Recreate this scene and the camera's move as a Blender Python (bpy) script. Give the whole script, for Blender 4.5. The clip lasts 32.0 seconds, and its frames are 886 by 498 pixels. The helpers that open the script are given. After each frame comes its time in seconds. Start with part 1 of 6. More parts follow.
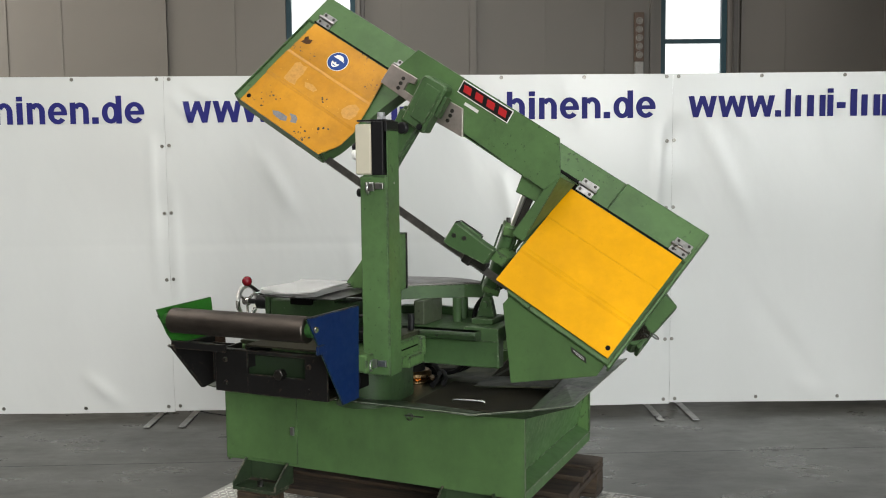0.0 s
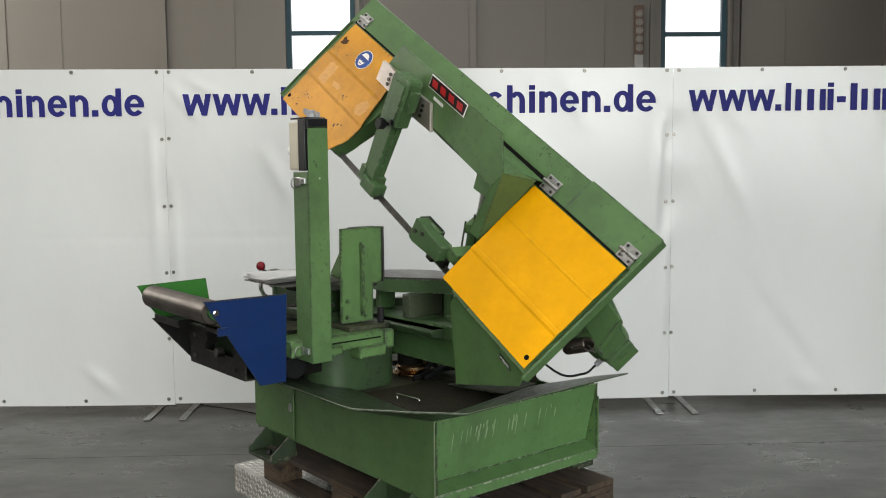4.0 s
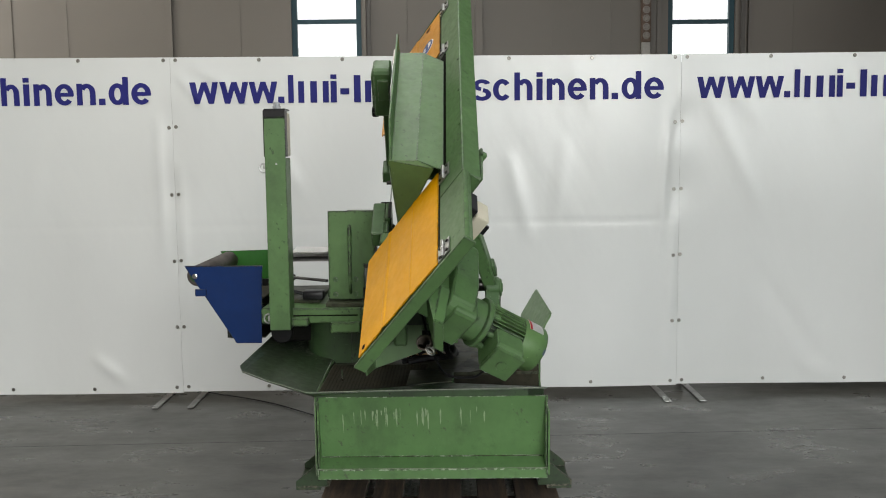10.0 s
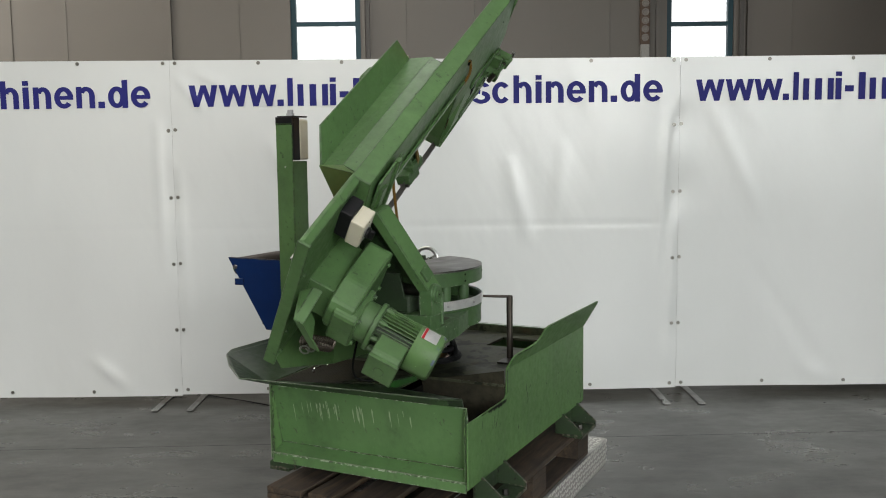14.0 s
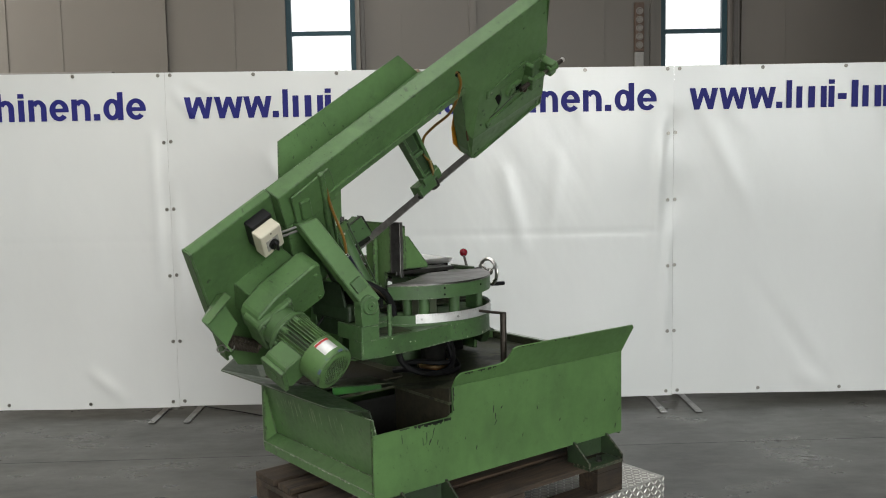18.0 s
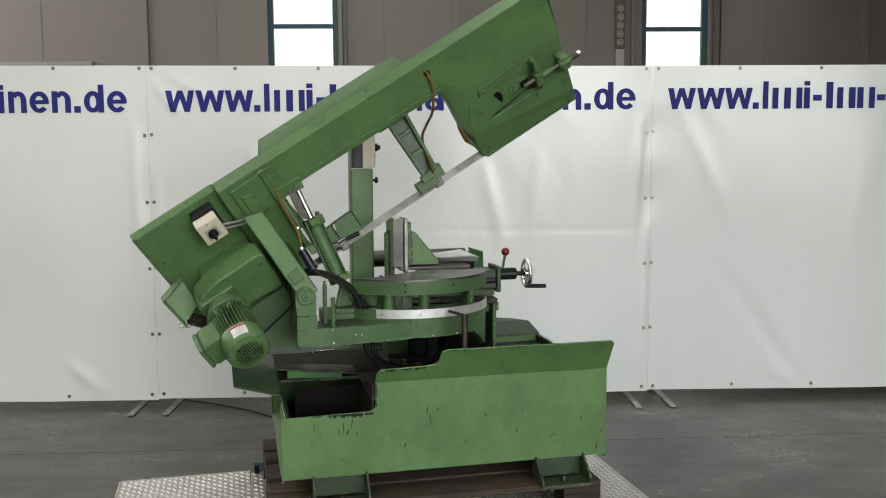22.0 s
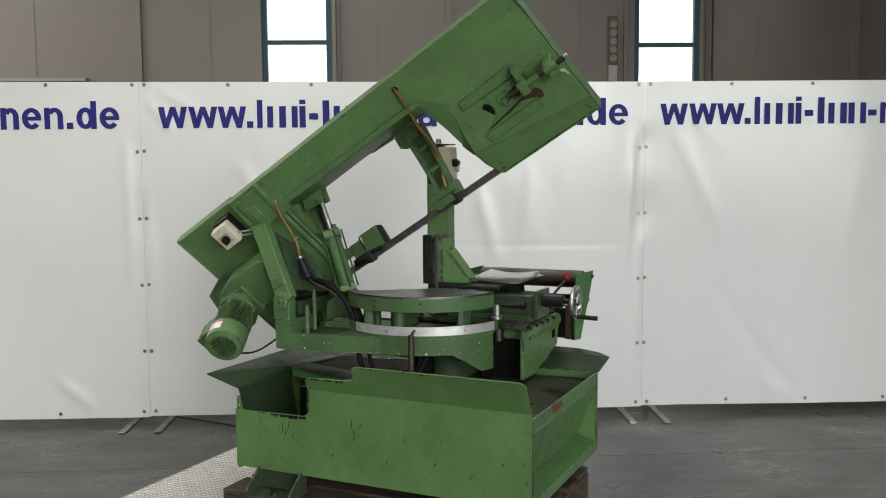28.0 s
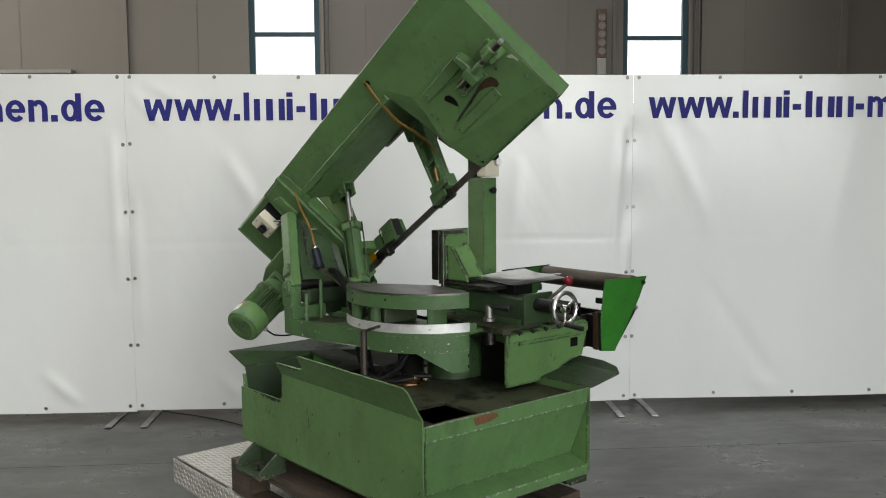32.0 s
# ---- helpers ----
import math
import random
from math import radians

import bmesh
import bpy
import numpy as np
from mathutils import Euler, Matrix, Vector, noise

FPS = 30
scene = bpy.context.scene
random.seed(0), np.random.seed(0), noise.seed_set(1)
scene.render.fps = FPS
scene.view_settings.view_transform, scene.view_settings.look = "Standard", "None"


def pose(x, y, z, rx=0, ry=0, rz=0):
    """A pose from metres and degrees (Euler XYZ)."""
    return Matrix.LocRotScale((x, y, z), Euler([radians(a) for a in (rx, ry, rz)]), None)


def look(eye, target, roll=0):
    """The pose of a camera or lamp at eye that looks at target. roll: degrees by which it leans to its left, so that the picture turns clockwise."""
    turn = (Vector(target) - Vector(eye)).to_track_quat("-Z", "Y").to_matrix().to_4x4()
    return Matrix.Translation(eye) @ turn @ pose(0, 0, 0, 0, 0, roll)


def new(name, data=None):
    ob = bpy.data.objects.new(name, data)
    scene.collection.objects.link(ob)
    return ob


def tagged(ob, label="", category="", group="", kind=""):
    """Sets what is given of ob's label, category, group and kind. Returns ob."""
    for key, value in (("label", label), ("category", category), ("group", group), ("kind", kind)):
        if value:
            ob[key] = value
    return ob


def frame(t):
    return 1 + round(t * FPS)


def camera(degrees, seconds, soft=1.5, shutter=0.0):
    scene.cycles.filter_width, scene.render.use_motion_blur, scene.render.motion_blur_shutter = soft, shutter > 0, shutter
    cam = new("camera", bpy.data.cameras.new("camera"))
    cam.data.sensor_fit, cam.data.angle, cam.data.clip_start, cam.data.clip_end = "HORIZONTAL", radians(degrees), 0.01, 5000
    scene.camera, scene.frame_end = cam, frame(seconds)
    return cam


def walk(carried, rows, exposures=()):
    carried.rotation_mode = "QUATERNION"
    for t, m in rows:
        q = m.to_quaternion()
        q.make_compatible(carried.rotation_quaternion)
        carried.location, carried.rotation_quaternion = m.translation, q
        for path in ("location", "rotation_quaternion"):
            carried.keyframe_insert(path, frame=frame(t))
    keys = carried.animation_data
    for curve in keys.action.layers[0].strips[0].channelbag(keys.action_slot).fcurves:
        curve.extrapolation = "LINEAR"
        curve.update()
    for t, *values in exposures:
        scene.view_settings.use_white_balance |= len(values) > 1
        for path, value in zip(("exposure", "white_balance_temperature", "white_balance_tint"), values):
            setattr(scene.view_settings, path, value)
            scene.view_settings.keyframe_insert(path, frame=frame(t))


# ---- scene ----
LENS = 51.66
# seconds, x, y, z, pitch, roll, yaw (degrees)
PATH = [
    (0.0, 0.0218, 0.0306, 1.6665, -4.881, -0.639, -0.585),
    (0.5, 0.0247, 0.0292, 1.6784, -5.093, -0.584, -0.642),
    (1.0, 0.0197, 0.0316, 1.6814, -5.163, -0.633, -0.799),
    (1.5, 0.0184, 0.0298, 1.6780, -5.185, -0.619, -0.911),
    (2.0, 0.0199, 0.0229, 1.6743, -5.168, -0.611, -0.919),
    (2.5, 0.0179, 0.0308, 1.6709, -5.234, -0.481, -0.894),
    (3.0, 0.0175, 0.0286, 1.6751, -5.289, -0.513, -0.790),
    (3.5, 0.0160, 0.0277, 1.6761, -5.345, -0.507, -0.713),
    (5.5, 0.0125, 0.0260, 1.6785, -5.508, -0.762, -0.379),
    (6.0, 0.0090, 0.0272, 1.6771, -5.626, -0.769, -0.201),
    (6.5, 0.0135, 0.0332, 1.6764, -5.742, -0.865, -0.138),
    (7.0, 0.0134, 0.0314, 1.6749, -5.943, -0.852, -0.116),
    (7.5, 0.0097, 0.0334, 1.6744, -6.006, -0.821, -0.109),
    (8.0, 0.0092, 0.0361, 1.6721, -5.959, -0.685, -0.098),
    (8.5, 0.0060, 0.0370, 1.6681, -5.912, -0.518, -0.105),
    (9.0, 0.0059, 0.0349, 1.6632, -5.911, -0.429, -0.121),
    (9.5, -0.0001, 0.0367, 1.6617, -5.971, -0.524, -0.217),
    (10.0, 0.0025, 0.0324, 1.6631, -6.004, -0.669, -0.295),
    (10.5, 0.0018, 0.0312, 1.6526, -6.016, -0.708, -0.279),
    (11.0, 0.0045, 0.0350, 1.6613, -6.078, -0.764, -0.235),
    (11.5, 0.0061, 0.0313, 1.6708, -6.114, -0.716, -0.241),
    (12.0, 0.0047, 0.0282, 1.6721, -6.102, -0.628, -0.293),
    (12.5, 0.0014, 0.0313, 1.6720, -6.102, -0.643, -0.399),
    (13.0, 0.0060, 0.0393, 1.6753, -6.123, -0.656, -0.373),
    (13.5, 0.0069, 0.0333, 1.6766, -6.021, -0.640, -0.362),
    (14.0, 0.0025, 0.0289, 1.6712, -5.906, -0.703, -0.342),
    (14.5, 0.0027, 0.0250, 1.6755, -5.923, -0.651, -0.374),
    (16.5, 0.0048, 0.0308, 1.6849, -5.767, -0.845, -0.374),
    (17.0, 0.0050, 0.0307, 1.6890, -5.563, -0.930, -0.363),
    (17.5, 0.0096, 0.0264, 1.6871, -5.477, -1.132, -0.402),
    (18.0, 0.0113, 0.0199, 1.6922, -5.486, -1.078, -0.533),
    (18.5, 0.0108, 0.0045, 1.6935, -5.622, -0.932, -0.421),
    (19.0, 0.0078, -0.0215, 1.6974, -6.793, -0.719, -0.897),
    (19.5, 0.0142, -0.0446, 1.7073, -7.445, -0.223, -0.662),
    (20.0, 0.0150, -0.0533, 1.7145, -6.801, -0.237, -0.976),
    (20.5, 0.0151, -0.0449, 1.7169, -6.084, -0.526, -1.351),
    (21.0, 0.0137, -0.0385, 1.7132, -5.754, -0.488, -1.506),
    (21.5, 0.0170, -0.0336, 1.7127, -5.878, -0.453, -1.675),
    (22.0, 0.0157, -0.0260, 1.7144, -5.938, -0.414, -1.755),
    (22.5, 0.0140, -0.0128, 1.7127, -6.086, -0.320, -1.738),
    (23.0, 0.0184, 0.0011, 1.7133, -6.152, -0.275, -1.687),
    (23.5, 0.0255, 0.0084, 1.7122, -5.916, -0.135, -1.639),
    (24.0, 0.0224, 0.0031, 1.7142, -5.703, -0.015, -1.640),
    (24.5, 0.0208, 0.0005, 1.7151, -5.424, 0.029, -1.673),
    (25.0, 0.0217, -0.0048, 1.7161, -5.146, -0.024, -1.669),
    (25.5, 0.0172, -0.0044, 1.7161, -5.078, -0.149, -1.702),
    (27.5, 0.0211, -0.0141, 1.7192, -5.006, -0.523, -2.098),
    (28.0, 0.0253, -0.0191, 1.7187, -5.006, -0.523, -2.100),
    (28.5, 0.0236, -0.0135, 1.7200, -5.036, -0.468, -2.200),
    (29.0, 0.0225, -0.0073, 1.7207, -5.122, -0.431, -2.374),
    (29.5, 0.0273, -0.0043, 1.7202, -5.169, -0.414, -2.497),
    (30.0, 0.0253, -0.0033, 1.7235, -5.283, -0.470, -2.639),
    (30.5, 0.0316, 0.0048, 1.7218, -5.470, -0.461, -2.804),
    (31.0, 0.0272, 0.0044, 1.7237, -5.447, -0.461, -2.909),
    (31.5, 0.0267, 0.0054, 1.7233, -5.396, -0.475, -2.921),
    (32.0, 0.0325, 0.0005, 1.7237, -5.471, -0.445, -2.790),
]
# seconds, turn of the turntable (degrees)
TURN = [
    (0.0, 154.63),
    (1.0, 148.08),
    (2.0, 141.58),
    (3.0, 135.02),
    (6.0, 115.18),
    (7.0, 108.68),
    (8.0, 102.07),
    (9.0, 95.54),
    (10.0, 89.12),
    (11.0, 82.67),
    (12.0, 76.13),
    (13.0, 69.60),
    (14.0, 63.16),
    (17.0, 43.86),
    (18.0, 37.32),
    (19.0, 30.76),
    (20.0, 24.29),
    (21.0, 17.81),
    (22.0, 11.29),
    (23.0, 4.69),
    (24.0, -1.81),
    (25.0, -8.12),
    (28.0, -27.48),
    (29.0, -33.92),
    (30.0, -40.30),
    (31.0, -46.77),
    (32.0, -53.09),
]

AXIS = (0.0, 3.5)          # the turntable's axis on the floor
cam = camera(LENS, 32.0, soft=1.05)
walk(cam, [(t, pose(x, y, z) @ pose(0, 0, 0, 0, 0, yaw) @ pose(0, 0, 0, 90 + pitch) @ pose(0, 0, 0, 0, 0, roll))
           for t, x, y, z, pitch, roll, yaw in PATH],
     exposures=[(0, .0), (3.5, -.01), (9, -.16), (20, -.1), (32, -.1)])

# ---- light ----
world = bpy.data.worlds.new("sky")
scene.world = world
world.use_nodes = True
sky = world.node_tree.nodes.new("ShaderNodeTexSky")
sky.sky_type, sky.sun_disc, sky.sun_elevation, sky.sun_rotation = "NISHITA", False, radians(38), radians(200)
background = world.node_tree.nodes["Background"]
background.inputs["Strength"].default_value = 0.1
world.node_tree.links.new(sky.outputs[0], background.inputs["Color"])
sun = new("sun", bpy.data.lights.new("sun", "SUN"))
sun.data.energy, sun.data.angle, sun.data.color = 0.8, radians(15), (1.0, 0.96, 0.9)
sun.matrix_world = look((4, -10, 12), (0, 3, 0))
scene.view_settings.exposure = 0.0
ROOF_W, BACK_W = 625, 650


def area(name, eye, target, sx, sy, watts, color=(1, 1, 1)):
    ob = new(name, bpy.data.lights.new(name, "AREA"))
    ob.data.shape, ob.data.size, ob.data.size_y = "RECTANGLE", sx, sy
    ob.data.energy, ob.data.color = watts, color
    ob.matrix_world = look(eye, target)
    return ob


# ---- materials ----
def nodes_of(name):
    m = bpy.data.materials.new(name)
    m.use_nodes = True
    nt = m.node_tree
    return m, nt, nt.nodes["Principled BSDF"]


def coords(nt, kind="Object"):
    return nt.nodes.new("ShaderNodeTexCoord").outputs[kind]


def noise_of(nt, where, scale, detail=4.0, rough=0.6, stretch=None):
    if stretch:
        mp = nt.nodes.new("ShaderNodeMapping")
        mp.inputs["Scale"].default_value = stretch
        nt.links.new(where, mp.inputs["Vector"])
        where = mp.outputs[0]
    n = nt.nodes.new("ShaderNodeTexNoise")
    n.inputs["Scale"].default_value, n.inputs["Detail"].default_value = scale, detail
    n.inputs["Roughness"].default_value = rough
    nt.links.new(where, n.inputs["Vector"])
    return n.outputs["Fac"]


def ramp(nt, fac, lo, hi, a=0.0, b=1.0):
    r = nt.nodes.new("ShaderNodeMapRange")
    r.inputs["From Min"].default_value, r.inputs["From Max"].default_value = lo, hi
    r.inputs["To Min"].default_value, r.inputs["To Max"].default_value = a, b
    nt.links.new(fac, r.inputs["Value"])
    return r.outputs["Result"]


def mix(nt, fac, a, b):
    m = nt.nodes.new("ShaderNodeMix")
    m.data_type = "RGBA"
    for key, v in ((0, fac), (6, a), (7, b)):
        if hasattr(v, "links"):
            nt.links.new(v, m.inputs[key])
        elif key:
            m.inputs[key].default_value = (*v, 1) if len(v) == 3 else v
        else:
            m.inputs[key].default_value = v
    return m.outputs[2]


def times(nt, a, b):
    m = nt.nodes.new("ShaderNodeMath")
    m.operation = "MULTIPLY"
    for i, v in enumerate((a, b)):
        if hasattr(v, "links"):
            nt.links.new(v, m.inputs[i])
        else:
            m.inputs[i].default_value = v
    return m.outputs[0]


def bump(nt, bsdf, height, strength=0.2, distance=0.002):
    b = nt.nodes.new("ShaderNodeBump")
    b.inputs["Strength"].default_value, b.inputs["Distance"].default_value = strength, distance
    nt.links.new(height, b.inputs["Height"])
    nt.links.new(b.outputs[0], bsdf.inputs["Normal"])


def dark(c, f):
    return tuple(v * f for v in c)


def edge_of(nt, radius):
    """1 along sharp edges, 0 on flat faces."""
    bev, geo, dot = nt.nodes.new("ShaderNodeBevel"), nt.nodes.new("ShaderNodeNewGeometry"), nt.nodes.new("ShaderNodeVectorMath")
    bev.samples, bev.inputs["Radius"].default_value = 4, radius
    dot.operation = "DOT_PRODUCT"
    nt.links.new(bev.outputs[0], dot.inputs[0])
    nt.links.new(geo.outputs["Normal"], dot.inputs[1])
    return ramp(nt, dot.outputs["Value"], 0.995, 0.955)


def painted(name, color, rough=0.45, chips=0.5, grime=0.5, under=(0.012, 0.014, 0.012), second=None, streak=False, gloss=0.3, smudge=0.0, edge=0.85, bare=(0.05, 0.06, 0.045), reach=0.006):
    """Old machine paint: uneven coats, grime in patches, chips down to dark metal, fine orange peel."""
    m, nt, bsdf = nodes_of(name)
    w = coords(nt)
    broad = noise_of(nt, w, 3.5, 5, 0.6)
    col = mix(nt, ramp(nt, broad, 0.35, 0.7), dark(color, 0.84), second or tuple(min(1, v * 1.12) for v in color))
    fine = noise_of(nt, w, 38, 5, 0.65)
    col = mix(nt, ramp(nt, fine, 0.3, 0.75, 0.0, 0.25), col, dark(color, 0.72))
    if grime:
        g = noise_of(nt, w, 5.5, 7, 0.7, (1, 1, 0.45) if streak else None)
        col = mix(nt, ramp(nt, g, 0.46, 0.72, 0.0, grime), col, tuple(0.25 * v + 0.014 for v in color))
    if chips:
        tilt = nt.nodes.new("ShaderNodeMapping")
        tilt.inputs["Rotation"].default_value = (0.5, 0.45, 0.0)
        nt.links.new(w, tilt.inputs["Vector"])
        c1 = noise_of(nt, tilt.outputs[0], 52, 4, 0.62, (1.3, 1.3, 0.75))
        c2 = noise_of(nt, w, 5, 3, 0.5)
        c = times(nt, ramp(nt, c1, 0.63, 0.645), ramp(nt, c2, 0.5, 0.55, 0, chips))
        col = mix(nt, c, col, under)
        p1 = noise_of(nt, w, 120, 2, 0.5)
        col = mix(nt, times(nt, ramp(nt, p1, 0.765, 0.78), chips), col, tuple(min(1, v * 2.0 + 0.08) for v in color))
    if smudge:
        sm = noise_of(nt, w, 2.6, 8, 0.72, (1.0, 1.0, 0.7))
        col = mix(nt, ramp(nt, sm, 0.55, 0.68, 0, smudge), col, tuple(0.35 * v + 0.008 for v in color))
        sm2 = noise_of(nt, w, 17, 7, 0.75)
        col = mix(nt, ramp(nt, sm2, 0.56, 0.72, 0, smudge * 0.8), col, tuple(0.3 * v + 0.01 for v in color))
    if edge:
        worn = times(nt, edge_of(nt, reach), ramp(nt, noise_of(nt, w, 26, 5, 0.7), 0.44, 0.5, 0, edge))
        col = mix(nt, worn, col, mix(nt, ramp(nt, noise_of(nt, w, 70, 2, 0.5), 0.45, 0.6), under, bare))
    nt.links.new(col, bsdf.inputs["Base Color"])
    nt.links.new(ramp(nt, fine, 0.2, 0.8, rough - 0.1, rough + 0.15), bsdf.inputs["Roughness"])
    bsdf.inputs["Specular IOR Level"].default_value = gloss
    bump(nt, bsdf, noise_of(nt, w, 90, 4, 0.6), 0.12, 0.0015)
    return m


def metal(name, color, rough=0.35, var=0.5, scale=60, stretch=None, metallic=1.0):
    m, nt, bsdf = nodes_of(name)
    w = coords(nt)
    n = noise_of(nt, w, scale, 5, 0.65, stretch)
    n2 = noise_of(nt, w, 6, 4, 0.6)
    col = mix(nt, ramp(nt, n, 0.3, 0.75), color, dark(color, 1 - var))
    col = mix(nt, ramp(nt, n2, 0.45, 0.75, 0, 0.5), col, dark(color, 1 - var))
    nt.links.new(col, bsdf.inputs["Base Color"])
    bsdf.inputs["Metallic"].default_value = metallic
    nt.links.new(ramp(nt, n2, 0.3, 0.75, rough - 0.1, rough + 0.15), bsdf.inputs["Roughness"])
    bump(nt, bsdf, n, 0.08, 0.001)
    return m


def plain(name, color, rough=0.5, metallic=0.0, var=0.15, scale=25, gloss=0.3):
    m, nt, bsdf = nodes_of(name)
    w = coords(nt)
    n = noise_of(nt, w, scale, 4, 0.6)
    nt.links.new(mix(nt, ramp(nt, n, 0.3, 0.7), dark(color, 1 - var), color), bsdf.inputs["Base Color"])
    bsdf.inputs["Roughness"].default_value, bsdf.inputs["Metallic"].default_value = rough, metallic
    bsdf.inputs["Specular IOR Level"].default_value = gloss
    return m


GREEN = (0.078, 0.152, 0.054)
green = painted("green_paint", GREEN, 0.42, 0.5, 0.3, smudge=0.45, edge=0.7)
green_worn = painted("worn_green_paint", (0.088, 0.169, 0.057), 0.42, 0.6, 0.4, streak=True, smudge=0.36, edge=1.0, bare=(0.03, 0.03, 0.025), reach=0.013)
green_base = painted("base_green_paint", (0.079, 0.154, 0.052), 0.4, 0.35, 0.35, streak=True, smudge=0.3, edge=0)
green_clean = painted("sound_green_paint", (0.074, 0.143, 0.049), 0.4, 0.15, 0.3, streak=True, smudge=0.3, edge=0.6)
green_plain = painted("pressed_green_paint", (0.084, 0.16, 0.058), 0.42, 0.4, 0.3, smudge=0.3, edge=0)
end_worn = painted("scraped_green_paint", (0.084, 0.168, 0.060), 0.34, 0.6, 0.5, streak=True, smudge=0.55, edge=1.0, under=(0.05, 0.05, 0.04), bare=(0.42, 0.44, 0.38), reach=0.0055)
# Near-black green: grime, and painted shade between fins and in hollows.
shaded_grime_green = painted("grimy_shaded_green_paint", (0.016, 0.03, 0.013), 0.5, 0.3, 0.6)
green_cast = painted("chipped_green_casting", (0.053, 0.108, 0.039), 0.45, 0.6, 0.4, smudge=0.6, edge=0.65, bare=(0.26, 0.3, 0.21), under=(0.03, 0.035, 0.025), reach=0.0045)
green_light = painted("light_green_paint", (0.08, 0.135, 0.042), 0.5, 0.4, 0.3)
scrape_mat = plain("pale_scraped_paint", (0.27, 0.36, 0.21), 0.5, 0, 0.4, 60)
green_bright = painted("bright_green_paint", (0.022, 0.105, 0.016), 0.45, 1.0, 0.7, smudge=0.9)
green_vivid = painted("vivid_green_paint", (0.022, 0.13, 0.014), 0.45, 0.4, 0.15)
yellow = painted("yellow_paint", (0.7, 0.335, 0.0), 0.45, 0.06, 0.1, under=(0.08, 0.03, 0.01), edge=0.35, gloss=0.1)
yellow_worn = painted("scuffed_yellow_paint", (0.52, 0.23, 0.008), 0.36, 0.9, 0.4, under=(0.07, 0.06, 0.055), second=(0.62, 0.29, 0.02), edge=0.6)
blue = painted("blue_paint", (0.004, 0.021, 0.095), 0.45, 0.05, 0.2, gloss=0.15)
black = painted("black_paint", (0.008, 0.0075, 0.0075), 0.45, 0.4, 0.2, under=(0.05, 0.035, 0.025), gloss=0.15)
rubber = plain("black_rubber", (0.007, 0.007, 0.0075), 0.55, gloss=0.15)
plastic_black = plain("black_plastic", (0.01, 0.01, 0.011), 0.35, gloss=0.2)
beige = plain("cream_plastic", (0.5, 0.47, 0.37), 0.45, 0, 0.08, 8)
steel = metal("bare_steel", (0.42, 0.41, 0.39), 0.35, 0.45)
steel_bright = metal("bright_steel", (0.72, 0.71, 0.68), 0.25, 0.3)
steel_dark = metal("oily_dark_steel", (0.10, 0.095, 0.09), 0.4, 0.6, 18)
eyelet_metal = metal("dull_steel_eyelet", (0.26, 0.25, 0.225), 0.4, 0.4)
bare_edge = plain("bare_worn_edge", (0.2, 0.22, 0.17), 0.45)
zinc = metal("zinc_plate", (0.46, 0.46, 0.45), 0.34, 0.5, 40)
foot_paint = painted("dark_green_paint", (0.03, 0.052, 0.024), 0.45, 1.0, 0.9, smudge=1.0, edge=1.0, under=(0.012, 0.010, 0.008), bare=(0.14, 0.12, 0.09), reach=0.01)
jaw_steel = metal("worn_jaw_steel", (0.2, 0.19, 0.18), 0.42, 0.5, 20)
roller_steel = metal("worn_roller_steel", (0.11, 0.094, 0.082), 0.5, 0.5, 30, (0.2, 1, 1))
brass = metal("brass", (0.3, 0.2, 0.08), 0.35, 0.4)
scale_alu = metal("engraved_aluminium", (0.62, 0.62, 0.61), 0.4, 0.3, 30, metallic=0.6)
blade_steel = metal("saw_blade_steel", (0.3, 0.285, 0.27), 0.5, 0.4, 40)
red_knob = plain("red_plastic", (0.14, 0.005, 0.01), 0.25)
flake_pale = plain("pale_primer", (.42, .45, .34), .5, 0, .3, 60)
red_ink = plain("red_ink", (0.4, 0.015, 0.018), 0.4)
white_ink = plain("white_ink", (0.75, 0.75, 0.73), 0.45)
blue_ink = plain("blue_ink", (0.012, 0.05, 0.22), 0.4)
hose_amber = plain("amber_hose", (0.16, 0.085, 0.015), 0.35)
paint_patch = plain("pale_sticker_trace", (.56, .29, .07), .4, 0, 0.25, 90)
steel_patch = plain("bare_grey_metal", (.2, .2, .22), .45, 0, 0.3, 60)
paper = plain("printed_paper", (0.86, 0.86, 0.85), 0.4, 0, 0.05, 12)


def oily(name, a, b, rough, gloss=0.18, pools=False):
    m, nt, bsdf = nodes_of(name)
    w = coords(nt)
    n, f = noise_of(nt, w, 6, 7, 0.7), noise_of(nt, w, 55, 4, 0.6)
    col = mix(nt, ramp(nt, n, 0.35, 0.65), a, b)
    col = mix(nt, ramp(nt, f, 0.5, 0.8, 0, 0.6), col, dark(a, 0.4))
    nt.links.new(col, bsdf.inputs["Base Color"])
    nt.links.new(ramp(nt, n, 0.3, 0.7, rough, rough + 0.3), bsdf.inputs["Roughness"])
    bsdf.inputs["Specular IOR Level"].default_value = gloss
    if pools:
        pl = noise_of(nt, w, 11, 6, 0.62)
        col = mix(nt, ramp(nt, pl, 0.52, 0.57, 0, 0.9), col, dark(a, 0.45))
        rusty = noise_of(nt, w, 8, 5, 0.7, (1, 1.6, 1))
        col = mix(nt, ramp(nt, rusty, 0.58, 0.7, 0, 0.6), col, (0.06, 0.042, 0.022))
        nt.links.new(col, bsdf.inputs["Base Color"])
    bump(nt, bsdf, f, 0.25, 0.002)
    return m


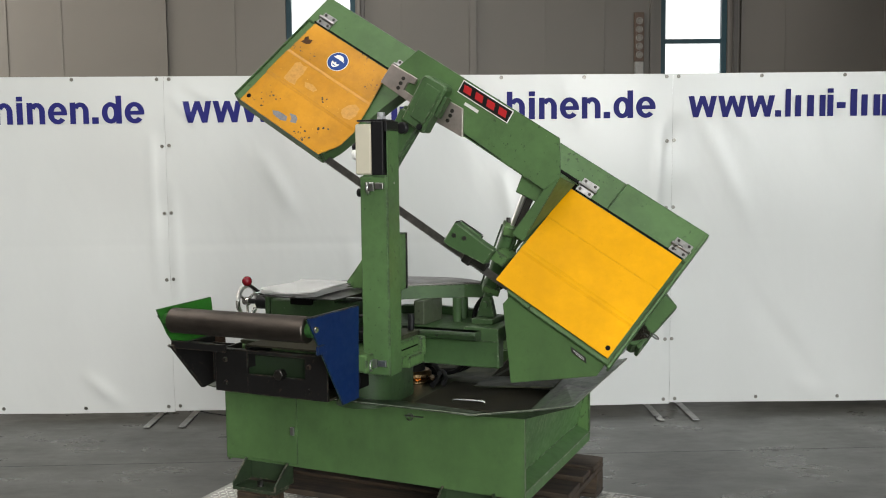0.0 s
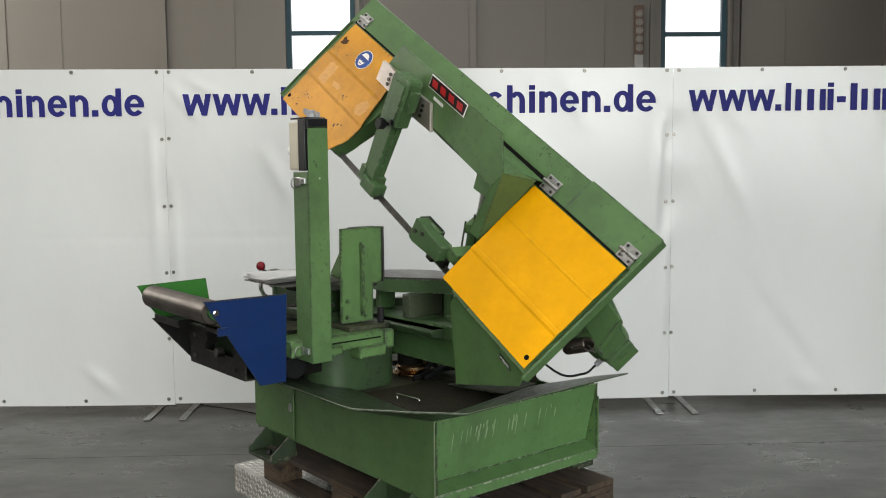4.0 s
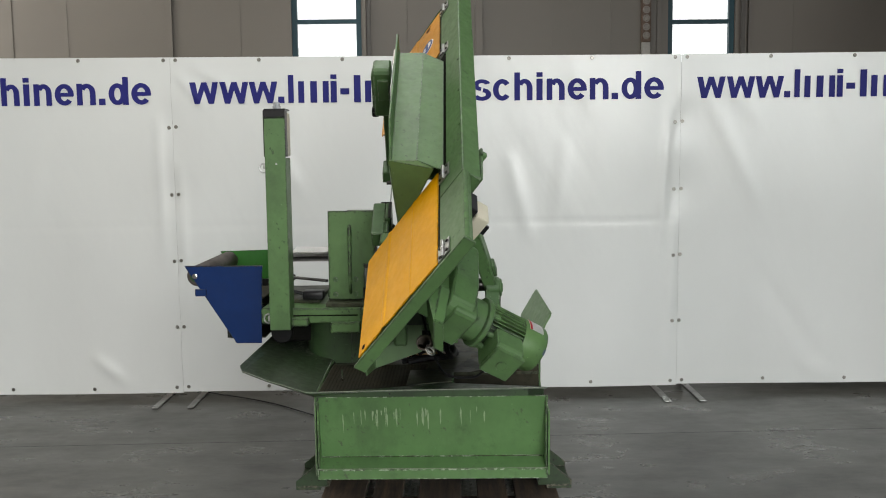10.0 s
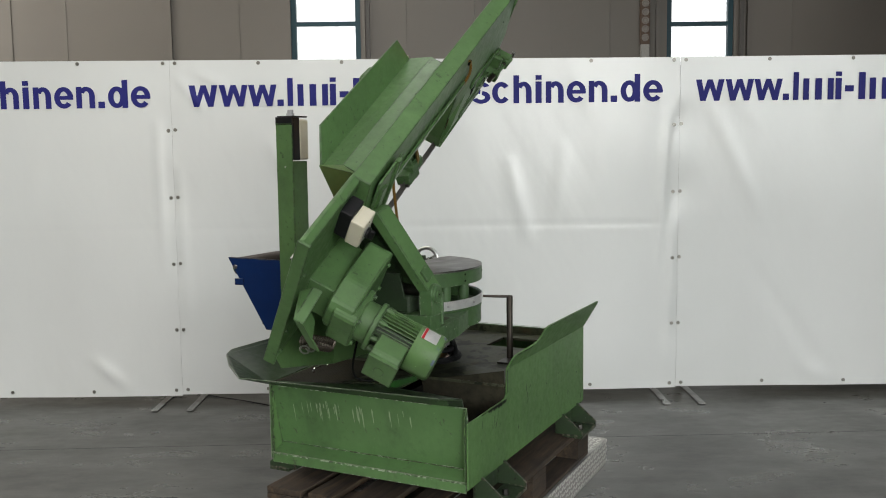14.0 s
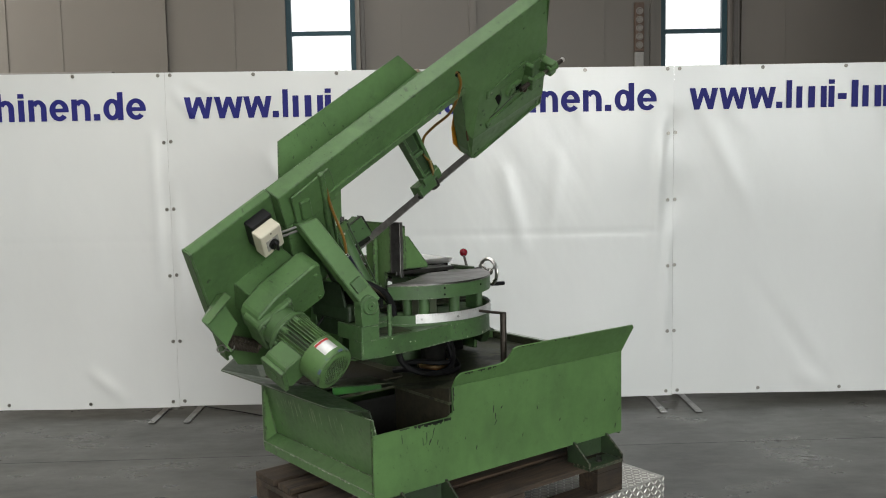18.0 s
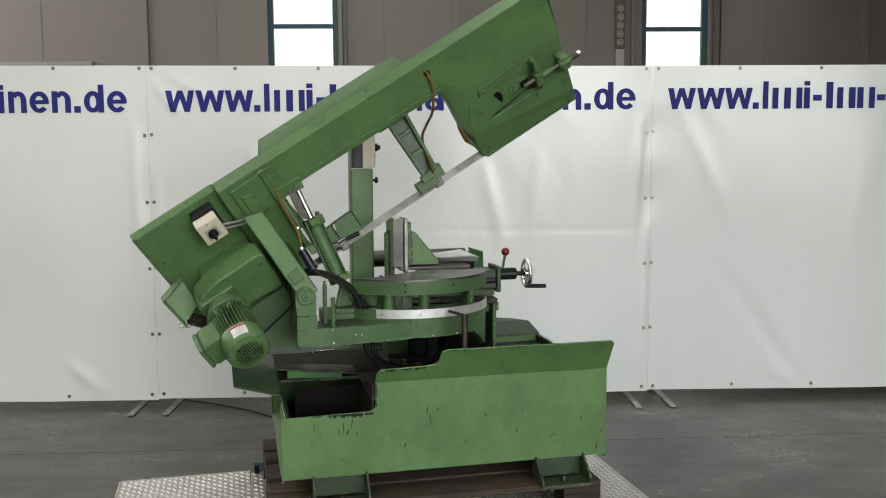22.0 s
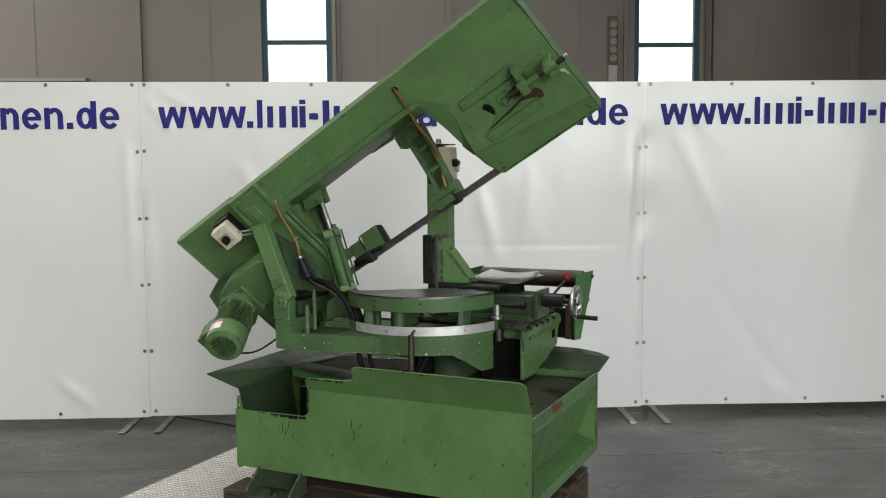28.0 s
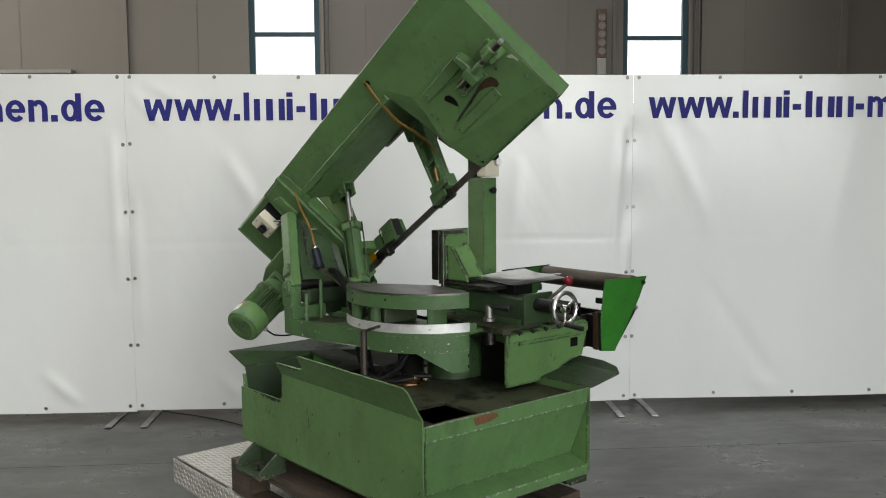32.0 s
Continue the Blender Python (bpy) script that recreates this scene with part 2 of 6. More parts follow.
deck_oil = oily("oil_stained_steel_deck", (0.014, 0.017, 0.010), (0.062, 0.066, 0.04), 0.34, 0.16, True)
# Near-black: oil in the sump, painted shade in holes, gaps and hollows.
oil_shade_black = oily("black_oil_and_shade", (0.004, 0.004, 0.0035), (0.008, 0.008, 0.007), 0.6, 0.05)
# Dark green: oil on the flanges, painted shade on the swivel column.
oily_shaded_green = painted("oily_shaded_green_paint", (0.033, 0.063, 0.025), 0.36, 1.0, 0.8, smudge=0.8)
flange_dark = painted("oil_darkened_green_paint", (0.021, 0.036, 0.016), 0.4, 0.6, 0.8, smudge=0.7, edge=0.6, bare=(0.2, 0.22, 0.17))
chip_dark = plain("chipped_to_dark_steel", (0.010, 0.011, 0.009), 0.5, 0, 0.4, 80)
mat_grid = oily("oily_perforated_mat", (0.016, 0.015, 0.011), (0.036, 0.033, 0.022), 0.55, 0.08)


def wood_old():
    m, nt, bsdf = nodes_of("old_pallet_wood")
    w = coords(nt)
    info = nt.nodes.new("ShaderNodeObjectInfo")
    g = noise_of(nt, w, 9, 6, 0.7, (0.5, 5, 4))
    s = noise_of(nt, w, 3, 5, 0.6)
    col = mix(nt, ramp(nt, g, 0.32, 0.68), (0.007, 0.005, 0.003), (0.085, 0.054, 0.030))
    col = mix(nt, ramp(nt, s, 0.48, 0.66, 0, 0.85), col, (0.012, 0.009, 0.006))
    col = mix(nt, times(nt, info.outputs["Random"], 0.4), col, (0.035, 0.026, 0.02))
    nt.links.new(col, bsdf.inputs["Base Color"])
    bsdf.inputs["Roughness"].default_value = 0.85
    bump(nt, bsdf, g, 0.5, 0.003)
    return m


pallet_wood = wood_old()


def concrete():
    m, nt, bsdf = nodes_of("polished_concrete")
    w = coords(nt)
    broad, cloud = noise_of(nt, w, 0.55, 5, 0.6), noise_of(nt, w, 2.4, 9, 0.68, (0.7, 1.2, 1))
    fine, grit = noise_of(nt, w, 16, 7, 0.7, (0.8, 1.4, 1)), noise_of(nt, w, 90, 3, 0.6)
    col = mix(nt, ramp(nt, broad, 0.35, 0.65), (0.050, 0.051, 0.045), (0.070, 0.070, 0.062))
    col = mix(nt, ramp(nt, cloud, 0.42, 0.66, 0, 0.55), col, (0.036, 0.035, 0.031))
    smear = noise_of(nt, w, 1.5, 9, 0.72, (0.45, 2.2, 1))
    col = mix(nt, ramp(nt, smear, 0.5, 0.64, 0, 0.65), col, (0.024, 0.023, 0.02))
    wipe = noise_of(nt, w, 2.6, 8, 0.75, (0.4, 2.6, 1))
    col = mix(nt, ramp(nt, wipe, 0.55, 0.68, 0, 0.5), col, (0.12, 0.118, 0.105))
    col = mix(nt, ramp(nt, fine, 0.45, 0.75, 0, 0.45), col, (0.034, 0.034, 0.03))
    col = mix(nt, ramp(nt, grit, 0.62, 0.75, 0, 0.3), col, (0.11, 0.108, 0.098))
    stain = noise_of(nt, w, 5.5, 6, 0.65, (0.8, 1.6, 1))
    col = mix(nt, ramp(nt, stain, 0.63, 0.68, 0, 0.5), col, (0.022, 0.021, 0.018))
    nt.links.new(col, bsdf.inputs["Base Color"])
    nt.links.new(ramp(nt, cloud, 0.35, 0.65, 0.24, 0.42), bsdf.inputs["Roughness"])
    bsdf.inputs["Specular IOR Level"].default_value = 0.4
    bump(nt, bsdf, fine, 0.06, 0.001)
    return m


floor_mat = concrete()
joint_mat = plain("floor_joint", (0.03, 0.03, 0.03), 0.7)


def wall_panel():
    m, nt, bsdf = nodes_of("coated_wall_panel")
    w = coords(nt)
    a, b = noise_of(nt, w, 0.35, 4, 0.5), noise_of(nt, w, 14, 4, 0.6, (1, 1, 0.1))
    col = mix(nt, ramp(nt, a, 0.3, 0.7), (0.108, 0.097, 0.083), (0.125, 0.112, 0.096))
    col = mix(nt, ramp(nt, b, 0.4, 0.7, 0, 0.15), col, (0.115, 0.107, 0.097))
    nt.links.new(col, bsdf.inputs["Base Color"])
    bsdf.inputs["Roughness"].default_value = 0.5
    return m


panel_mat = wall_panel()
ceiling_mat = plain("ceiling_panel", (0.2, 0.195, 0.185), 0.7)
frame_teal = plain("dark_teal_frame", (0.012, 0.045, 0.06), 0.4)


def vinyl():
    m, nt, bsdf = nodes_of("white_banner_vinyl")
    w = coords(nt)
    a, b = noise_of(nt, w, 1.3, 5, 0.6, (1, 1, 0.5)), noise_of(nt, w, 7, 5, 0.6)
    col = mix(nt, ramp(nt, a, 0.3, 0.7), (0.563, 0.578, 0.566), (0.593, 0.608, 0.596))
    nt.links.new(col, bsdf.inputs["Base Color"])
    nt.links.new(ramp(nt, b, 0.3, 0.7, 0.25, 0.27), bsdf.inputs["Roughness"])
    wrinkle = noise_of(nt, w, 1.7, 3, 0.5, (1.8, 1, 0.4))
    lean = nt.nodes.new("ShaderNodeMapping")
    lean.inputs["Rotation"].default_value = (0.0, 0.5, 0.0)
    nt.links.new(w, lean.inputs["Vector"])
    pull = noise_of(nt, lean.outputs[0], 2.6, 2, 0.45, (2.2, 1, 0.25))
    bump(nt, bsdf, mix(nt, 0.4, wrinkle, pull), 0.3, 0.03)
    return m


vinyl_mat = vinyl()
ink_navy = plain("navy_print", (0.024, 0.025, 0.15), 0.5, 0, 0.05, gloss=0.08)


def glow(name, color, strength):
    m = bpy.data.materials.new(name)
    m.use_nodes = True
    nt = m.node_tree
    nt.nodes.remove(nt.nodes["Principled BSDF"])
    e = nt.nodes.new("ShaderNodeEmission")
    e.inputs["Color"].default_value, e.inputs["Strength"].default_value = (*color, 1), strength
    nt.links.new(e.outputs[0], nt.nodes["Material Output"].inputs["Surface"])
    return m


sky_glow = glow("bright_overcast_sky", (1, 1, 1), 1.6)


def treadplate():
    return metal("aluminium_tread_plate", (0.46, 0.45, 0.42), 0.45, 0.4, 22, metallic=0.7)


tread = treadplate()
tread_worn = metal("worn_tread_ridges", (0.66, 0.65, 0.61), 0.4, 0.2, 22, metallic=0.6)
glass_mat, _nt, _b = nodes_of("window_glass")
_b.inputs["Transmission Weight"].default_value, _b.inputs["Roughness"].default_value = 1.0, 0.02
_b.inputs["Base Color"].default_value = (0.95, 0.97, 0.97, 1)


# ---- mesh helpers ----
def part(name, bm, material, parent, label="", smooth=False):
    bmesh.ops.recalc_face_normals(bm, faces=bm.faces[:])
    me = bpy.data.meshes.new(name)
    bm.to_mesh(me)
    bm.free()
    me.materials.append(material)
    if smooth:
        me.shade_smooth()
        me.set_sharp_from_angle(angle=radians(35))
    ob = new(name, me)
    ob.parent = parent
    return tagged(ob, label) if label else ob


def thing(name, label, category, group="", kind="", at=(0, 0, 0)):
    ob = new(name)
    ob.location = at
    ob.empty_display_size = 0.05
    return tagged(ob, label, category, group, kind)


def V(*a):
    return Vector(a)


def idt(u, v, w):
    return Vector((u, v, w))


def box(bm, x0, x1, y0, y1, z0, z1, to=idt, bevel=0.0):
    vs = [bm.verts.new(to(x, y, z)) for x in (x0, x1) for y in (y0, y1) for z in (z0, z1)]
    fs = [bm.faces.new([vs[i] for i in q]) for q in ((0, 1, 3, 2), (4, 6, 7, 5), (0, 4, 5, 1), (2, 3, 7, 6), (0, 2, 6, 4), (1, 5, 7, 3))]
    if bevel:
        es = list({e for f in fs for e in f.edges})
        bmesh.ops.bevel(bm, geom=es, offset=bevel, segments=2, profile=0.5, affect="EDGES")


def prism(bm, pts, w0, w1, to=idt, bevel=0.0):
    """A polygon of (u, v) drawn from w0 to w1."""
    a = [bm.verts.new(to(u, v, w0)) for u, v in pts]
    b = [bm.verts.new(to(u, v, w1)) for u, v in pts]
    n = len(pts)
    fs = [bm.faces.new(a), bm.faces.new(b[::-1])]
    fs += [bm.faces.new((a[i], a[(i + 1) % n], b[(i + 1) % n], b[i])) for i in range(n)]
    if bevel:
        es = list({e for f in fs for e in f.edges})
        bmesh.ops.bevel(bm, geom=es, offset=bevel, segments=1, profile=0.5, affect="EDGES")


def sheet(bm, pts, thick=0.004):
    """A flat or slightly bent plate through 3D points, thickened along its normal."""
    ps = [Vector(p) for p in pts]
    nrm = Vector((0, 0, 0))
    for i in range(len(ps)):
        nrm += ps[i].cross(ps[(i + 1) % len(ps)])
    nrm.normalize()
    a = [bm.verts.new(p + nrm * thick / 2) for p in ps]
    b = [bm.verts.new(p - nrm * thick / 2) for p in ps]
    n = len(ps)
    bm.faces.new(a), bm.faces.new(b[::-1])
    for i in range(n):
        bm.faces.new((a[i], b[i], b[(i + 1) % n], a[(i + 1) % n]))


def rod(bm, p0, p1, r0, r1=None, n=20, bevel=0.0):
    p0, p1 = Vector(p0), Vector(p1)
    r1 = r0 if r1 is None else r1
    q = (p1 - p0).to_track_quat("Z", "Y")
    rings = [(p0, r0), (p1, r1)]
    if bevel:
        u = (p1 - p0).normalized()
        rings = [(p0, r0 - bevel), (p0 + u * bevel, r0), (p1 - u * bevel, r1), (p1, r1 - bevel)]
    loops = []
    for p, r in rings:
        loops.append([bm.verts.new(p + q @ Vector((r * math.cos(2 * math.pi * i / n), r * math.sin(2 * math.pi * i / n), 0))) for i in range(n)])
    bm.faces.new(loops[0][::-1]), bm.faces.new(loops[-1])
    for a, b in zip(loops, loops[1:]):
        for i in range(n):
            bm.faces.new((a[i], a[(i + 1) % n], b[(i + 1) % n], b[i]))


def smooth_line(pts, steps=6):
    """Catmull-Rom through the points."""
    ps = [Vector(p) for p in pts]
    ps = [2 * ps[0] - ps[1]] + ps + [2 * ps[-1] - ps[-2]]
    out = []
    for i in range(1, len(ps) - 2):
        a, b, c, d = ps[i - 1:i + 3]
        for k in range(steps):
            t = k / steps
            out.append(0.5 * (2 * b + (c - a) * t + (2 * a - 5 * b + 4 * c - d) * t * t + (3 * b - a - 3 * c + d) * t ** 3))
    return out + [ps[-2]]


def tube(bm, pts, r, n=10, steps=6):
    line = smooth_line(pts, steps) if steps else [Vector(p) for p in pts]
    up, loops = Vector((0.31, 0.2, 0.93)), []
    for i, p in enumerate(line):
        d = (line[min(i + 1, len(line) - 1)] - line[max(i - 1, 0)]).normalized()
        a = d.cross(up).normalized()
        b = d.cross(a)
        loops.append([bm.verts.new(p + r * (math.cos(2 * math.pi * k / n) * a + math.sin(2 * math.pi * k / n) * b)) for k in range(n)])
    bm.faces.new(loops[0]), bm.faces.new(loops[-1][::-1])
    for a, b in zip(loops, loops[1:]):
        for k in range(n):
            bm.faces.new((a[k], a[(k + 1) % n], b[(k + 1) % n], b[k]))


def ball(bm, p, r, n=16):
    bmesh.ops.create_uvsphere(bm, u_segments=n, v_segments=n // 2 + 2, radius=r, matrix=Matrix.Translation(p))


def torus(bm, centre, axis, R, r, n=32, k=10):
    q = Vector(axis).to_track_quat("Z", "Y")
    loops = []
    for i in range(n):
        a = 2 * math.pi * i / n
        c = Vector((math.cos(a), math.sin(a), 0))
        loops.append([bm.verts.new(Vector(centre) + q @ (c * (R + r * math.cos(2 * math.pi * j / k)) + Vector((0, 0, r * math.sin(2 * math.pi * j / k))))) for j in range(k)])
    for i in range(n):
        a, b = loops[i], loops[(i + 1) % n]
        for j in range(k):
            bm.faces.new((a[j], b[j], b[(j + 1) % k], a[(j + 1) % k]))


def B():
    return bmesh.new()


def one(name, material, parent, build, label="", smooth=False):
    bm = B()
    build(bm)
    return part(name, bm, material, parent, label, smooth)


def hexbolt(name, p, axis, r, h, parent, material=None):
    p, u = Vector(p), Vector(axis).normalized()
    bm = B()
    rod(bm, p, p + u * h * 0.3, r * 1.25, n=14)
    rod(bm, p + u * h * 0.3, p + u * h, r, n=6)
    return part(name, bm, material or zinc, parent)

# ---- the hall ----
X0, X1, Y0, Y1, H = -10.0, 12.0, -9.0, 13.2, 7.0
floor = one("floor", floor_mat, None, lambda b: box(b, X0, X1, Y0, Y1, -0.2, 0.0))
tagged(floor, "grey polished concrete hall floor with stains and joints", "floor", kind="structure")


def floor_joints(b):
    for y0, y1 in ((5.11, 5.46), (-1.2, -0.9)):
        n = 24
        for i in range(n):
            xa, xb = X0 + (X1 - X0) * i / n, X0 + (X1 - X0) * (i + 1) / n
            ya, yb = 5.18 + 0.026 * (xa + 2.5) + (y0 - 5.11), 5.18 + 0.026 * (xb + 2.5) + (y0 - 5.11)
            b.faces.new([b.verts.new(V(*p)) for p in ((xa, ya - .003, .004), (xb, yb - .003, .004), (xb, yb + .003, .004), (xa, ya + .003, .004))])


tagged(one("floor_joint", joint_mat, None, floor_joints), "thin dark saw-cut joint in the concrete floor", "joint", kind="structure")

WINDOWS = ((-2.03, -1.045), (3.285, 4.235), (8.6, 9.55), (-7.4, -6.45))
SILL, HEAD = 2.3, 5.2


def wall_with_openings(b, a0, a1, z1, openings, place, thick):
    """A wall from a0 to a1, cut by (a, b, sill, head) openings; place(u, w, z)."""
    cuts = sorted(openings)
    u = a0
    for p, q, s, h in cuts:
        box(b, u, p, 0, thick, 0, z1, to=place)
        box(b, p, q, 0, thick, 0, s, to=place)
        box(b, p, q, 0, thick, h, z1, to=place)
        u = q
    box(b, u, a1, 0, thick, 0, z1, to=place)


def wall_far(b):
    wall_with_openings(b, X0, X1, H, [(p, q, SILL, HEAD) for p, q in WINDOWS], lambda u, w, z: V(u, Y1 + w, z), 0.25)


tagged(one("wall_north", panel_mat, None, wall_far), "beige-grey coated metal hall wall of upright panels", "wall", kind="structure")
# Unseen opening added in the west wall to hold a lamp.
ADDED_OPENING = (7.6, 12.4, 3.2, 5.6)
tagged(one("wall_west", panel_mat, None, lambda b: wall_with_openings(b, Y0, Y1, H, [ADDED_OPENING], lambda u, w, z: V(X0 - w, u, z), 0.25)), "beige-grey coated hall side wall", "wall", kind="structure")
tagged(one("wall_east", panel_mat, None, lambda b: box(b, X1, X1 + .25, Y0, Y1, 0, H)), "beige-grey coated hall side wall", "wall", kind="structure")
# Openings behind the camera are unseen, assumed for the daylight.
UNSEEN_WINDOWS = [(-8.5, -5.0), (-3.5, 0.0), (1.5, 5.0), (6.5, 10.0)]
tagged(one("wall_south", panel_mat, None, lambda b: wall_with_openings(
    b, X0, X1, H, [(p, q, 1.6, 5.4) for p, q in UNSEEN_WINDOWS], lambda u, w, z: V(u, Y0 - w, z), 0.25)),
    "unseen beige-grey hall wall with assumed window openings", "wall", kind="structure")
# The roof is unseen; these strips are added for light from above.
ADDED_ROOF_STRIPS = ((-7.0, -5.2), (-1.0, 0.8), (5.0, 6.8))


def roof(b):
    x = X0
    for p, q in ADDED_ROOF_STRIPS:
        box(b, x, p, Y0, Y1, H, H + .3)
        box(b, p, q, Y0, Y0 + 2, H, H + .3)
        box(b, p, q, Y1 - 2, Y1, H, H + .3)
        x = q
    box(b, x, X1, Y0, Y1, H, H + .3)


tagged(one("ceiling", ceiling_mat, None, roof), "unseen pale hall ceiling with added openings for roof lamps", "ceiling", kind="structure")
# Added roof lamps, strongest on the left to brighten that side.
for (p, q), share, tint in zip(ADDED_ROOF_STRIPS, (0.98, 0.72, 0.08), ((1.0, .94, .85), (1.0, .98, .93), (.95, .98, .98))):
    area("added_roof_lamp", ((p + q) / 2, 2.1, H + .1), ((p + q) / 2, 2.1, 0), q - p, 18.0, ROOF_W * share, tint)
# Added lamps at these openings; the right pair is aimed at the saw.
for (p, q), share, tint in zip(UNSEEN_WINDOWS, (0.02, 0.28, 0.24, 0.22), ((1.0, .95, .87), (1.0, .97, .92), (.98, .99, .96), (.95, .985, .97))):
    lit = area("window_light", ((p + q) / 2, Y0 - .1, 3.5), ((p + q) / 2, 0, 3.5) if p < 0 else (-0.5, 3.0, 0.0), q - p, 3.8, BACK_W * share, tint)
    if p > 0:
        lit.data.spread = radians(75)

# Added lamp in the west opening, brightens the far wall's left part.
area("window_light", (X0 - .1, 10.0, 4.4), (X0 + 6, 10.0, 4.2), 4.8, 2.4, 560, (1.0, .95, .86))

# upright joints and cover strips of the panels
for i, (x, w, d) in enumerate(((-5.97, .05, .012), (-5.18, .012, .006), (-3.75, .11, .05), (-2.75, .012, .006), (-.96, .016, .02), (-.40, .012, .006),
                               (.613, .10, .06), (1.64, .012, .006), (2.478, .014, .008), (3.15, .055, .04), (4.36, .05, .03), (5.06, .012, .006), (6.5, .1, .05), (7.6, .012, .006), (-1.0, .05, .05), (4.42, .02, .05))):
    tagged(one("trim", panel_mat, None, lambda b: box(b, x - w / 2, x + w / 2, Y1 - d, Y1 - .002, 0, H, bevel=.002)),
           "upright beige cover strip on the hall wall", "trim", kind="structure")
for x in (-.96, 4.30):
    tagged(one("trim", plain("dark_column", (.08, .075, .07), .5), None, lambda b: box(b, x, x + .05, Y1 - .09, Y1 - .003, 0, H)),
           "dark upright post beside the hall window", "trim", kind="structure")


def window(n, p, q):
    w = tagged(new("window_%d" % n), "tall hall window with dark teal frame, overcast sky behind", "window", "hall windows", "structure")
    y = Y1 + .04
    f = .075
    one("window_frame", frame_teal, w, lambda b: (box(b, p, p + f, y, y + .08, SILL, HEAD), box(b, q - f, q, y, y + .08, SILL, HEAD),
                                                  box(b, p + f, q - f, y, y + .08, SILL, SILL + f), box(b, p + f, q - f, y, y + .08, HEAD - f, HEAD)))
    bars = (3.497 if p < 0 else 3.441, 4.5)
    for z in bars:
        one("glazing_bar", frame_teal, w, lambda b: box(b, p + f, q - f, y + .01, y + .07, z, z + .06))
    zs = (SILL + f, *[v for z in bars for v in (z, z + .06)], HEAD - f)
    for a, c in zip(zs[::2], zs[1::2]):
        g = one("pane", glass_mat, w, lambda b: box(b, p + f, q - f, y + .036, y + .044, a, c))
        g.visible_shadow = False


for n, (p, q) in enumerate(WINDOWS):
    window(n + 1, p, q)
tagged(one("backdrop", sky_glow, None, lambda b: box(b, -30, 32, 19, 19.1, -2, 18)), "bright white overcast sky outside the windows", "sky", kind="structure")

# socket strip on the wall
strip = thing("socket_strip", "brown upright cable duct with a row of round sockets", "socket strip", at=(2.96, Y1 - .07, 3.3))
one("duct", plain("brown_duct", (.10, .065, .045), .5), strip, lambda b: box(b, -.065, .065, -.02, .05, -.12, .56, bevel=.006))
one("lower_box", plain("light_grey_box", (.3, .29, .27), .5), strip, lambda b: box(b, -.06, .06, -.02, .05, -.36, -.125, bevel=.006))
for i in range(5):
    one("socket", plain("grey_socket", (.22, .2, .18), .5), strip, lambda b: (torus(b, (0, -.022, -.03 + .118 * i), (0, 1, 0), .042, .01, 20, 6), rod(b, (0, -.018, -.03 + .118 * i), (0, -.024, -.03 + .118 * i), .03, n=16)))
tagged(one("wall_rail", plain("grey_rail", (.2, .19, .18), .5), None, lambda b: box(b, -6.4, -4.45, Y1 - .15, Y1 - .02, 2.98, 3.03, bevel=.004)),
               "dark horizontal rail on the hall wall", "rail")


# ---- banners ----
STEM, BAR = .038, .030      # strokes of the bold print


def quad(*pts):
    return [list(pts)]


def bend(cx, cz, rx, rz, tx, tz, a0, a1, n=18):
    """Pieces of an oval stroke between two angles."""
    at = lambda a, k: (cx + (rx - k * tx) * math.cos(radians(a)), cz + (rz - k * tz) * math.sin(radians(a)))
    ring = [(a0 + (a1 - a0) * i / n) for i in range(n + 1)]
    return [[at(a, 0), at(c, 0), at(c, 1), at(a, 1)] for a, c in zip(ring, ring[1:])]


def split_quad(q, n=8, k=3):
    at = lambda u, v: tuple((1 - v) * ((1 - u) * q[0][i] + u * q[1][i]) + v * ((1 - u) * q[3][i] + u * q[2][i]) for i in (0, 1))
    return [[at(i / k, j / n), at((i + 1) / k, j / n), at((i + 1) / k, (j + 1) / n), at(i / k, (j + 1) / n)] for i in range(k) for j in range(n)]


def upright(x, z0, z1, w=STEM):
    return quad((x, z0), (x + w, z0), (x + w, z1), (x, z1))


def arch(xa, xb, top, t):
    """From inside one stem over to the next and down."""
    rx, rz = (xb - xa) / 2, .062
    return [bend((xa + xb) / 2, top - rz, rx, rz, t, BAR, 0, 150), upright(xb - t, BASE, top - rz + .001, t)]


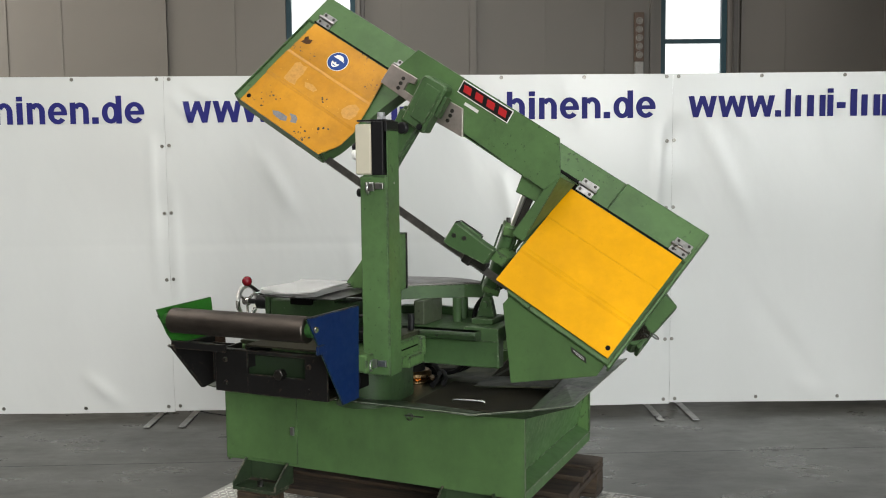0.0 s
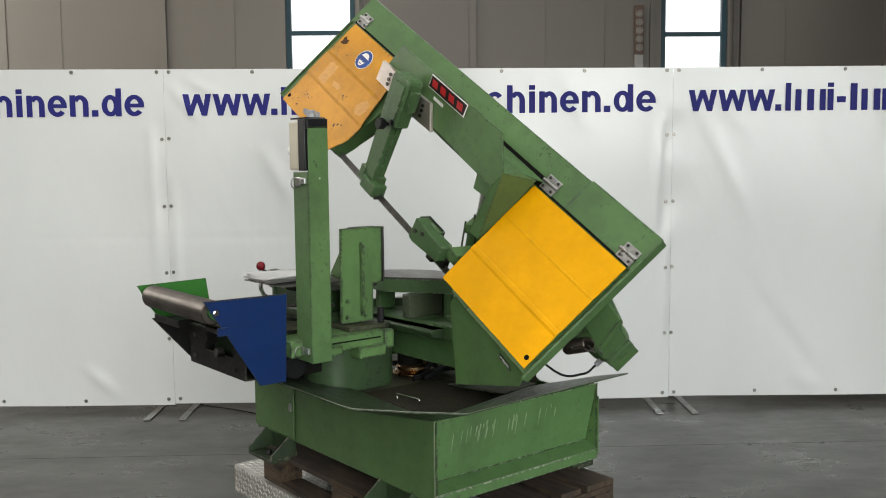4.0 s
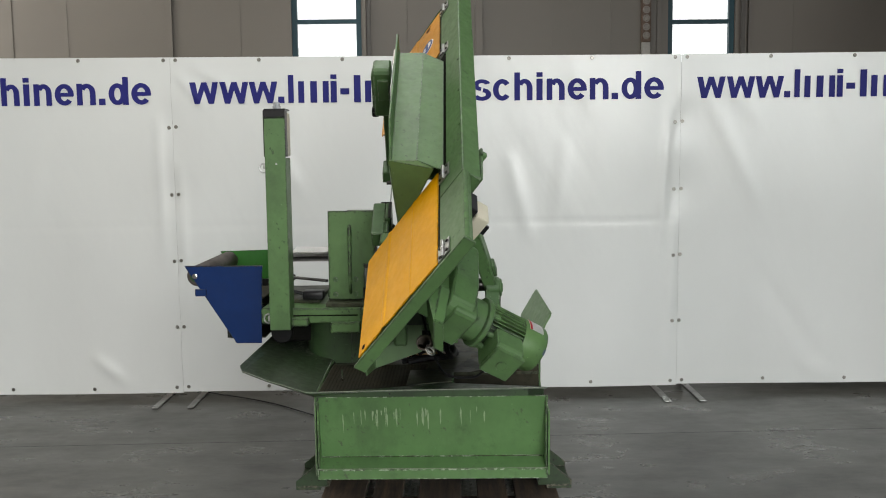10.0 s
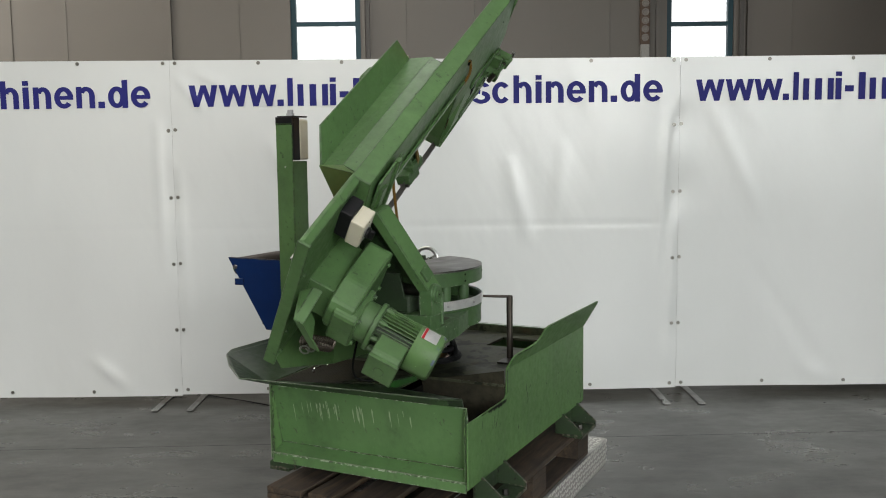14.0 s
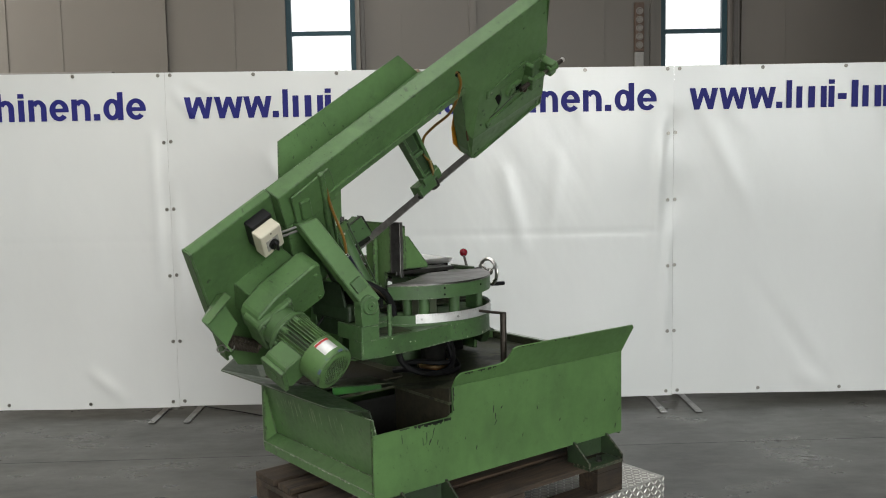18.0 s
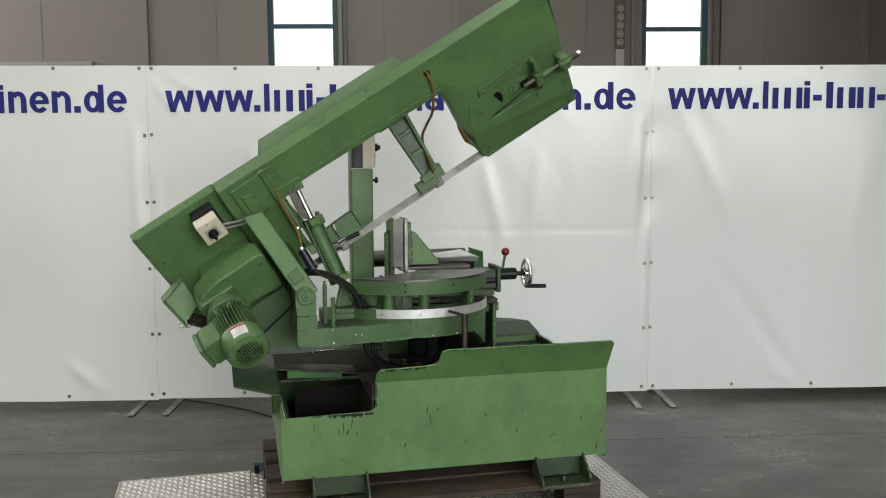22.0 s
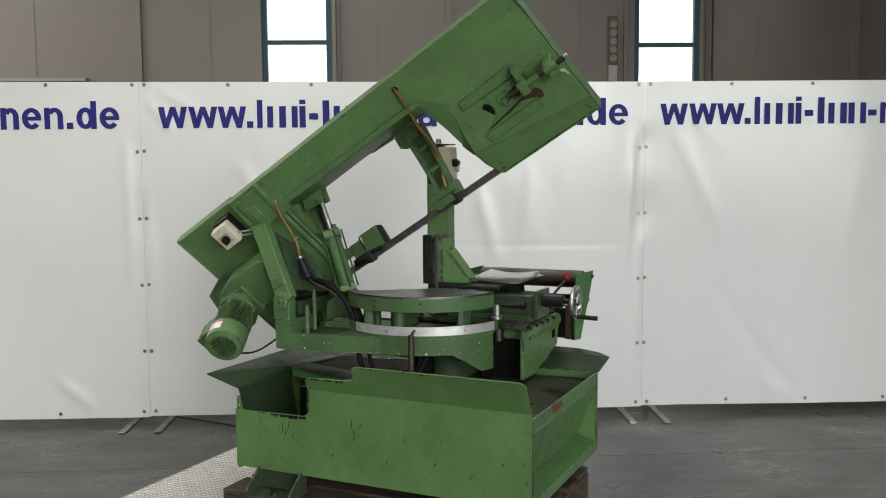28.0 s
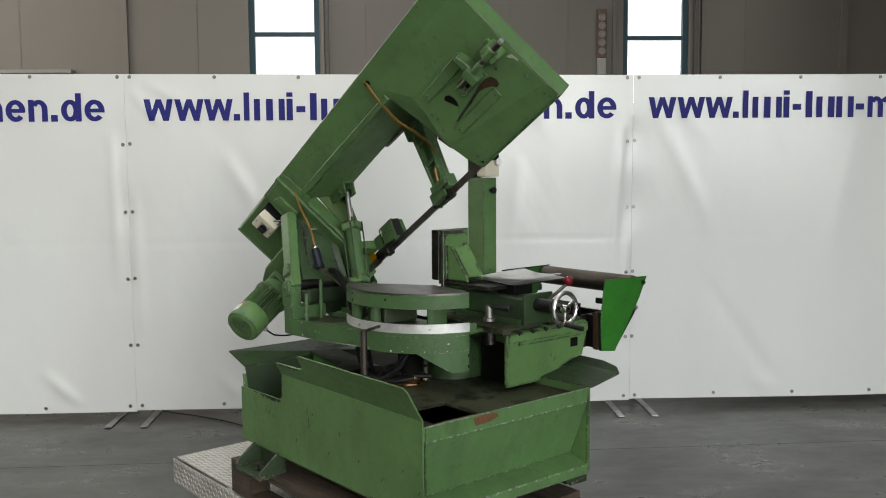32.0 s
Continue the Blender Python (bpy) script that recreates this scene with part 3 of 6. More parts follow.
def glyph(ch, a, c, lo, hi):
    """Strokes of one bold letter in its box, each a list of quads."""
    w, h, mid = c - a, hi - lo, (a + c) / 2
    if ch in ".-":
        return [upright(a, lo, hi, w)]
    if ch == "w":
        d = lambda p, q, r, t: quad((a + p * w, hi), (a + q * w, hi), (a + t * w, lo), (a + r * w, lo))
        return [d(0, .205, .165, .35), d(.41, .59, .165, .35), d(.41, .59, .65, .835), d(.795, 1, .65, .835)]
    if ch == "i":
        return [upright(a, lo, LOW, w), upright(a, hi - .031, hi, w)]
    if ch in "nh":
        return [upright(a, lo, hi)] + arch(a + STEM * .35, c, LOW, STEM)
    if ch == "m":
        t = STEM * .95
        return [upright(a, lo, hi, t)] + arch(a + t * .35, mid + t / 2, LOW, t) + arch(mid - t * .15, c, LOW, t)
    if ch == "c":
        return [bend(mid, lo + h / 2, w / 2, h / 2, STEM, BAR, 38, 322, 26)]
    if ch == "e":
        return [bend(mid, lo + h / 2, w / 2, h / 2, STEM, BAR, -10, 320, 30), quad((a + STEM * .7, lo + .41 * h), (c - .003, lo + .41 * h), (c - .003, lo + .59 * h), (a + STEM * .7, lo + .59 * h))]
    if ch == "d":
        return [upright(c - STEM, lo, hi), bend(a + (w - STEM * .35) / 2, (lo + LOW) / 2, (w - STEM * .35) / 2, (LOW - lo) / 2, STEM, BAR, 0, 360, 30)]
    if ch == "a":
        return [upright(c - STEM - .006, lo, hi - .045), bend(mid, hi - .048, w / 2 - .006, .048, STEM, BAR, 0, 168), bend(a + .43 * w, lo + .043, .43 * w, .043, STEM * .9, BAR * .8, 0, 360, 24)]
    if ch == "s":
        return [bend(mid, lo + .725 * h, .47 * w, .275 * h, STEM * .95, BAR * .86, 18, 262), bend(mid, lo + .295 * h, w / 2, .295 * h, STEM * .95, BAR * .9, 82, -164)]


# creases in the vinyl: from, to (x, z), depth, width
CREASES = ((1.78, 2.1, 2.25, 1.15, .007, .05), (1.9, 2.2, 2.1, 1.9, .004, .05), (-1.72, 2.2, -1.55, 2.0, .012, .03), (-1.60, 2.25, -1.35, 2.1, .010, .03),
           (-1.1, 1.75, -.92, 1.42, .012, .05), (-.55, 1.2, -.45, .6, .010, .05), (.5, 1.6, .62, 1.1, .010, .05), (1.56, 1.95, 1.5, .9, .012, .03), (1.6, 1.2, 1.57, .3, .012, .03),
           (-1.86, 1.9, -1.84, .9, .012, .03), (-1.72, 1.6, -1.70, .6, .010, .03), (-2.35, .3, -2.15, .12, .016, .04), (-1.2, .28, -1.0, .1, .010, .04), (2.5, .2, 2.7, .1, .008, .05), (.9, 2.25, 1.05, 1.9, .005, .05),
           (2.1, .95, 2.7, .12, -.006, .05), (2.55, 2.25, 2.75, 1.7, .004, .06), (1.18, 2.0, 1.06, 1.2, .004, .08), (.86, 1.7, .8, 1.2, .005, .05), (-.2, .5, .1, .15, .006, .05), (-2.6, 1.9, -2.75, 1.2, .005, .07), (3.2, 1.9, 3.0, 1.0, .004, .08))


def banner_height(x, z):
    n = noise.noise(V(x * .8, z * .3, 4.0)) * .022 + noise.noise(V(x * 2.2, z * .8, 9.0)) * .006
    crease = (.0035 if x < 1.6 else .0012) * math.exp(-((z - 1.19) / .012) ** 2)
    for xa, za, xb, zb, depth, wide in CREASES:
        dx, dz = xb - xa, zb - za
        t = max(0.0, min(1.0, ((x - xa) * dx + (z - za) * dz) / (dx * dx + dz * dz)))
        r = math.hypot(x - xa - t * dx, z - za - t * dz)
        if r < 3 * wide:
            crease -= depth * math.exp(-(r / wide) ** 2) * (0.4 + 0.6 * math.sin(math.pi * min(1, max(0, t))))
    for xs in (-1.76, 1.634):
        n += .005 * math.sin(z * 2 * math.pi / .449 + .6) * math.exp(-abs(x - xs) / .07) + .004 * noise.noise(V(x * 6, z * 1.2, 2.0)) * math.exp(-abs(x - xs) / .3)
    return n * min(1.0, max(0.0, (2.31 - z) * 3 + .15)) + crease


BASE, LOW, TALL = 2.004, 2.146, 2.188
LETTERS = []
for ch, a, c in (("w", -1.635, -1.444), ("w", -1.436, -1.245), ("w", -1.243, -1.053), (".", -1.05, -1.008), ("-", -.636, -.576), ("-", -.195, -.135), ("m", -.11, .073), ("a", .093, .225), ("s", .244, .368),
                 ("c", .379, .503), ("h", .522, .643), ("i", .669, .71), ("n", .737, .857), ("e", .876, 1.004), ("n", 1.023, 1.148), (".", 1.168, 1.212), ("d", 1.234, 1.366), ("e", 1.385, 1.517)):
    lo, hi = (2.056, 2.097) if ch == "-" else (BASE, 2.047) if ch == "." else (BASE, TALL) if ch in "hid" else (BASE, LOW)
    LETTERS.append(glyph(ch, a, c, lo, hi))
# the firm's name: plain bars of its size
NAME_BARS = ((-.982, -.945, 0, 1), (-.915, -.875, 0, .77), (-.835, -.79, 0, .77), (-.752, -.712, 0, .77), (-.70, -.659, 0, .77), (-.70, -.659, .84, 1), (-.545, -.5, 0, .97), (-.472, -.43, 0, .77), (-.39, -.345, 0, .77), (-.333, -.29, 0, .77), (-.25, -.21, 0, .77))


def banner(name, x0, x1, shift, lower):
    t = thing(name, "white vinyl banner with navy lettering, eyelets along the edges", "banner", "banners behind the machine", at=((x0 + x1) / 2, 6.2, 0))
    cx = (x0 + x1) / 2
    bm = B()
    nx, nz = 150, 100
    z0 = .05 + lower
    top = lambda x: 2.303 - .0048 * x if x < 1.6 else 2.2965
    for back in (0, .002):
        grid = []
        for i in range(nx + 1):
            x = x0 + (x1 - x0) * i / nx
            zs = [z0 + (top(x) - z0) * k / nz for k in range(nz + 1)]
            grid.append([bm.verts.new(V(x - cx, banner_height(x, z) + back, z)) for z in zs])
        for i in range(nx):
            for k in range(nz):
                bm.faces.new((grid[i][k], grid[i + 1][k], grid[i + 1][k + 1], grid[i][k + 1]))
    part("vinyl_sheet", bm, vinyl_mat, t, smooth=True)
    for strokes in LETTERS:
        bm = B()
        for k, stroke in enumerate(strokes):
            for q in (stroke if len(stroke) > 1 else split_quad(stroke[0])):
                bm.faces.new([bm.verts.new(V(x + shift - cx, banner_height(x + shift, z) - .004 - .0006 * k, z)) for x, z in q])
        part("letter", bm, ink_navy, t)
    for a, c, lo, hi in NAME_BARS:
        bm = B()
        vs = [V(x + shift - cx, banner_height(x + shift, z) - .006, z) for x, z in ((a, BASE + .184 * lo), (c, BASE + .184 * lo), (c, BASE + .184 * hi), (a, BASE + .184 * hi))]
        bm.faces.new([bm.verts.new(v) for v in vs])
        part("name_bar", bm, ink_navy, t)
    inner, far = (.022, .036) if x0 < 0 else (.011, .036)
    if x0 < -3:
        far = .023
    spots = [(x0 + .036, top(x0) - .019), (x1 - .042, top(x1) - .019), (x0 + .036, .085), (x1 - .042, .082)]
    spots += [(x0 + inner, z) for z in (1.855, 1.405, .958, .503)] + [(x1 - far, z) for z in (1.85, 1.402, .953, .502)]
    n = 6
    for i in range(1, n):
        x = x0 + .036 + (x1 - x0 - .078) * i / n
        spots += [(x, top(x) - .019), (x, .085 + lower)]
    for x, z in spots:
        bm = B()
        y = banner_height(x, z) - .004
        torus(bm, (x - cx, y, z), (0, 1, 0), .0085, .004, 16, 6)
        rod(bm, (x - cx, y + .002, z), (x - cx, y - .002, z), .009, n=12)
        part("eyelet", bm, eyelet_metal, t, smooth=True)
    for fx in (x0 + .11, x1 - .12):
        one("foot", zinc, t, lambda b: box(b, fx - cx - .022, fx - cx + .022, -.255, .35, .004, .012, bevel=.002))
        one("upright", zinc, t, lambda b: box(b, fx - cx - .02, fx - cx + .02, .31, .35, .012, 2.28, bevel=.003))
    return t


banner("banner", -1.7592, 1.6332, 0.0, 0.0)
banner("banner", 1.6348, 5.06, 3.372, 0.008)
banner("banner", -5.22, -1.7608, -3.408, -.008)

cable = thing("floor_cable", "thin black power cable lying on the floor", "cable", at=(-1.3, 6.2, 0))
one("cord", rubber, cable, lambda b: tube(b, [V(-.5, .3, .008), V(-.3, .12, .008), V(0, -.05, .008), V(.3, -.28, .008), V(.7, -.75, .008), V(.95, -1.6, .008), V(1.1, -2.1, .008)], .004, 8), smooth=True)

# ---- what turns: platform, pallet, saw, papers ----
MOVING = []


def carried(name, label, category):
    ob = thing(name, label, category, at=(AXIS[0], AXIS[1], 0))
    MOVING.append(ob)
    return ob


platform = carried("turntable", "low motor turntable clad in aluminium tread plate", "turntable")


def platform_top(b):
    box(b, -1.15, -.63, -.39, .43, .362, .37)
    box(b, -.626, .875, -.405, .40, .362, .37)


one("deck_plate", tread, platform, platform_top)
for nm, q in (("skirt", (-1.15, .875, -.412, -.406)), ("skirt", (-1.15, -.63, .431, .437)), ("skirt", (-.626, .875, .401, .407)), ("skirt", (-1.158, -1.151, -.39, .43)), ("skirt", (.876, .884, -.405, .40))):
    one("skirt", tread, platform, lambda b: box(b, *q, .255, .37, bevel=.001))
one("turning_drum", steel_dark, platform, lambda b: rod(b, (0, 0, 0.0), (0, 0, .36), .42, n=48))
one("link_rod", plain("blue_grey_rod", (.05, .08, .1), .4), platform, lambda b: rod(b, (-.60, .40, .395), (-.30, .36, .395), .02, n=16, bevel=.003))
one("end_block", rubber, platform, lambda b: box(b, -.612, -.59, .372, .418, .374, .408, bevel=.004))


def lozenges(b, u0, u1, v0, v1, place, pitch=.0225):
    """Raised almonds, turned by turns."""
    i = 0
    u = u0 + pitch / 2
    while u < u1:
        v, k = v0 + pitch / 2, 0
        while v < v1:
            a = radians(45 if (i + k) % 2 else -45)
            ca, sa = math.cos(a), math.sin(a)
            ring = [b.verts.new(place(u + ca * p - sa * q, v + sa * p + ca * q, 0)) for p, q in ((.0122, 0), (.0055, .0038), (-.0055, .0038), (-.0122, 0), (-.0055, -.0038), (.0055, -.0038))]
            top = [b.verts.new(place(u + ca * p - sa * q, v + sa * p + ca * q, .0028)) for p, q in ((.0064, 0), (-.0064, 0))]
            b.faces.new((ring[0], ring[1], top[0])), b.faces.new((ring[1], ring[2], top[1], top[0])), b.faces.new((ring[2], ring[3], top[1]))
            b.faces.new((ring[3], ring[4], top[1])), b.faces.new((ring[4], ring[5], top[0], top[1])), b.faces.new((ring[5], ring[0], top[0]))
            v += pitch
            k += 1
        u += pitch
        i += 1


def tread_bumps(b):
    lozenges(b, -1.145, -.635, -.39, .425, lambda u, v, w: V(u, v, .3702 + w))
    lozenges(b, -.62, .87, -.40, .395, lambda u, v, w: V(u, v, .3702 + w))
    lozenges(b, -1.145, .87, .26, .365, lambda u, v, w: V(u, -.4122 - w, v))
    lozenges(b, -1.145, -.635, .26, .365, lambda u, v, w: V(u, .4372 + w, v))
    lozenges(b, -.62, .87, .26, .365, lambda u, v, w: V(u, .4072 + w, v))
    lozenges(b, -.385, .425, .26, .365, lambda u, v, w: V(-1.1582 - w, u, v))
    lozenges(b, -.40, .395, .26, .365, lambda u, v, w: V(.8842 + w, u, v))


tagged(one("tread_pattern", tread_worn, platform, tread_bumps), kind="stuff")

pallet = carried("wooden_pallet", "weathered dark wooden pallet on the tread plate", "pallet")
PX0, PX1, PY0, PY1 = -.575, .625, -.405, .395


def plank(name, x0, x1, y0, y1, z0, z1):
    one(name, pallet_wood, pallet, lambda b: box(b, x0, x1, y0, y1, z0, z1, bevel=.003))


for i, (c, w) in enumerate(((.0725, .145), (.2225, .1), (.4, .145), (.5775, .1), (.7275, .145))):
    plank("deck_board", PX0 + .004 * (i % 2), PX1 - .003 * (i % 3), PY0 + c - w / 2, PY0 + c + w / 2, .492, .514)
for c in (.0725, .6, 1.1275):
    plank("cross_board", PX0 + c - .0725, PX0 + c + .0725, PY0, PY1, .470, .491)
for cx in (.0725, .6, 1.1275):
    for cy, w in ((.05, .1), (.4, .145), (.75, .1)):
        plank("block", PX0 + cx - .0725, PX0 + cx + .0725, PY0 + cy - w / 2, PY0 + cy + w / 2, .393, .469)
for c, w in ((.05, .1), (.4, .145), (.75, .1)):
    plank("bottom_board", PX0, PX1, PY0 + c - w / 2, PY0 + c + w / 2, .3745, .392)

# ---- the band saw ----
saw = carried("band_saw", "old green mitring band saw with yellow blade covers, bow raised", "band saw")
BX0, BX1, BY0, BY1 = -.531, .658, -.371, .405
ZB = .60

# base: back wall with its cut-out and outward bent rim
one("back_wall", green_base, saw, lambda b: (
    prism(b, [(BX0, ZB), (BX1, ZB), (BX1, .925), (-.204, .925), (-.203, .835), (-.225, .822), (BX0, .818)], BY0, BY0 + .006, lambda u, v, w: V(u, w, v), .001)))


def rim(u, v, w):
    return V(u, BY0 - .068 * v + w * .86, .925 + .115 * v + w * .5)


one("rear_rim", green_base, saw, lambda b: prism(b, [(-.204, 0.0), (BX1, 0.0), (BX1 + .002, .9), (BX1 - .012, 1.0), (.04, 1.0), (.021, .94), (.016, .62), (.004, .5), (-.03, .46), (-.19, .42), (-.202, .3)], 0, .006, rim, .001),
    "green sheet rim bent outwards, paint chipped along its edge")


# paint chipped off along the cut-out's edges and in slanting scratches
def wall_out(u, v):
    return V(u, BY0 - .0007, v)


def rim_out(u, v):
    return rim(u, v, -.0007)


def chip(place, u, v, du, dv, tall, rng):
    """A ragged flake of lost paint that starts on an edge at (u, v)."""
    top = [(u - du, v), (u + du, v)]
    low = [(u + du * (1 - .5 * k) + rng.uniform(-.2, .2) * du, v - tall * dv * rng.uniform(.35, 1.0)) for k in range(5)]
    one("paint_chip", chip_dark, saw, lambda b: b.faces.new([b.verts.new(place(*q)) for q in top + low]))


flake = random.Random(23)
for i in range(30):
    x = -.215 - abs(flake.gauss(0, .085))
    if x > BX0 + .01:
        chip(wall_out, x, .8185 + .0025 * (x + .53) / .3, flake.uniform(.004, .012), 1, flake.uniform(.006, .018), flake)
for i in range(9):
    chip(lambda u, v: wall_out(-.203 + (.9 - u) * 0 + v, u), .845 + .009 * i, .0, .005, -1, flake.uniform(.003, .009), flake)
for i in range(12):
    x = flake.uniform(-.17, -.02)
    chip(rim_out, x, .425 + .035 * (x + .19) / .16, flake.uniform(.004, .010), 1, flake.uniform(.05, .12), flake)
for i in range(14):
    x = flake.choice((.06, .09, .2, .42, .61, .3)) + flake.uniform(-.03, .03)
    chip(rim_out, x, .995, flake.uniform(.002, .007), 1, flake.uniform(.02, .07), flake)
for x, z, h in ((-.42, .80, .03), (-.335, .775, .03), (-.318, .79, .04), (-.30, .765, .022), (-.285, .80, .035), (-.27, .755, .018), (-.02, .83, .03), (-.012, .80, .026), (-.005, .775, .02), (.02, .82, .014),
                (.12, .70, .014), (.19, .79, .016), (.31, .72, .012), (.33, .80, .015), (.44, .69, .014), (.56, .75, .012), (-.10, .70, .016), (-.15, .74, .012), (.62, .64, .02), (.645, .70, .016)):
    w, s = flake.uniform(.0015, .0035), flake.uniform(-.004, .012)
    one("paint_scratch", chip_dark, saw, lambda b: b.faces.new([b.verts.new(wall_out(*q)) for q in ((x, z), (x + w, z - h * .1), (x + w * 1.2 - s * .5, z - h * .5), (x + w * .6 - s, z - h), (x - s, z - h * .93), (x - w * .4 - s * .5, z - h * .45))]))


# front wall, door and end panels
one("front_wall", green_clean, saw, lambda b: prism(b, [(BX0, ZB), (BX1, ZB), (BX1, .905), (BX0, .871)], BY1 - .006, BY1, lambda u, v, w: V(u, w, v), .001))
door = one("side_door", green_clean, saw, lambda b: box(b, .335, .65, BY1 + .001, BY1 + .008, .612, .855, bevel=.003), "green sheet door on the base")
one("catch", zinc, door, lambda b: box(b, .345, .36, BY1 + .008, BY1 + .016, .72, .75, bevel=.001))


def end_panel(x_out, x_in, name, top, rim_h):
    s = 1 if x_out > x_in else -1
    a, c, z = BY0 + .006, BY1 - .006, ZB + .05
    one(name, end_worn, saw, lambda b: sheet(b, [V(x_out - s * .004, a, top - rim_h), V(x_out - s * .004, c, top - rim_h), V(x_in, c, z), V(x_in, a, z)], .005))
    if rim_h:
        one("end_rim", end_worn, saw, lambda b: sheet(b, [V(x_out - s * .003, a, top), V(x_out - s * .003, c, top), V(x_out - s * .004, c, top - rim_h + .001), V(x_out - s * .004, a, top - rim_h + .001)], .005))
    one("lower_ledge", end_worn, saw, lambda b: (sheet(b, [V(x_in, BY0 + .006, ZB + .045), V(x_in, BY1 - .006, ZB + .045), V(x_out, BY1 - .006, ZB + .022), V(x_out, BY0 + .006, ZB + .022)], .005),
                                                     box(b, min(x_out, x_out - s * .006), max(x_out, x_out - s * .006), BY0 + .008, BY1 - .008, ZB - .012, ZB + .02, bevel=.001)),
        "oily green sheet ledge with bare worn edge")
    for y in (BY0 + .012, BY1 - .012):
        one("end_gusset", green_worn, saw, lambda b: sheet(b, [V(x_out, y, ZB), V(x_out, y, top), V(x_in + s * .002, y, ZB + .05), V(x_in + s * .002, y, ZB)], .005))


end_panel(BX0, BX0 + .055, "drive_end_wall", .868, 0)
end_panel(BX1, BX1 - .085, "feed_end_wall", .905, .05)
# rust patch
one("rust_patch", oily("rust", (.08, .035, .018), (.16, .08, .04), .6), saw, lambda b: sheet(b, [V(.6588, -.16, .897), V(.6588, -.13, .902), V(.6588, -.06, .899), V(.658, -.05, .885), V(.6575, -.09, .874), V(.6575, -.15, .872)], .002), "brown rust patch in the paint")

# outward flanges round the tray
EDGE = [(-.695, .403, .927), (-.684, -.346, .934)]
one("end_flange", oily_shaded_green, saw, lambda b: (sheet(b, [V(BX0, BY1, .873), V(*EDGE[0]), V(-.69, .1, .931), V(BX0, -.02, .912)], .005), sheet(b, [V(BX0, -.02, .912), V(-.69, .1, .931), V(*EDGE[1]), V(BX0, -.352, .895)], .005)), "oily sheet flange along the drive end")
FRONT = [(-.532, .405, .872), (-.695, .403, .927), (-.575, .545, .934), (-.455, .655, .938), (-.40, .675, .944), (.50, .66, .94), (.60, .62, .938), (.664, .559, .934), (.664, .405, .907)]
one("front_flange", flange_dark, saw, lambda b: (sheet(b, FRONT[:4], .005), sheet(b, FRONT[:1] + FRONT[3:], .005)), "oily green sheet flange rising outwards")
one("flange_web", oily_shaded_green, saw, lambda b: sheet(b, [V(BX0 + .004, BY1 - .008, .866), V(BX0 + .004, BY1 - .008, .875), V(BX0 + .004, -.02, .913), V(BX0 + .004, -.30, .898), V(BX0 + .004, -.30, .866)], .004), "oily sheet below the flange")
one("ring_pin", zinc, saw, lambda b: (torus(b, (-.12, .408, .835), (0, 1, .3), .011, .002, 18, 6), rod(b, (-.17, .407, .838), (-.10, .407, .838), .0025, n=8)))

# deck and sump
DY0, DY1 = BY0 + .008, BY1 - .008
one("tray_deck", deck_oil, saw, lambda b: [box(b, *q, .862, .872) for q in ((BX0 + .008, BX1 - .006, -.04, DY1), (-.215, .37, DY0, -.04), (.55, BX1 - .006, DY0, -.04), (.37, .55, DY0, -.24))],
    "oil-soaked steel tray deck")
one("sump_wall", mat_grid, saw, lambda b: prism(b, [(BY0 + .008, .66), (-.04, .66), (-.04, .86), (-.12, .872), (BY0 + .008, .92)], -.214, -.209, lambda y, z, x: V(x, y, z)), "oily green sump wall")
one("sump_wall", oil_shade_black, saw, lambda b: (box(b, -.46, -.215, -.046, -.042, .66, .84), box(b, -.466, -.462, BY0 + .008, -.04, .66, .70)), "oil-black sump wall")
one("sump_bottom", oil_shade_black, saw, lambda b: box(b, BX0 + .06, BX1 - .09, BY0 + .008, BY1 - .008, .655, .66), "black oil residue in the sump")
one("sump_side", shaded_grime_green, saw, lambda b: sheet(b, [V(BX0 + .002, -.352, .894), V(BX0 + .002, -.02, .911), V(-.472, -.045, .70), V(-.472, -.352, .70)], .004), "oily green inner side of the sump")
one("sump_edge", oily_shaded_green, saw, lambda b: box(b, BX0 + .008, -.5, -.04, .0, .862, .872))
one("tray_side", deck_oil, saw, lambda b: (box(b, BX1 - .0115, BX1 - .0075, DY0 + .02, DY1, .872, .902), box(b, BX0 + .05, BX1 - .012, BY1 - .0115, BY1 - .0075, .872, .876)), "oil-stained inner side of the tray")
one("deck_plate", deck_oil, saw, lambda b: sheet(b, [V(-.53, -.05, .917), V(-.225, -.05, .884), V(-.225, .10, .8805), V(-.53, .10, .905)], .005), "greasy sheet over the sump")
one("sump_lip", green_bright, saw, lambda b: prism(b, [(-.488, .912), (-.285, .889), (-.28, .872), (-.488, .882)], -.056, -.0505, lambda u, v, w: V(u, w, v), .001), "bright green lip with chipped paint")
mat = one("drip_mat", mat_grid, saw, lambda b: box(b, -.52, -.12, .04, .392, .8725, .880, bevel=.002), "dark perforated mat, oily")


def mat_holes(b):
    for i in range(32):
        for k in range(28):
            x, y = -.512 + .012 * i, .05 + .012 * k
            b.faces.new([b.verts.new(V(x + .003 * math.cos(a), y + .003 * math.sin(a), .8805)) for a in [math.pi / 3 * j for j in range(6)]])


tagged(one("mat_perforation", oil_shade_black, mat, mat_holes), kind="stuff")
one("mat_handle", steel_bright, mat, lambda b: tube(b, [V(-.36, .33, .880), V(-.36, .33, .892), V(-.33, .335, .894), V(-.27, .342, .894), V(-.255, .344, .892), V(-.255, .344, .880)], .0035, 8, 3), "bright wire handle")

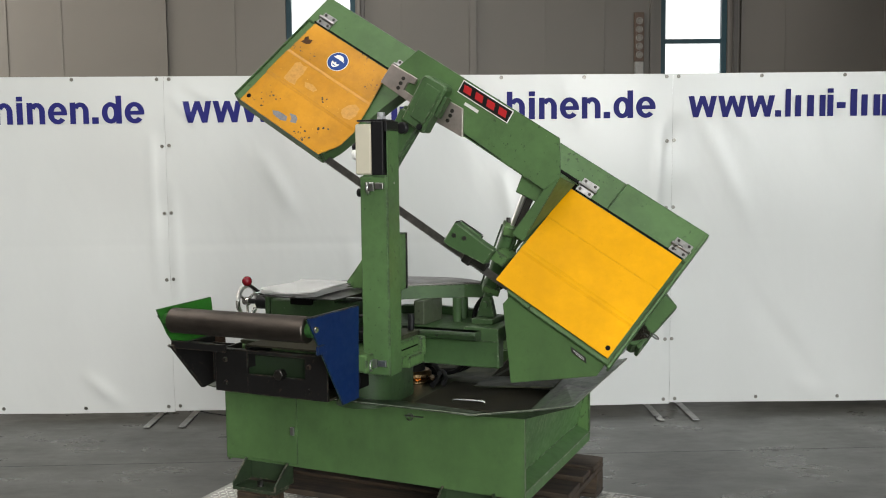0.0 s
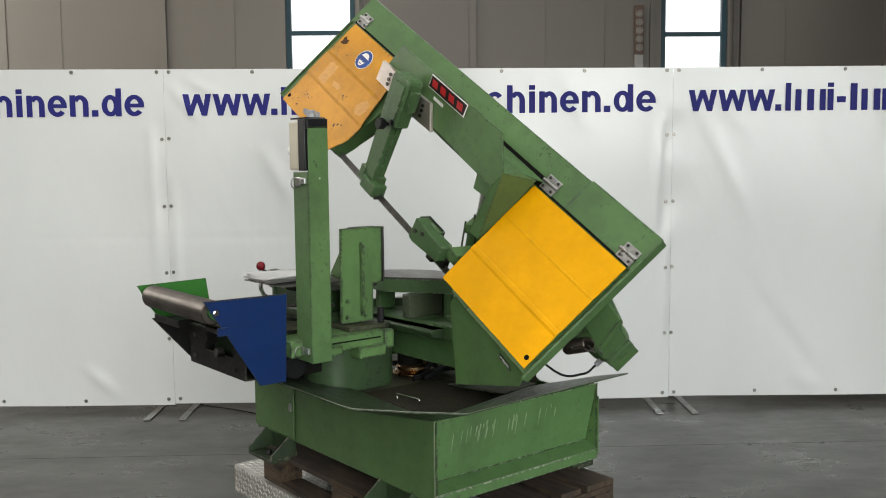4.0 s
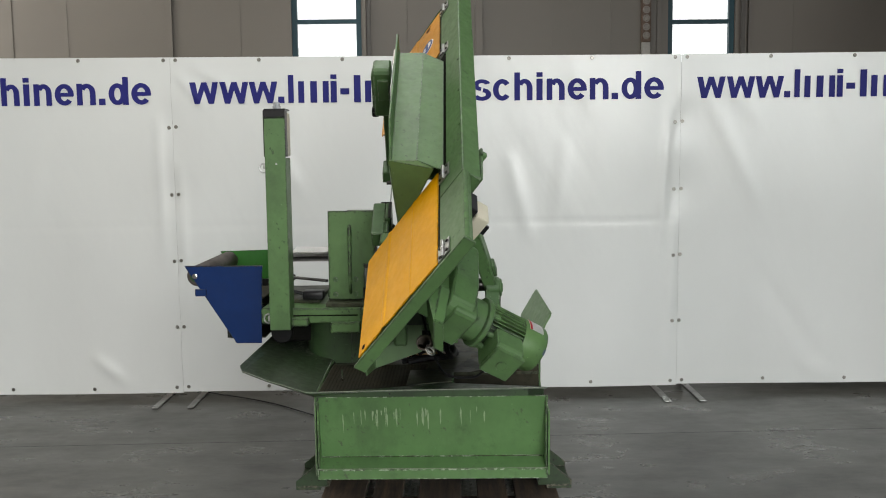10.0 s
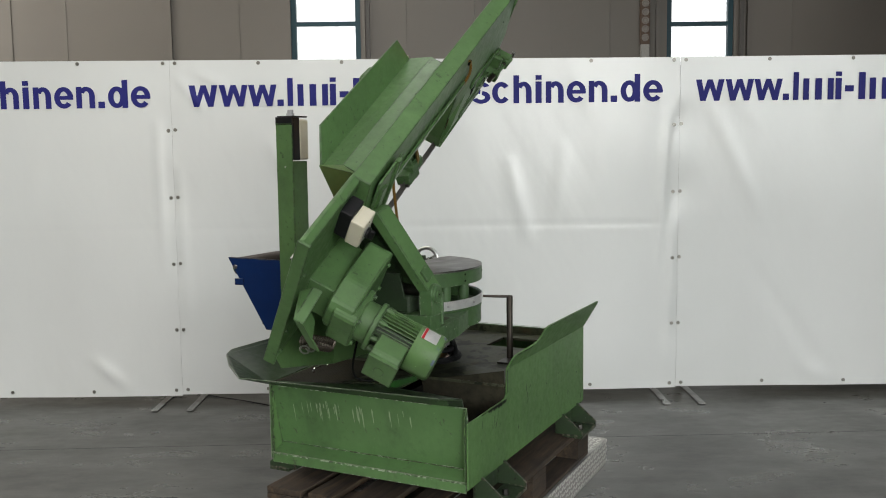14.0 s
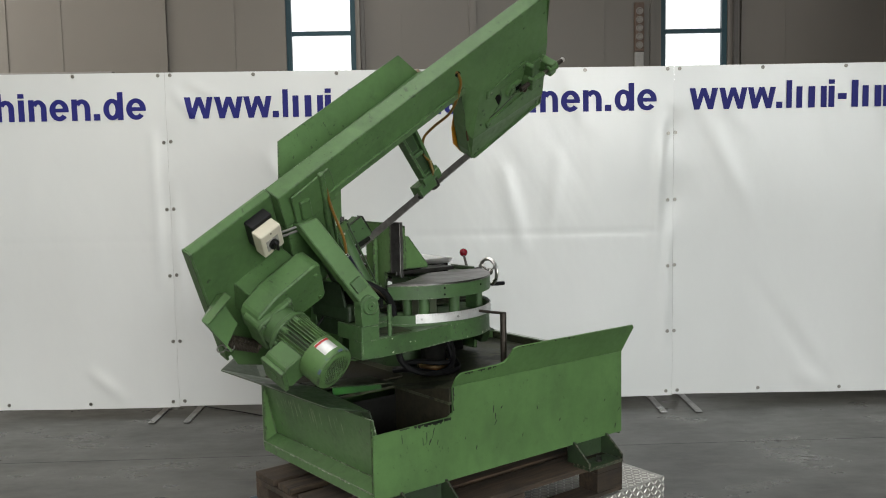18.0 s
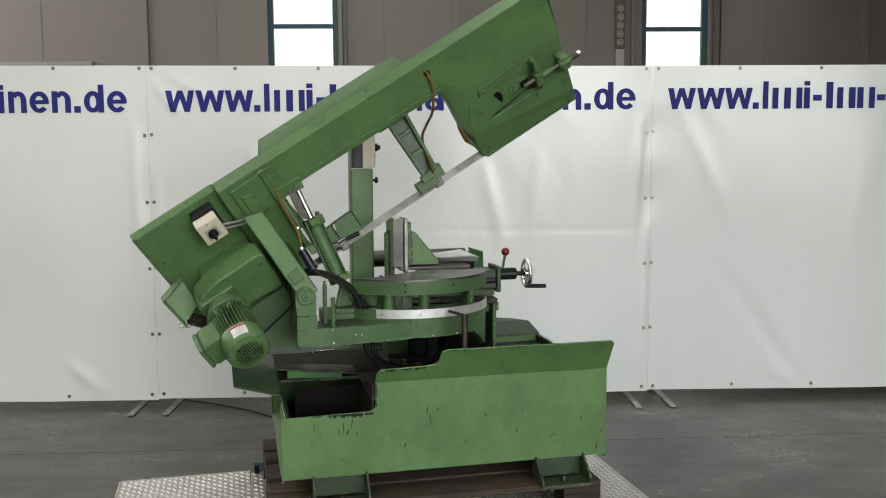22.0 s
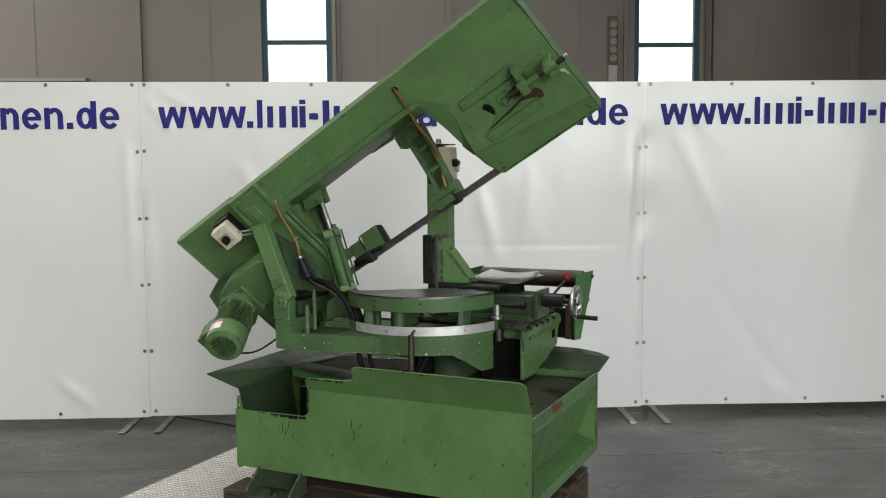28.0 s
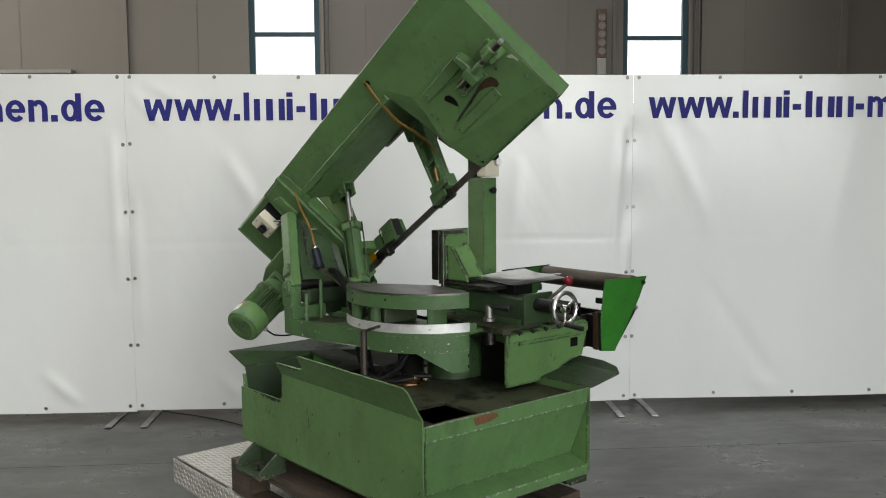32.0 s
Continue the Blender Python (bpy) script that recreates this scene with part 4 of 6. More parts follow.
# bare edges
for nm, pts in (("front", FRONT[1:8]), ("end", EDGE), ("ledge", [(BX0 - .001, BY0 + .008, ZB + .023), (BX0 - .001, BY1 - .008, ZB + .023)]),
                ("corner", [(BX0 - .001, BY1 - .002, ZB), (BX0 - .001, BY1 - .002, .87)]), ("feed", [(BX1 + .001, BY0 + .01, .906), (BX1 + .001, BY1 - .008, .906)]), ("bottom", [(BX1 - .085, BY0 + .03, ZB + .052), (BX1 - .085, BY1 - .03, ZB + .052)])):
    one("worn_edge", bare_edge, saw, lambda b: tube(b, [V(*p) + V(0, 0, .002) for p in pts], .0009, 6, 0), "bare worn sheet edge")

# pale scrapes on the drive end
wall_at = lambda y, z: V(BX0 + .004 + .051 * (.868 - z) / .218 - .0048, y, z)
drip = random.Random(11)
for i in range(34):
    y, w, h = drip.choice((.25, .12, .06, -.02, -.1, .19)) + drip.uniform(-.09, .09), drip.uniform(.0015, .007), drip.uniform(.02, .075)
    z = .835 - h / 2 - drip.uniform(0, .03)
    one("scrape", scrape_mat, saw, lambda b: b.faces.new([b.verts.new(wall_at(*q)) for q in ((y - w / 2, z + h * .3), (y + w * .2, z + h / 2), (y + w / 2, z + h * .2), (y + w * .3, z - h * .2), (y + w * .1, z - h / 2), (y - w * .3, z - h * .3))]))

# feet
for fx, sx in ((-.43, -.235), (.38, .57)):
    for fy, s in ((BY0, -1), (BY1, 1)):
        foot = one("foot", foot_paint, saw, lambda b: box(b, fx, sx, min(fy, fy + s * .085), max(fy, fy + s * .085), .515, .527, bevel=.002), "chipped green steel foot with two gussets")
        for x in (fx, sx - .008):
            one("foot_gusset", foot_paint, foot, lambda b: prism(b, [(fy - s * .03, .527), (fy + s * .085, .527), (fy + s * .085, .545), (fy + s * .006, .61), (fy - s * .03, .61)], x, x + .008, lambda u, v, w: V(w, u, v), .001))
        hexbolt("anchor_bolt", ((fx + sx) / 2, fy + s * .045, .527), (0, 0, 1), .011, .02, foot, steel_dark)
        one("foot_web", foot_paint, foot, lambda b: box(b, fx, sx, min(fy - s * .03, fy - s * .022), max(fy - s * .03, fy - s * .022), .527, .61))

# ---- swivel unit ----
SC, SR = (.016, .173), .322


def arc(r, a0, a1, n=40, c=SC):
    return [(c[0] + r * math.cos(radians(a0 + (a1 - a0) * i / n)), c[1] + r * math.sin(radians(a0 + (a1 - a0) * i / n))) for i in range(n + 1)]


# Column green is darkened for the deep shade below the table.
one("swivel_column", oily_shaded_green, saw, lambda b: prism(b, [(.155, .33)] + [(.05 + .105 * math.cos(radians(a)), .405 + .105 * math.sin(radians(a))) for a in range(0, 181, 12)] + [(-.055, .33)], .872, 1.04), "dark green swivel column", True)
one("column_back", oily_shaded_green, saw, lambda b: prism(b, [(.05 + .104 * math.cos(radians(a)), .27 + .104 * math.sin(radians(a))) for a in range(-180, 1, 12)] + [(.154, .329), (-.054, .329)], .872, 1.04), "back of the swivel column in the same dark green", True)
one("swivel_core", oil_shade_black, saw, lambda b: rod(b, (.045, .06, .905), (.045, .06, 1.05), .05, n=40), "dark greasy swivel core", True)
one("swivel_arm", green_cast, saw, lambda b: prism(b, [(-.458, -.207), (-.39, -.207), (-.20, -.184), *arc(SR - .004, 262, 348, 34), (.325, .12), (-.2, .12), (-.24, -.02), (-.36, -.1), (-.458, -.12)], 1.027, 1.092, bevel=.004),
    "green cast swivel arm with paint chips")
one("stop_stud", green_cast, saw, lambda b: (rod(b, (-.346, -.098, 1.09), (-.346, -.098, 1.235), .008, n=14, bevel=.001), rod(b, (-.346, -.098, 1.235), (-.346, -.098, 1.25), .005, n=10)), "slender upright stop stud", True)
# pale flakes in the casting's paint
nick = random.Random(31)
for i in range(10):
    a, z, w = radians(nick.uniform(262, 338)), nick.choice((1.034, 1.086, nick.uniform(1.04, 1.08))), nick.uniform(.0012, .006)
    h = w * nick.uniform(.4, 1.0)
    on_arc = lambda s, v: V(SC[0] + (SR - .0032) * math.cos(a + s / SR), SC[1] + (SR - .0032) * math.sin(a + s / SR), z + v)
    one("paint_nick", flake_pale, saw, lambda b: b.faces.new([b.verts.new(on_arc(*q)) for q in ((-w, -h * .3), (-w * .2, -h), (w * .8, -h * .6), (w, h * .4), (w * .1, h), (-w * .7, h * .5))]))
for i in range(5):
    x, z, w = nick.uniform(-.38, -.21), nick.choice((1.033, 1.035, 1.06, 1.085)) + nick.uniform(-.002, .002), nick.uniform(.002, .005)
    on_face = lambda s, v: V(x + s, -.2078 + (x + s + .39) * .023 / .19, z + v)
    one("paint_nick", flake_pale, saw, lambda b: b.faces.new([b.verts.new(on_face(*q)) for q in ((-w, -w * .3), (0, -w * .8), (w, -w * .2), (w * .5, w * .7), (-w * .6, w * .5))]))
one("arm_step", green_cast, saw, lambda b: box(b, -.458, -.385, -.207, -.05, 1.088, 1.142, bevel=.004))


def arm_tooth(b):
    """The arm's curved face drawn down to a point at its end."""
    rings = []
    for i in range(13):
        a = 312 + 37 * i / 12
        low = 1.03 - .078 * min(1, i / 8.0)
        c, q = math.cos(radians(a)), math.sin(radians(a))
        rings.append([b.verts.new(V(SC[0] + r * c, SC[1] + r * q, z)) for r, z in ((SR - .004, 1.032), (SR - .004, low), (SR - .03, low), (SR - .03, 1.032))])
    for p, q in zip(rings, rings[1:]):
        for k in range(4):
            b.faces.new((p[k], p[(k + 1) % 4], q[(k + 1) % 4], q[k]))
    b.faces.new(rings[0]), b.faces.new(rings[-1][::-1])


one("arm_tooth", green_cast, saw, arm_tooth)
for z in (1.012, .972):
    one("tooth_notch", oil_shade_black, saw, lambda b: box(b, .302, .3292, .108, .1125, z - .006, z + .006))
one("lower_disc", green_cast, saw, lambda b: prism(b, arc(SR - .002, 205, 348) + [(.31, .2), (-.28, .205)], 1.088, 1.10, bevel=.002))
ring = one("mitre_scale", scale_alu, saw, lambda b: prism(b, arc(SR + .001, 238, 349, 56) + arc(SR - .003, 349, 238, 56), 1.102, 1.1355), "engraved aluminium angle scale")


def ticks(b):
    for i in range(56):
        a = radians(239.5 + 1.95 * i)
        h = .012 if i % 5 == 0 else .007
        u, tdir = V(math.cos(a), math.sin(a), 0), V(-math.sin(a), math.cos(a), 0)
        p = V(SC[0], SC[1], 1.135) + u * (SR + .0016)
        b.faces.new([b.verts.new(q) for q in (p - tdir * .0006, p + tdir * .0006, p + tdir * .0006 - V(0, 0, h), p - tdir * .0006 - V(0, 0, h))])


one("scale_rim", green_cast, saw, lambda b: prism(b, arc(SR - .004, 215, 355, 56) + arc(SR - .012, 355, 215, 56), 1.098, 1.131))
tagged(one("scale_ticks", plain("grey_engraving", (.33, .33, .33), .5), ring, ticks), kind="stuff")
for a in (242, 268, 322):
    hexbolt("scale_screw", (SC[0] + SR * math.cos(radians(a)), SC[1] + SR * math.sin(radians(a)), 1.117), (math.cos(radians(a)), math.sin(radians(a)), 0), .004, .004, ring)
for x, y in ((-.105, -.085), (.03, -.095)):
    one("disc_pillar", green_cast, saw, lambda b: rod(b, (x, y, 1.10), (x, y, 1.192), .021, n=20), smooth=True)
one("disc_pillar", green_cast, saw, lambda b: prism(b, [(.222, .0), (.238, -.012), (.252, .002), (.257, .04), (.252, .075), (.222, .075)], 1.10, 1.192, bevel=.004))
one("inner_block", painted("greasy_grey_green_paint", (.06, .075, .045), .4, .6, .6, smudge=.9, edge=.6), saw, lambda b: box(b, -.045, .0, -.03, .13, 1.10, 1.191, bevel=.006), "greasy inner block under the table")
DISC = [(-.232, -.035)] + arc(SR, 221, 349, 48) + [(.27, .13), (.09, .145), (-.14, -.02)]
one("round_table", green_cast, saw, lambda b: prism(b, DISC, 1.190, 1.240, bevel=.002), "green half-round work table rim, paint chipped")
one("table_top", metal("worn_table_steel", (.17, .16, .155), .38, .45, 14), saw, lambda b: prism(b, DISC, 1.2405, 1.247, bevel=.001), "worn dark steel work table top")
for a, z in ((258, 1.228), (258, 1.204), (292, 1.222)):
    one("table_hole", oil_shade_black, saw, lambda b: rod(b, (SC[0] + (SR - .002) * math.cos(radians(a)), SC[1] + (SR - .002) * math.sin(radians(a)), z), (SC[0] + (SR + .0015) * math.cos(radians(a)), SC[1] + (SR + .0015) * math.sin(radians(a)), z), .004, n=10))

# stop rod beside the table
one("arm_web", green_cast, saw, lambda b: box(b, -.345, .06, .10, .15, .965, 1.09, bevel=.006))
one("arm_ledge", oily_shaded_green, saw, lambda b: prism(b, [(.205, 1.10), (.215, 1.092), (.205, 1.07), (.15, 1.062), (.15, 1.10)], -.28, .20, lambda y, z, x: V(x, y, z), .003), "oily ledge of the swivel casting")
one("arm_pad", green_cast, saw, lambda b: box(b, -.345, -.214, -.03, .155, 1.06, 1.112, bevel=.004))
for x, y, r in ((-.12, .0, .018),):
    one("disc_pillar", green_cast, saw, lambda b: rod(b, (x, y, 1.10), (x, y, 1.192), r, n=20), smooth=True)
stop = one("stop_rod", roller_steel, saw, lambda b: rod(b, (.152, -.235, .872), (.152, -.235, 1.125), .012, n=14, bevel=.002), "dark steel upright rod with bent top")
one("rod_foot", steel_dark, stop, lambda b: box(b, .07, .19, -.26, -.215, .8722, .88, bevel=.002))
one("rod_hook", roller_steel, stop, lambda b: rod(b, (.152, -.235, 1.121), (.116, -.139, 1.123), .0055, n=10, bevel=.001))

# hub post and cross shaft
one("hub_post", green_cast, saw, lambda b: prism(b, [(-.458, 1.14), (-.388, 1.14), (-.388, 1.21)] + [(-.425 + .036 * math.cos(radians(q)), 1.211 + .036 * math.sin(radians(q))) for q in range(0, 181, 15)] + [(-.458, 1.2)], -.212, -.165, lambda u, v, w: V(u, w, v), .003))
one("hub_cap", green_cast, saw, lambda b: (rod(b, (-.425, -.220, 1.211), (-.425, -.2, 1.211), .031, n=28, bevel=.004), rod(b, (-.425, -.2235, 1.211), (-.425, -.218, 1.211), .0155, n=20, bevel=.002)), smooth=True)
one("hub_hole", oil_shade_black, saw, lambda b: rod(b, (-.425, -.2242, 1.211), (-.425, -.222, 1.211), .0035, n=10))
one("cross_shaft", steel_dark, saw, lambda b: rod(b, (-.423, -.17, 1.222), (-.423, .19, 1.222), .022, n=18))
one("far_post", green, saw, lambda b: box(b, -.455, -.39, .10, .14, 1.02, 1.25, bevel=.006))
one("arm_grease", deck_oil, saw, lambda b: prism(b, [(-.38, -.175), (-.21, -.155), (-.20, -.06), (-.23, -.03), (-.37, -.05)], 1.0923, 1.0932), "greasy top of the swivel arm")
one("thin_rod", green_cast, saw, lambda b: rod(b, (-.325, -.18, 1.09), (-.325, -.18, 1.20), .008, n=12))

# ---- the bow: frame of the tilted arm ----
AC, AS = math.cos(radians(32.0)), math.sin(radians(32.0))
K0, K1 = -.5614, .8276


def AV(s, y, n):
    """Along the bow, across the machine, square to the bow."""
    return V(-.425 + s * AC - n * AS, y, 1.222 + s * AS + n * AC)


def AR(s, d, m):
    """Along the bow, up its slanting face, out of that face."""
    return AV(s, K0 * d + K1 * m, K1 * d - K0 * m)


def slab(d_m, s0, s1):
    return lambda b: prism(b, d_m, s0, s1, lambda m, d, s: AR(s, d, m), .003)


one("bow_beam", green, saw, slab([(.206, .33), (.206, .463), (.140, .463), (.134, .388), (.1285, .345), (.13, .322)], -.06, 1.362), "long green box beam of the saw bow")
one("beam_end", green, saw, slab([(.194, -.12), (.194, .33), (.206, .33), (.206, .466), (.196, .47), (.173, .458), (.173, -.12)], -.39, -.0605), "flat lower end of the bow with the wheel housing")
one("drive_housing", green, saw, lambda b: prism(b, [(-.06, -.12), (-.06, .3215), (.11, .3215), (.10, .05), (.085, -.03), (.03, -.115)], .128, .194, AR, .003), "green wheel housing behind the lower cover")
one("end_plate", green, saw, lambda b: prism(b, [(-.395, -.13), (-.395, .465), (-.385, .465), (-.385, -.13)], .169, .209, AR, .002))
one("idler_housing", green, saw, lambda b: prism(b, [(.905, -.092), (1.358, -.092), (1.358, .335), (.79, .335), (.835, .315), (.856, .19), (.862, .12), (.870, .06), (.883, -.03)], .1345, .196, AR, .002), "green wheel housing at the upper end of the bow")


def raised_back(b):
    """The housing's back, pressed outwards over the wheel and bent in again below."""
    rim_ = [(.82, .387, .1335), (1.357, .387, .1335), (1.357, -.094, .137), (.904, -.094, .137), (.868, .08, .134), (.848, .30, .130)]
    top = [(.926, .262, .117), (1.357, .25, .117), (1.357, -.03, .118), (.886, .045, .1145), (.90, .12, .1155), (.92, .20, .1165)]
    ro, ri = [b.verts.new(AR(*q)) for q in rim_], [b.verts.new(AR(*q)) for q in top]
    for i in range(6):
        b.faces.new((ro[i], ro[(i + 1) % 6], ri[(i + 1) % 6], ri[i]))
    b.faces.new(ri)
    b.faces.new(ro[::-1])


one("raised_back", green_plain, saw, raised_back, "green pressed back of the wheel housing")
one("housing_edge", green, saw, lambda b: prism(b, [(.92, -.099), (1.361, -.099), (1.361, -.093), (.912, -.093)], .128, .2, AR, .001))
one("end_sheet", green, saw, lambda b: prism(b, [(1.3585, -.098), (1.363, -.098), (1.363, .462), (1.3585, .462)], .126, .2055, AR, .001), "green end sheet with bare edges")
one("worn_edge", bare_edge, saw, lambda b: tube(b, [AR(1.3615, d, .1255) for d in (-.096, .05, .2, .34)], .0013, 6, 0), "bare worn sheet edge")
one("bare_corner", flake_pale, saw, lambda b: prism(b, [(1.357, -.094), (1.345, -.094), (1.34, -.089), (1.347, -.082), (1.352, -.07), (1.357, -.068)], .1352, .137, AR), "paint knocked off the corner")
for s, d, m in ((.925, -.075, .131), (.935, -.055, .127), (1.325, -.055, .127), (1.33, -.075, .131), (.925, .10, .1075), (.945, .14, .1075), (.938, .165, .1075), (1.30, .33, .134), (1.235, .345, .134)):
    hexbolt("housing_screw", AR(s, d, m), AR(0, 0, -1) - AR(0, 0, 0), .0045, .003, saw, green)


# blade covers, pressed in three strips
def cover(pts_left, pts_right, name, mat_, label):
    def build(b):
        lo = [AR(s, d, m) for s, d, m in pts_left]
        hi = [AR(s, d, m) for s, d, m in pts_right]
        nrm = (AR(0, 0, 1) - AR(0, 0, 0)) * .002
        for k in (1, -1):
            va = [b.verts.new(p + nrm * k) for p in lo]
            vb = [b.verts.new(p + nrm * k) for p in hi]
            for i in range(len(lo) - 1):
                b.faces.new((va[i], va[i + 1], vb[i + 1], vb[i]))
            if k == 1:
                fa, fb = va, vb
        for i in range(len(lo) - 1):
            b.faces.new((fa[i], fa[i + 1], va[i + 1], va[i]))
            b.faces.new((fb[i], vb[i], vb[i + 1], fb[i + 1]))
        b.faces.new((fa[0], va[0], vb[0], fb[0])), b.faces.new((fa[-1], fb[-1], vb[-1], va[-1]))
    return one(name, mat_, saw, build, label)


STRIPS = ((-.104, .2065), (-.03, .2085), (.045, .2098), (.056, .2138), (.166, .2138), (.178, .2098), (.19, .2102), (.33, .2075))
LOW_STRIPS = ((-.104, .2065), (-.03, .2086), (.028, .2094), (.036, .2124), (.046, .2124), (.054, .2094), (.184, .2098), (.19, .2112), (.196, .2096), (.33, .2075))
low_cover = cover([(-.372, d, m) for d, m in LOW_STRIPS], [(.088, d, m) for d, m in LOW_STRIPS], "lower_cover", yellow, "clean yellow sheet blade cover with pressed folds")
EDGE_S = (.915, .872, .866, .869, .892, .896, .90, .938)
RIGHT = [(e, d, m) for e, (d, m) in zip(EDGE_S, STRIPS)]
top_cover = cover([(1.322, d, m) for d, m in STRIPS], RIGHT, "upper_cover", yellow_worn, "scuffed yellow sheet blade cover with a round blue safety sign")
out = AR(0, 0, 1) - AR(0, 0, 0)


def disc_on(name, mat_, parent, s, d, m, r, h=.0015, n=28, label=""):
    return one(name, mat_, parent, lambda b: rod(b, AR(s, d, m), AR(s, d, m + h), r, n=n), label)


disc_on("lock_hole", oil_shade_black, low_cover, -.352, -.075, .2085, .0085, .002, 18)
disc_on("lock_hole", oil_shade_black, top_cover, 1.305, -.072, .2085, .0085, .002, 18)
SG = (1.125, .245)
disc_on("sign_rim", white_ink, top_cover, *SG, .2112, .043, .0015)
disc_on("safety_sign", blue_ink, top_cover, *SG, .2120, .040, .0018, 32, "round blue safety sign with a white shape")
def oval(s0, d0, rs, rd, a0=0, a1=360, n=20):
    return [(SG[0] + s0 - rs * math.cos(radians(a0 + (a1 - a0) * i / n)), SG[1] + d0 + rd * math.sin(radians(a0 + (a1 - a0) * i / n))) for i in range(n + (a1 - a0 < 360))]


one("sign_shape", white_ink, top_cover, lambda b: (prism(b, oval(.003, .012, .021, .016, 0, 180), .2139, .2144, AR), prism(b, [(SG[0] - .024, SG[1] + .009), (SG[0] + .026, SG[1] + .009), (SG[0] + .026, SG[1] + .0125), (SG[0] - .024, SG[1] + .0125)], .2140, .2145, AR), prism(b, oval(.002, -.006, .017, .024, 180, 360), .2139, .2144, AR)))
one("sign_shape_dark", blue_ink, top_cover, lambda b: (prism(b, oval(-.006, -.005, .0075, .006), .2146, .2150, AR), prism(b, oval(.010, -.005, .0075, .006), .2146, .2150, AR), prism(b, [(SG[0] - .006, SG[1] - .022), (SG[0] + .01, SG[1] - .022), (SG[0] + .01, SG[1] - .019), (SG[0] - .006, SG[1] - .019)], .2146, .2150, AR)))
def on_cover(s, d, up=.0024):
    """A point just over the pressed upper cover."""
    for (d0, m0), (d1, m1) in zip(STRIPS, STRIPS[1:]):
        if d <= d1:
            return AR(s, d, m0 + (m1 - m0) * (d - d0) / (d1 - d0) + up)


def patch(name, mat_, pts, label=""):
    return one(name, mat_, top_cover, lambda b: b.faces.new([b.verts.new(on_cover(*q)) for q in pts]), label)


patch("old_sticker", paint_patch, [(1.255, .145), (1.24, .156), (1.218, .151), (1.202, .157), (1.194, .12), (1.197, .09), (1.188, .066), (1.212, .062), (1.246, .064), (1.25, .1)], "pale trace of a sticker")
patch("old_sticker", paint_patch, [(.968, .092), (.958, .12), (.938, .138), (.912, .132), (.904, .10), (.912, .074), (.938, .066), (.958, .076)], "pale trace of a sticker")
patch("old_sticker", paint_patch, [(1.165, .10), (1.13, .108), (1.10, .10), (1.108, .084), (1.15, .082)], "pale trace of a sticker")
patch("dark_label", oily("brown_label", (.02, .008, .005), (.09, .04, .015), .5), [(1.309, .257), (1.30, .268), (1.288, .258), (1.274, .264), (1.27, .244), (1.282, .234), (1.308, .231), (1.304, .245)], "small dark worn label")
patch("bare_spot", steel_patch, [(1.185, -.066), (1.16, -.055), (1.119, -.053), (1.109, -.07), (1.13, -.08), (1.169, -.078)])
patch("bare_spot", steel_patch, [(1.121, -.037), (1.095, -.03), (1.08, -.037), (1.072, -.056), (1.095, -.065), (1.10, -.05)])
rnd = random.Random(5)
for s0, d0, n in ((1.22, -.025, 5), (1.04, -.07, 6), (.965, -.02, 5), (1.24, -.06, 3), (1.0, -.085, 3), (1.05, .08, 4)):
    for i in range(n):
        s1, d1, r = s0 + rnd.uniform(-.025, .025), d0 + rnd.uniform(-.02, .02), rnd.uniform(.0025, .006)
        patch("paint_chip", steel_dark, [(s1 + r * rnd.uniform(.5, 1.3) * math.cos(a), d1 + r * rnd.uniform(.5, 1.3) * math.sin(a)) for a in (0, 1.2, 2.4, 3.6, 5.0)])


def hinge(s):
    h = one("hinge", zinc, saw, lambda b: (box(b, s - .032, s + .032, .338, .362, .2075, .211, to=AR, bevel=.001), box(b, s - .032, s + .032, .37, .394, .2075, .211, to=AR, bevel=.001)), "zinc-plated hinge")
    one("hinge_pin", zinc, h, lambda b: rod(b, AR(s - .036, .366, .214), AR(s + .036, .366, .214), .006, n=12), smooth=True)
    for ds in (-.02, .02):
        for d in (.348, .384):
            one("hinge_screw", steel_dark, h, lambda b: rod(b, AR(s + ds, d, .211), AR(s + ds, d, .2155), .0055, n=10, bevel=.001))


for s in (.04, -.345, 1.29, .905):
    hinge(s)

# Black strips on the beam paint the shade in the cover gaps.
one("cover_gap", oil_shade_black, saw, lambda b: box(b, -.372, .10, .3335, .341, .2062, .2068, to=AR))
one("cover_gap", oil_shade_black, saw, lambda b: box(b, .935, 1.333, .3335, .341, .2062, .2068, to=AR))
one("panel_gap", oil_shade_black, saw, lambda b: box(b, .075, .87, .338, .374, .2062, .2068, to=AR))
# front box of the beam
one("front_panel", green, saw, lambda b: prism(b, [(.792, .541), (.172, .541), (.10, .43), (.128, .362), (.45, .376), (.84, .372), (.838, .438)], .134, .141, lambda s, n, y: AV(s, y, n), .0015), "green front panel of the beam")
one("top_panel", green, saw, lambda b: sheet(b, [AV(.838, .134, .439), AV(.852, .046, .433), AV(.106, .054, .426), AV(.105, .134, .426)], .004))
one("slope_panel", green, saw, lambda b: sheet(b, [AV(.852, .046, .433), AV(.80, -.03, .418), AV(.068, -.03, .412), AV(.106, .054, .426)], .004))
one("end_web", green, saw, lambda b: sheet(b, [AV(.84, .134, .438), AV(.842, .134, .374), AV(.842, -.02, .36), AV(.81, -.03, .418), AV(.85, .046, .432)], .004))
one("under_panel", green_worn, saw, lambda b: sheet(b, [AV(.115, .138, .364), AV(.842, .138, .372), AV(.842, -.076, .338), AV(.115, -.076, .338)], .004))
